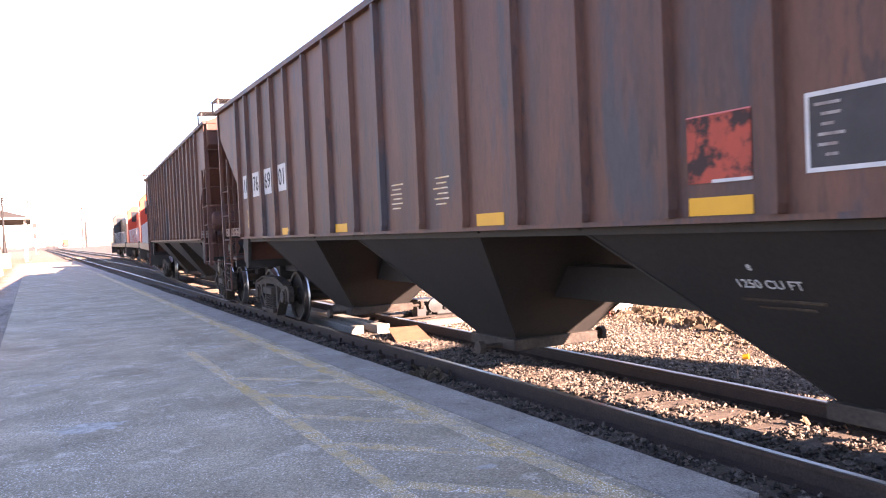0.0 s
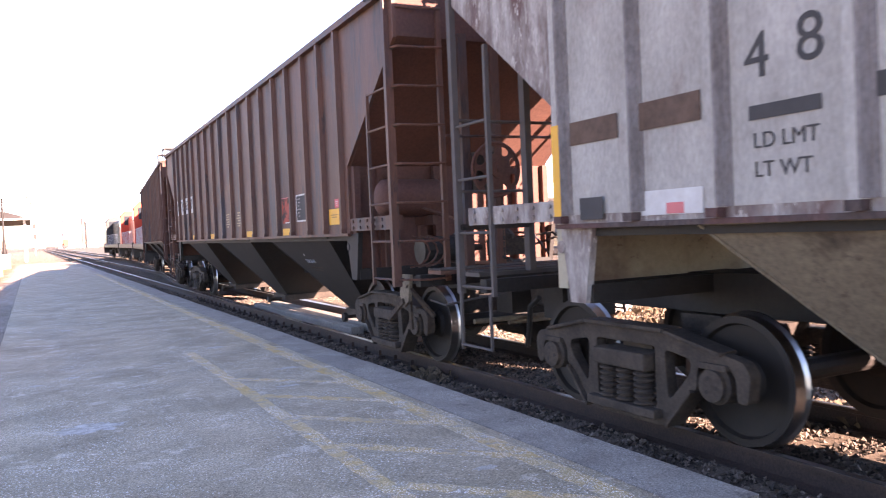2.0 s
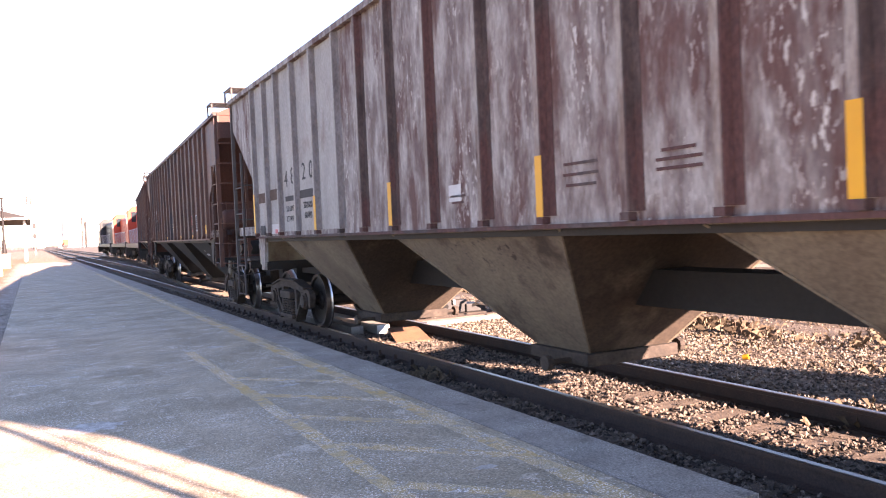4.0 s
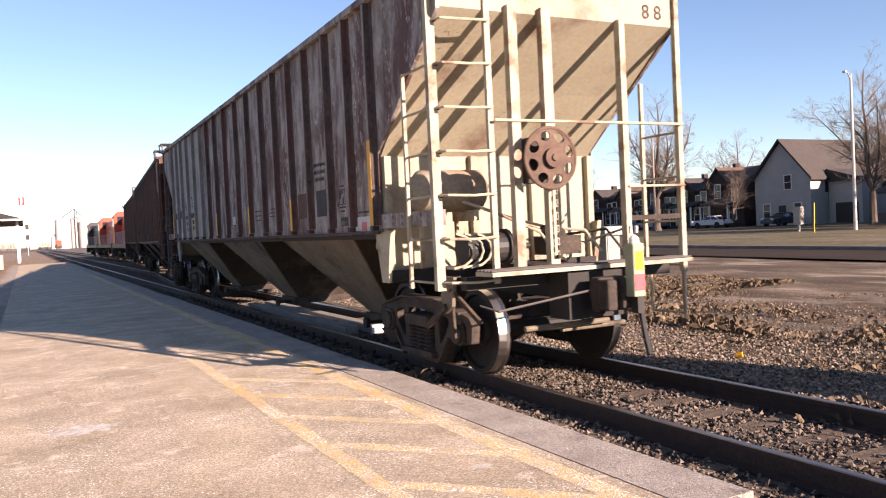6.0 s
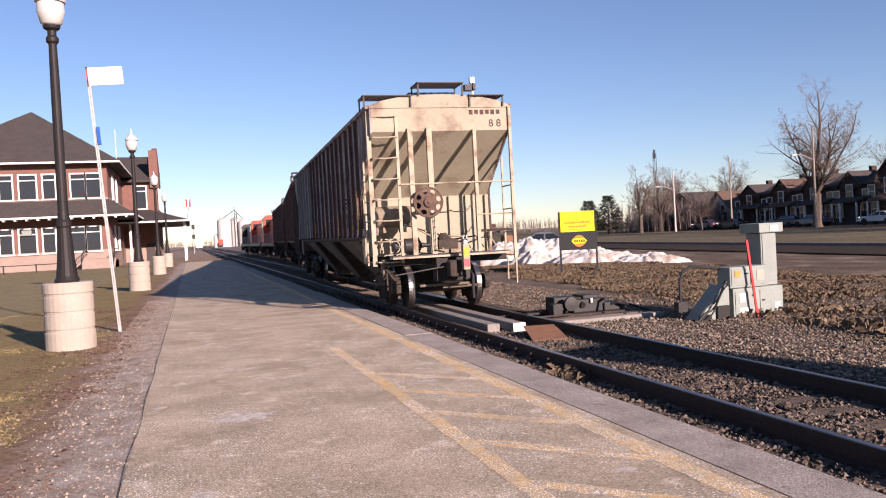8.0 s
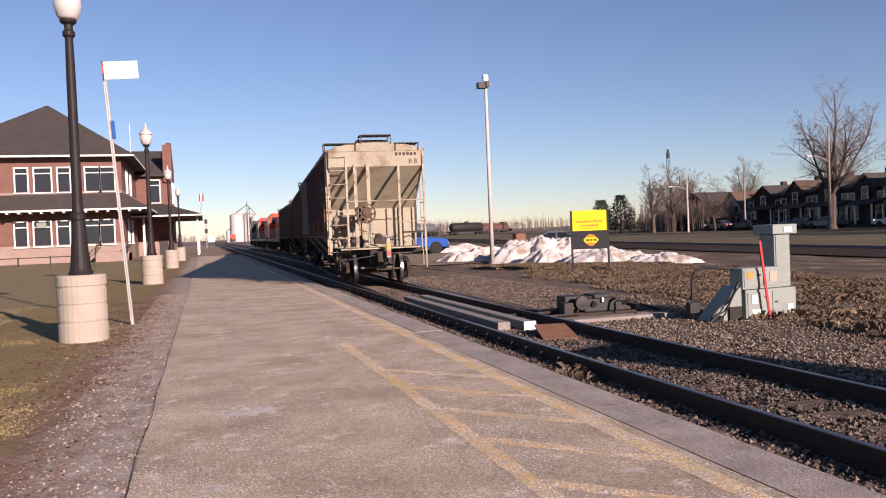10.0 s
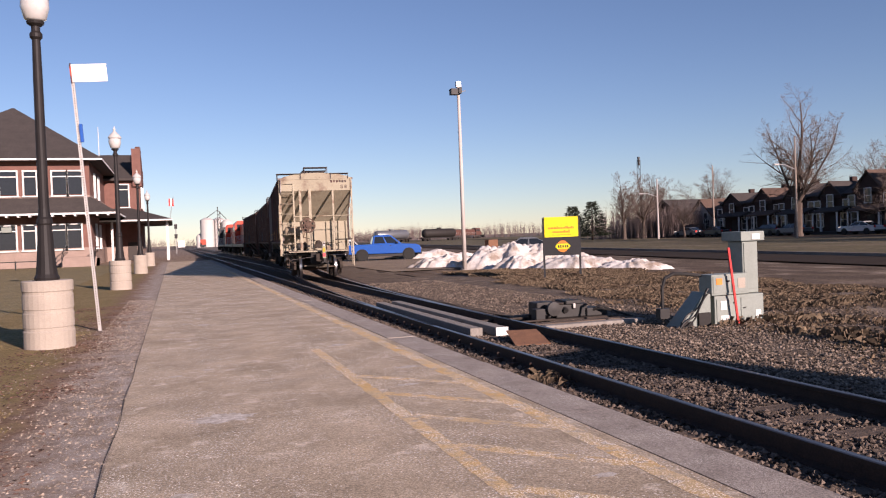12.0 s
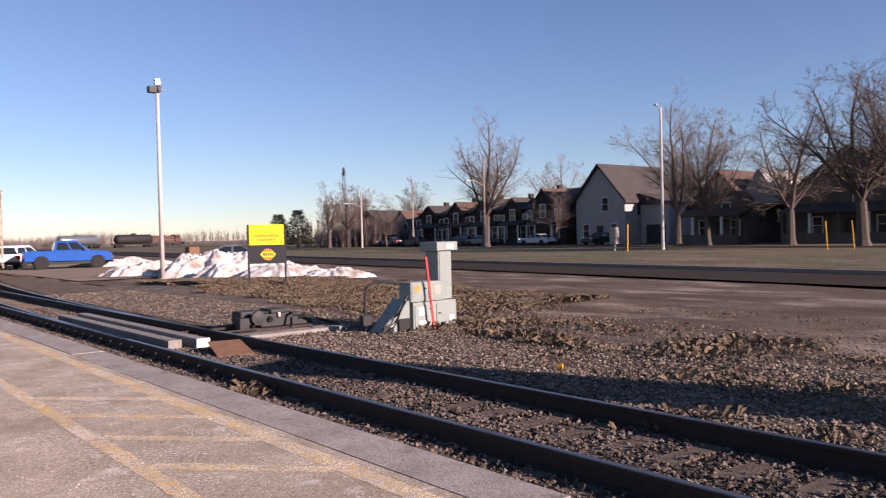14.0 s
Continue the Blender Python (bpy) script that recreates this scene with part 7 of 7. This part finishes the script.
wh = gable_house("white_house", "white sided two-storey house with a grey gable roof", 60.8, 68.6, "siding", "shingle", 5.6, 9.9, 13, False)
part("side_wing", boxes((83, 92, 56.5, 60.7, -0.1, 4.8)), "siding", wh)
bm = bm_new()
extrude(bm, [(56.2, 4.75), (56.2, 4.95), (60.79, 6.3), (60.79, 4.75)], "x", 82.7, 92.3)
part("wing_roof", bm, "shingle", wh)
part("garage_door", boxes((82.94, 82.99, 57.0, 59.8, 0.0, 2.3)), "soffit", wh)
dh = gable_house("brown_roof_house", "dark house with a steep brown roof and a porch", 44.5, 51.5, "beige", "brownroof", 4.2, 7.9, 11, True)
bm = bm_new()
extrude(bm, [(41.8, 4.3), (44.0, 8.0), (44.3, 8.0), (46.5, 4.3)], "x", 81.5, 90)
part("side_gable", bm, "siding", dh)
ph = gable_house("porch_house", "broad beige house with a deep front porch", 28.5, 39.5, "beige", "shingle", 5.2, 9.2, 12, True)
sh = gable_house("small_white_house", "small white house with a red roof beyond the row", 104.0, 109.0, "siding", "brownroof", 3.4, 5.6, 9, False)
gable_house("dark_house", "dark low house among the trees", 112.0, 121.0, "darkbrick", "shingle", 3.6, 6.0, 9, False)
gable_house("far_right_house", "beige house shaded by bare trees", 14.0, 24.0, "beige", "shingle", 5.0, 9.0, 12, True)


# ---- trees ----
def bare_tree(x, y, h, spread, seed, label, trunk_r=0.3, depth=6, low=0.25, group="bare trees"):
    """A leafless tree: tapered trunk, limbs and a crown of fine twigs."""
    rng = random.Random(seed)
    wood, fine = bm_new(), [[], []]

    def seg(a, b, r0, r1):
        if r0 > 0.035:
            tube(wood, a, b, r0, 6 if r0 > 0.1 else 4, r1, cap=False)
        else:
            d = (b - a).normalized()
            u = d.orthogonal().normalized()
            w = d.cross(u)
            i = len(fine[0])
            for p, r in ((a, r0), (b, r1)):
                for k in range(3):
                    t = 2.094 * k
                    fine[0].append(p + (u * math.cos(t) + w * math.sin(t)) * max(r, 0.0045))
            for k in range(3):
                k2 = (k + 1) % 3
                fine[1].append((i + k, i + k2, i + 3 + k2, i + 3 + k))

    def branch(p, d, ln, r, lev, up):
        """A bough that curves upwards and carries finer boughs along its length."""
        n = (10, 6, 4, 3)[min(3, lev)]
        q = p
        for k in range(n):
            j = Vector((rng.uniform(-1, 1), rng.uniform(-1, 1), rng.uniform(-1, 1))) * (0.10 + 0.05 * lev)
            d = (d + j + Vector((0, 0, up))).normalized()
            e = q + d * ln / n
            seg(q, e, r * (1 - 0.8 * k / n), r * (1 - 0.8 * (k + 1) / n))
            q = e
            u = (k + 1) / n
            if lev < depth - 2 and u > (0.12 if lev else 0.05):
                for _ in range(rng.choice((1, 2, 2) if lev < 2 else (1, 1, 2))):
                    a = rng.uniform(0, 6.283)
                    o = d.orthogonal().normalized()
                    o = o * math.cos(a) + d.cross(o) * math.sin(a)
                    tilt = rng.uniform(0.5, 0.95) * (0.75 + 0.4 * spread)
                    nd = (d * math.cos(tilt) + o * math.sin(tilt))
                    share = rng.uniform(0.30, 0.55) if lev == 0 else rng.uniform(0.35, 0.6)
                    branch(q, nd, ln * share * (1.15 - 0.75 * u), r * (1 - 0.8 * u) * rng.uniform(0.45, 0.65), lev + 1, 0.05)

    base = Vector((0, 0, 0))
    top = Vector((rng.uniform(-0.2, 0.2), rng.uniform(-0.2, 0.2), h * low))
    tube(wood, base, base + (top - base) * 0.15, trunk_r * 1.5, 8, trunk_r * 1.05, cap=False)
    tube(wood, base + (top - base) * 0.15, top, trunk_r * 1.05, 8, trunk_r * 0.85, cap=False)
    stems = 4 if h < 9 else rng.choice((5, 6))
    for i in range(stems):
        a = i * 6.283 / stems + rng.uniform(-0.5, 0.5)
        w = spread * (0.15 if i == 0 else rng.uniform(0.4, 1.0))
        branch(top, Vector((math.cos(a) * w, math.sin(a) * w, 1)).normalized(), h * (0.72 if i == 0 else rng.uniform(0.5, 0.68)), trunk_r * (0.6 if i == 0 else rng.uniform(0.3, 0.45)), 0, 0.03)
    zmax = max([v.z for v in fine[0]] + [1])
    k = h / zmax
    tr = empty("tree", label, "tree", pose(x, y, -0.1, 0, 0, rng.uniform(0, 360)), group)
    tk = part("trunk", wood, "bark", tr)
    me = bpy.data.meshes.new("crown")
    me.from_pydata(fine[0], [], fine[1])
    me.materials.append(M["twig"])
    cr = new("crown", me)
    cr.parent = tr
    cr["label"] = "crown of bare twigs"
    tr.scale = (k * 1.25, k * 1.25, k)
    return tr


bare_tree(68.2, 73.4, 17.6, 0.70, 21, "tall bare tree before the row houses", 0.42, 6)
bare_tree(71.0, 47.3, 17.2, 0.66, 5, "broad bare tree with upright limbs beside the white house", 0.30, 6, 0.2)
bare_tree(70.0, 43.2, 14.0, 0.66, 8, "bare tree with upright limbs on the verge", 0.24, 6, 0.2)
bare_tree(71.6, 35.7, 14.5, 0.75, 13, "spreading bare tree before the porch house", 0.34, 6)
bare_tree(66.0, 27.0, 15.9, 0.78, 17, "large spreading bare tree on the verge", 0.40, 6)
bare_tree(64.0, 22.5, 16.0, 0.78, 19, "large spreading bare tree on the verge", 0.40, 6)
bare_tree(76.0, 68.6, 8.0, 0.7, 23, "small bare tree before the white house", 0.16, 5)
bare_tree(99.0, 88.5, 15.0, 0.65, 29, "bare tree behind the row houses", 0.32, 6)
bare_tree(97.0, 62.0, 16.0, 0.65, 31, "bare tree behind the white house", 0.32, 6)
bare_tree(66.0, 107.0, 10.8, 0.62, 37, "bare tree with a forked trunk beyond the lot", 0.28, 6)
bare_tree(70.0, 108.0, 11.2, 0.62, 41, "bare tree beyond the lot", 0.26, 6)
bare_tree(83.0, 124.0, 11.5, 0.7, 43, "bare tree among far gardens", 0.26, 6)
bare_tree(92.0, 119.0, 13.0, 0.7, 47, "bare tree among far gardens", 0.28, 6)
bare_tree(88.0, 130.0, 12.0, 0.7, 49, "bare tree among far gardens", 0.28, 6)
bare_tree(72.0, 100.0, 6.8, 0.75, 53, "small bare tree by the street", 0.14, 5)
bare_tree(76.0, 116.0, 8.5, 0.75, 59, "bare tree by a low house", 0.18, 5)


def conifer(x, y, h, seed):
    rng = random.Random(seed)
    co = empty("conifer", "dark green conifer beyond the snow pile", "tree", pose(x, y, -0.1), "conifers")
    bm = bm_new()
    tube(bm, (0, 0, 0), (0, 0, h), 0.2, 6, 0.03)
    part("trunk", bm, "bark", co)
    vs, fs = [], []
    for k in range(1500):
        z = h * (0.12 + 0.88 * rng.random() ** 1.3)
        rr = (h * 1.15 - z) * 0.46 * rng.uniform(0.2, 1.1) * (0.7 + 0.6 * rng.random()) + 0.1
        a = rng.uniform(0, 6.28)
        p = Vector((rr * math.cos(a), rr * math.sin(a), z))
        d = Vector((math.cos(a), math.sin(a), rng.uniform(-0.4, 0.5))).normalized()
        s = Vector((-math.sin(a), math.cos(a), rng.uniform(-0.5, 0.5))) * rng.uniform(0.06, 0.14)
        e = p + d * rng.uniform(0.25, 0.6)
        i = len(vs)
        vs += [p - s, p + s, e, p + Vector((0, 0, 0.09))]
        fs += [(i, i + 1, i + 2), (i, i + 3, i + 2), (i + 1, i + 3, i + 2)]
    me = bpy.data.meshes.new("crown")
    me.from_pydata(vs, [], fs)
    me.materials.append(M["needle"])
    cr = new("crown", me)
    cr.parent = co


conifer(62.0, 116.0, 5.6, 3)
conifer(65.0, 115.0, 6.3, 6)


def thicket(name, spots, count, h, seed, label):
    """Far bare woods: crowded thin stems and twigs, one joined mesh."""
    rng = random.Random(seed)
    vs, fs = [], []
    for _ in range(count):
        (xa, ya), (xb, yb), wide = rng.choice(spots)
        t = rng.random()
        x, y = xa + (xb - xa) * t + rng.uniform(-wide, wide), ya + (yb - ya) * t + rng.uniform(-wide, wide)
        hh = h * rng.uniform(0.45, 1.0) * (0.75 + 0.5 * noise.noise(Vector((x * 0.03, y * 0.03, 0))))
        for k in range(7):
            z0 = hh * (0.0 if k == 0 else rng.uniform(0.15, 0.6))
            ln = hh - z0 if k == 0 else hh * rng.uniform(0.25, 0.5)
            a = rng.uniform(0, 6.28)
            lean = 0.06 if k == 0 else rng.uniform(0.25, 0.7)
            p = Vector((x, y, z0 - 0.2))
            e = p + Vector((math.cos(a) * lean, math.sin(a) * lean, 1)).normalized() * ln
            w = (0.16 if k == 0 else 0.07) * hh / 10
            i = len(vs)
            vs += [p + Vector((w, 0, 0)), p + Vector((-w * 0.5, w * 0.87, 0)), p + Vector((-w * 0.5, -w * 0.87, 0)), e]
            fs += [(i, i + 1, i + 3), (i + 1, i + 2, i + 3), (i + 2, i, i + 3)]
    me = bpy.data.meshes.new(name)
    me.from_pydata(vs, [], fs)
    me.materials.append(M["farwood"])
    return tagged(new(name, me), label, "woods", kind="stuff")


thicket("far_woods", [((110, 420), (300, 330), 14), ((20, 640), (150, 560), 14), ((-150, 600), (4, 560), 12), ((40, 420), (120, 400), 6)], 4200, 11, 3, "hazy bare woods on the horizon")
thicket("garden_shrubs", [((95, 128), (96, 72), 7), ((74, 118), (94, 140), 8), ((95, 60), (95, 20), 6), ((72, 112), (78, 106), 3)], 1500, 8.5, 5, "bare shrubs and small trees behind the houses")


# ---- dry grass and litter ----
def tufts(name, rects, count, h, seed, label, z=-0.2, material="blade"):
    rng = np.random.RandomState(seed)
    area = np.array([(x1 - x0) * (y1 - y0) * w for x0, x1, y0, y1, w in rects])
    r = np.array(rects)[rng.choice(len(rects), count, p=area / area.sum())]
    vs, fs = [], []
    cx = r[:, 0] + (r[:, 1] - r[:, 0]) * rng.rand(count)
    cy = r[:, 2] + (r[:, 3] - r[:, 2]) * rng.rand(count)
    for x, y in zip(cx, cy):
        m = noise.noise(Vector((x * 0.7, y * 0.7, 3.0)))
        if rng.rand() > 0.55 + 1.1 * m:
            continue
        for k in range(10):
            a, ln = rng.rand() * 6.28, h * (0.3 + 0.9 * rng.rand()) * (0.7 + 1.3 * max(0, m))
            lean = 0.35 + 0.85 * rng.rand()
            px, py = x + rng.normal(0, 0.13), y + rng.normal(0, 0.13)
            w = 0.0008 + 0.0016 * rng.rand()
            dx, dy = math.cos(a), math.sin(a)
            i = len(vs)
            vs += [(px - dy * w, py + dx * w, z), (px + dy * w, py - dx * w, z), (px + dx * ln * lean * 0.5, py + dy * ln * lean * 0.5, z + ln * 0.75), (px + dx * ln * lean, py + dy * ln * lean, z + ln * (1.0 - 0.35 * lean))]
            fs += [(i, i + 1, i + 2), (i + 1, i + 3, i + 2)]
    me = bpy.data.meshes.new(name)
    me.from_pydata(vs, [], fs)
    me.materials.append(M[material])
    return tagged(new(name, me), label, "grass", kind="stuff")


tufts("low_weeds", [(8.0, 11.8, 2.5, 13, 1.0), (11.0, 15.5, 4, 13, 0.25)], 1500, 0.07, 12, "low dry weeds on the gravel beside the track")
tufts("dry_grass", [(10.6, 17.0, 13.5, 20, 1.0), (11.2, 18.0, 20, 27, 1.0), (12.2, 18.5, 27, 36, 0.9), (7.6, 9.5, 3, 9, 0.03)], 36000, 0.12, 2, "dry brown grass tufts beside the track")
tufts("lawn_grass", [(-4.6, -1.7, 7.5, 20, 1.0), (-7, -4.6, 10, 24, 0.3)], 15000, 0.035, 41, "short straw-coloured winter grass beside the lamp posts", -0.05, "lawnblade")
tufts("tall_weeds", [(9.2, 11.6, 5.2, 12.6, 1.0), (8.3, 9.4, 3.0, 8.0, 0.6), (9.5, 14.5, 12.5, 17, 0.5)], 900, 0.16, 31, "taller straw and russet weeds beyond the ballast")
tufts("weed_tuft", [(4.02, 4.2, 8.2, 8.6, 1)], 40, 0.20, 5, "dry weed at the platform's edge", -0.18)
tufts("track_weeds", [(5.55, 5.75, 3.6, 4.4, 1), (6.2, 6.9, 2.8, 4.6, 1)], 40, 0.2, 6, "dry weeds beside the rail", -0.18)
yb = tagged(part("litter_cup", lathe(bm_new(), [(0.02, 0), (0.03, 0), (0.035, 0.07), (0.02, 0.07)], 12), "yellowmark"), "crushed yellow paper cup lying on the gravel", "litter")
yb.matrix_world = pose(7.62, 6.9, -0.13, 80, 0, 30)


# ---- motion ----
# small changes of the train's pace: seconds, metres ahead of an even run
PACE = [(0.0, 0.10), (0.5, -0.03), (1.0, -0.07), (1.5, -0.06), (2.0, 0.0), (4.5, 0.0), (6.0, 0.03), (6.5, 0.06), (7.0, 0.07), (7.5, 0.04), (8.0, -0.10), (10.5, -0.42), (12.0, -0.38), (13.0, -0.17), (14.0, 0.05)]


def travel(t):
    """Where the end of the train stands, in metres along the track."""
    return -20.2 + 4.58 * t + float(np.interp(t, [k for k, _ in PACE], [d for _, d in PACE]))


def on_track(y):
    return Vector((MAIN_X + turn_off(y), y, 0.0))


def riding(s, rear, front):
    """The pose of a vehicle whose origin runs at s, with its two trucks on the rails."""
    a, b = on_track(s + rear), on_track(s + front)
    d = (b - a).normalized()
    o = a - d * rear
    return pose(o.x, o.y, 0.0, 0, 0, -math.degrees(math.atan2(d.x, d.y)))


def motions():
    steps = [i * 0.5 for i in range(29)]
    for ob, back, rear, front in ((car_c, 0.0, *TRUCKS), (car_b, CAR_L, *TRUCKS), (car_a, 2 * CAR_L, *TRUCKS),
                                  (locos[0], 3 * CAR_L - 1.0, 3.1, 14.2), (locos[1], 3 * CAR_L + 17.4, 3.1, 14.2), (locos[2], 3 * CAR_L + 35.8, 3.1, 14.2)):
        walk(ob, [(t, riding(travel(t) + back, rear, front)) for t in steps])
    ticks = [i * 0.14 for i in range(100)] + [14.0]
    for w, k in SPINS:
        p = w.location.copy()
        walk(w, [(t, pose(p.x, p.y, p.z, -math.degrees((travel(t) - travel(0)) / p.z) % 360, 0, 0)) for t in ticks])


motions()
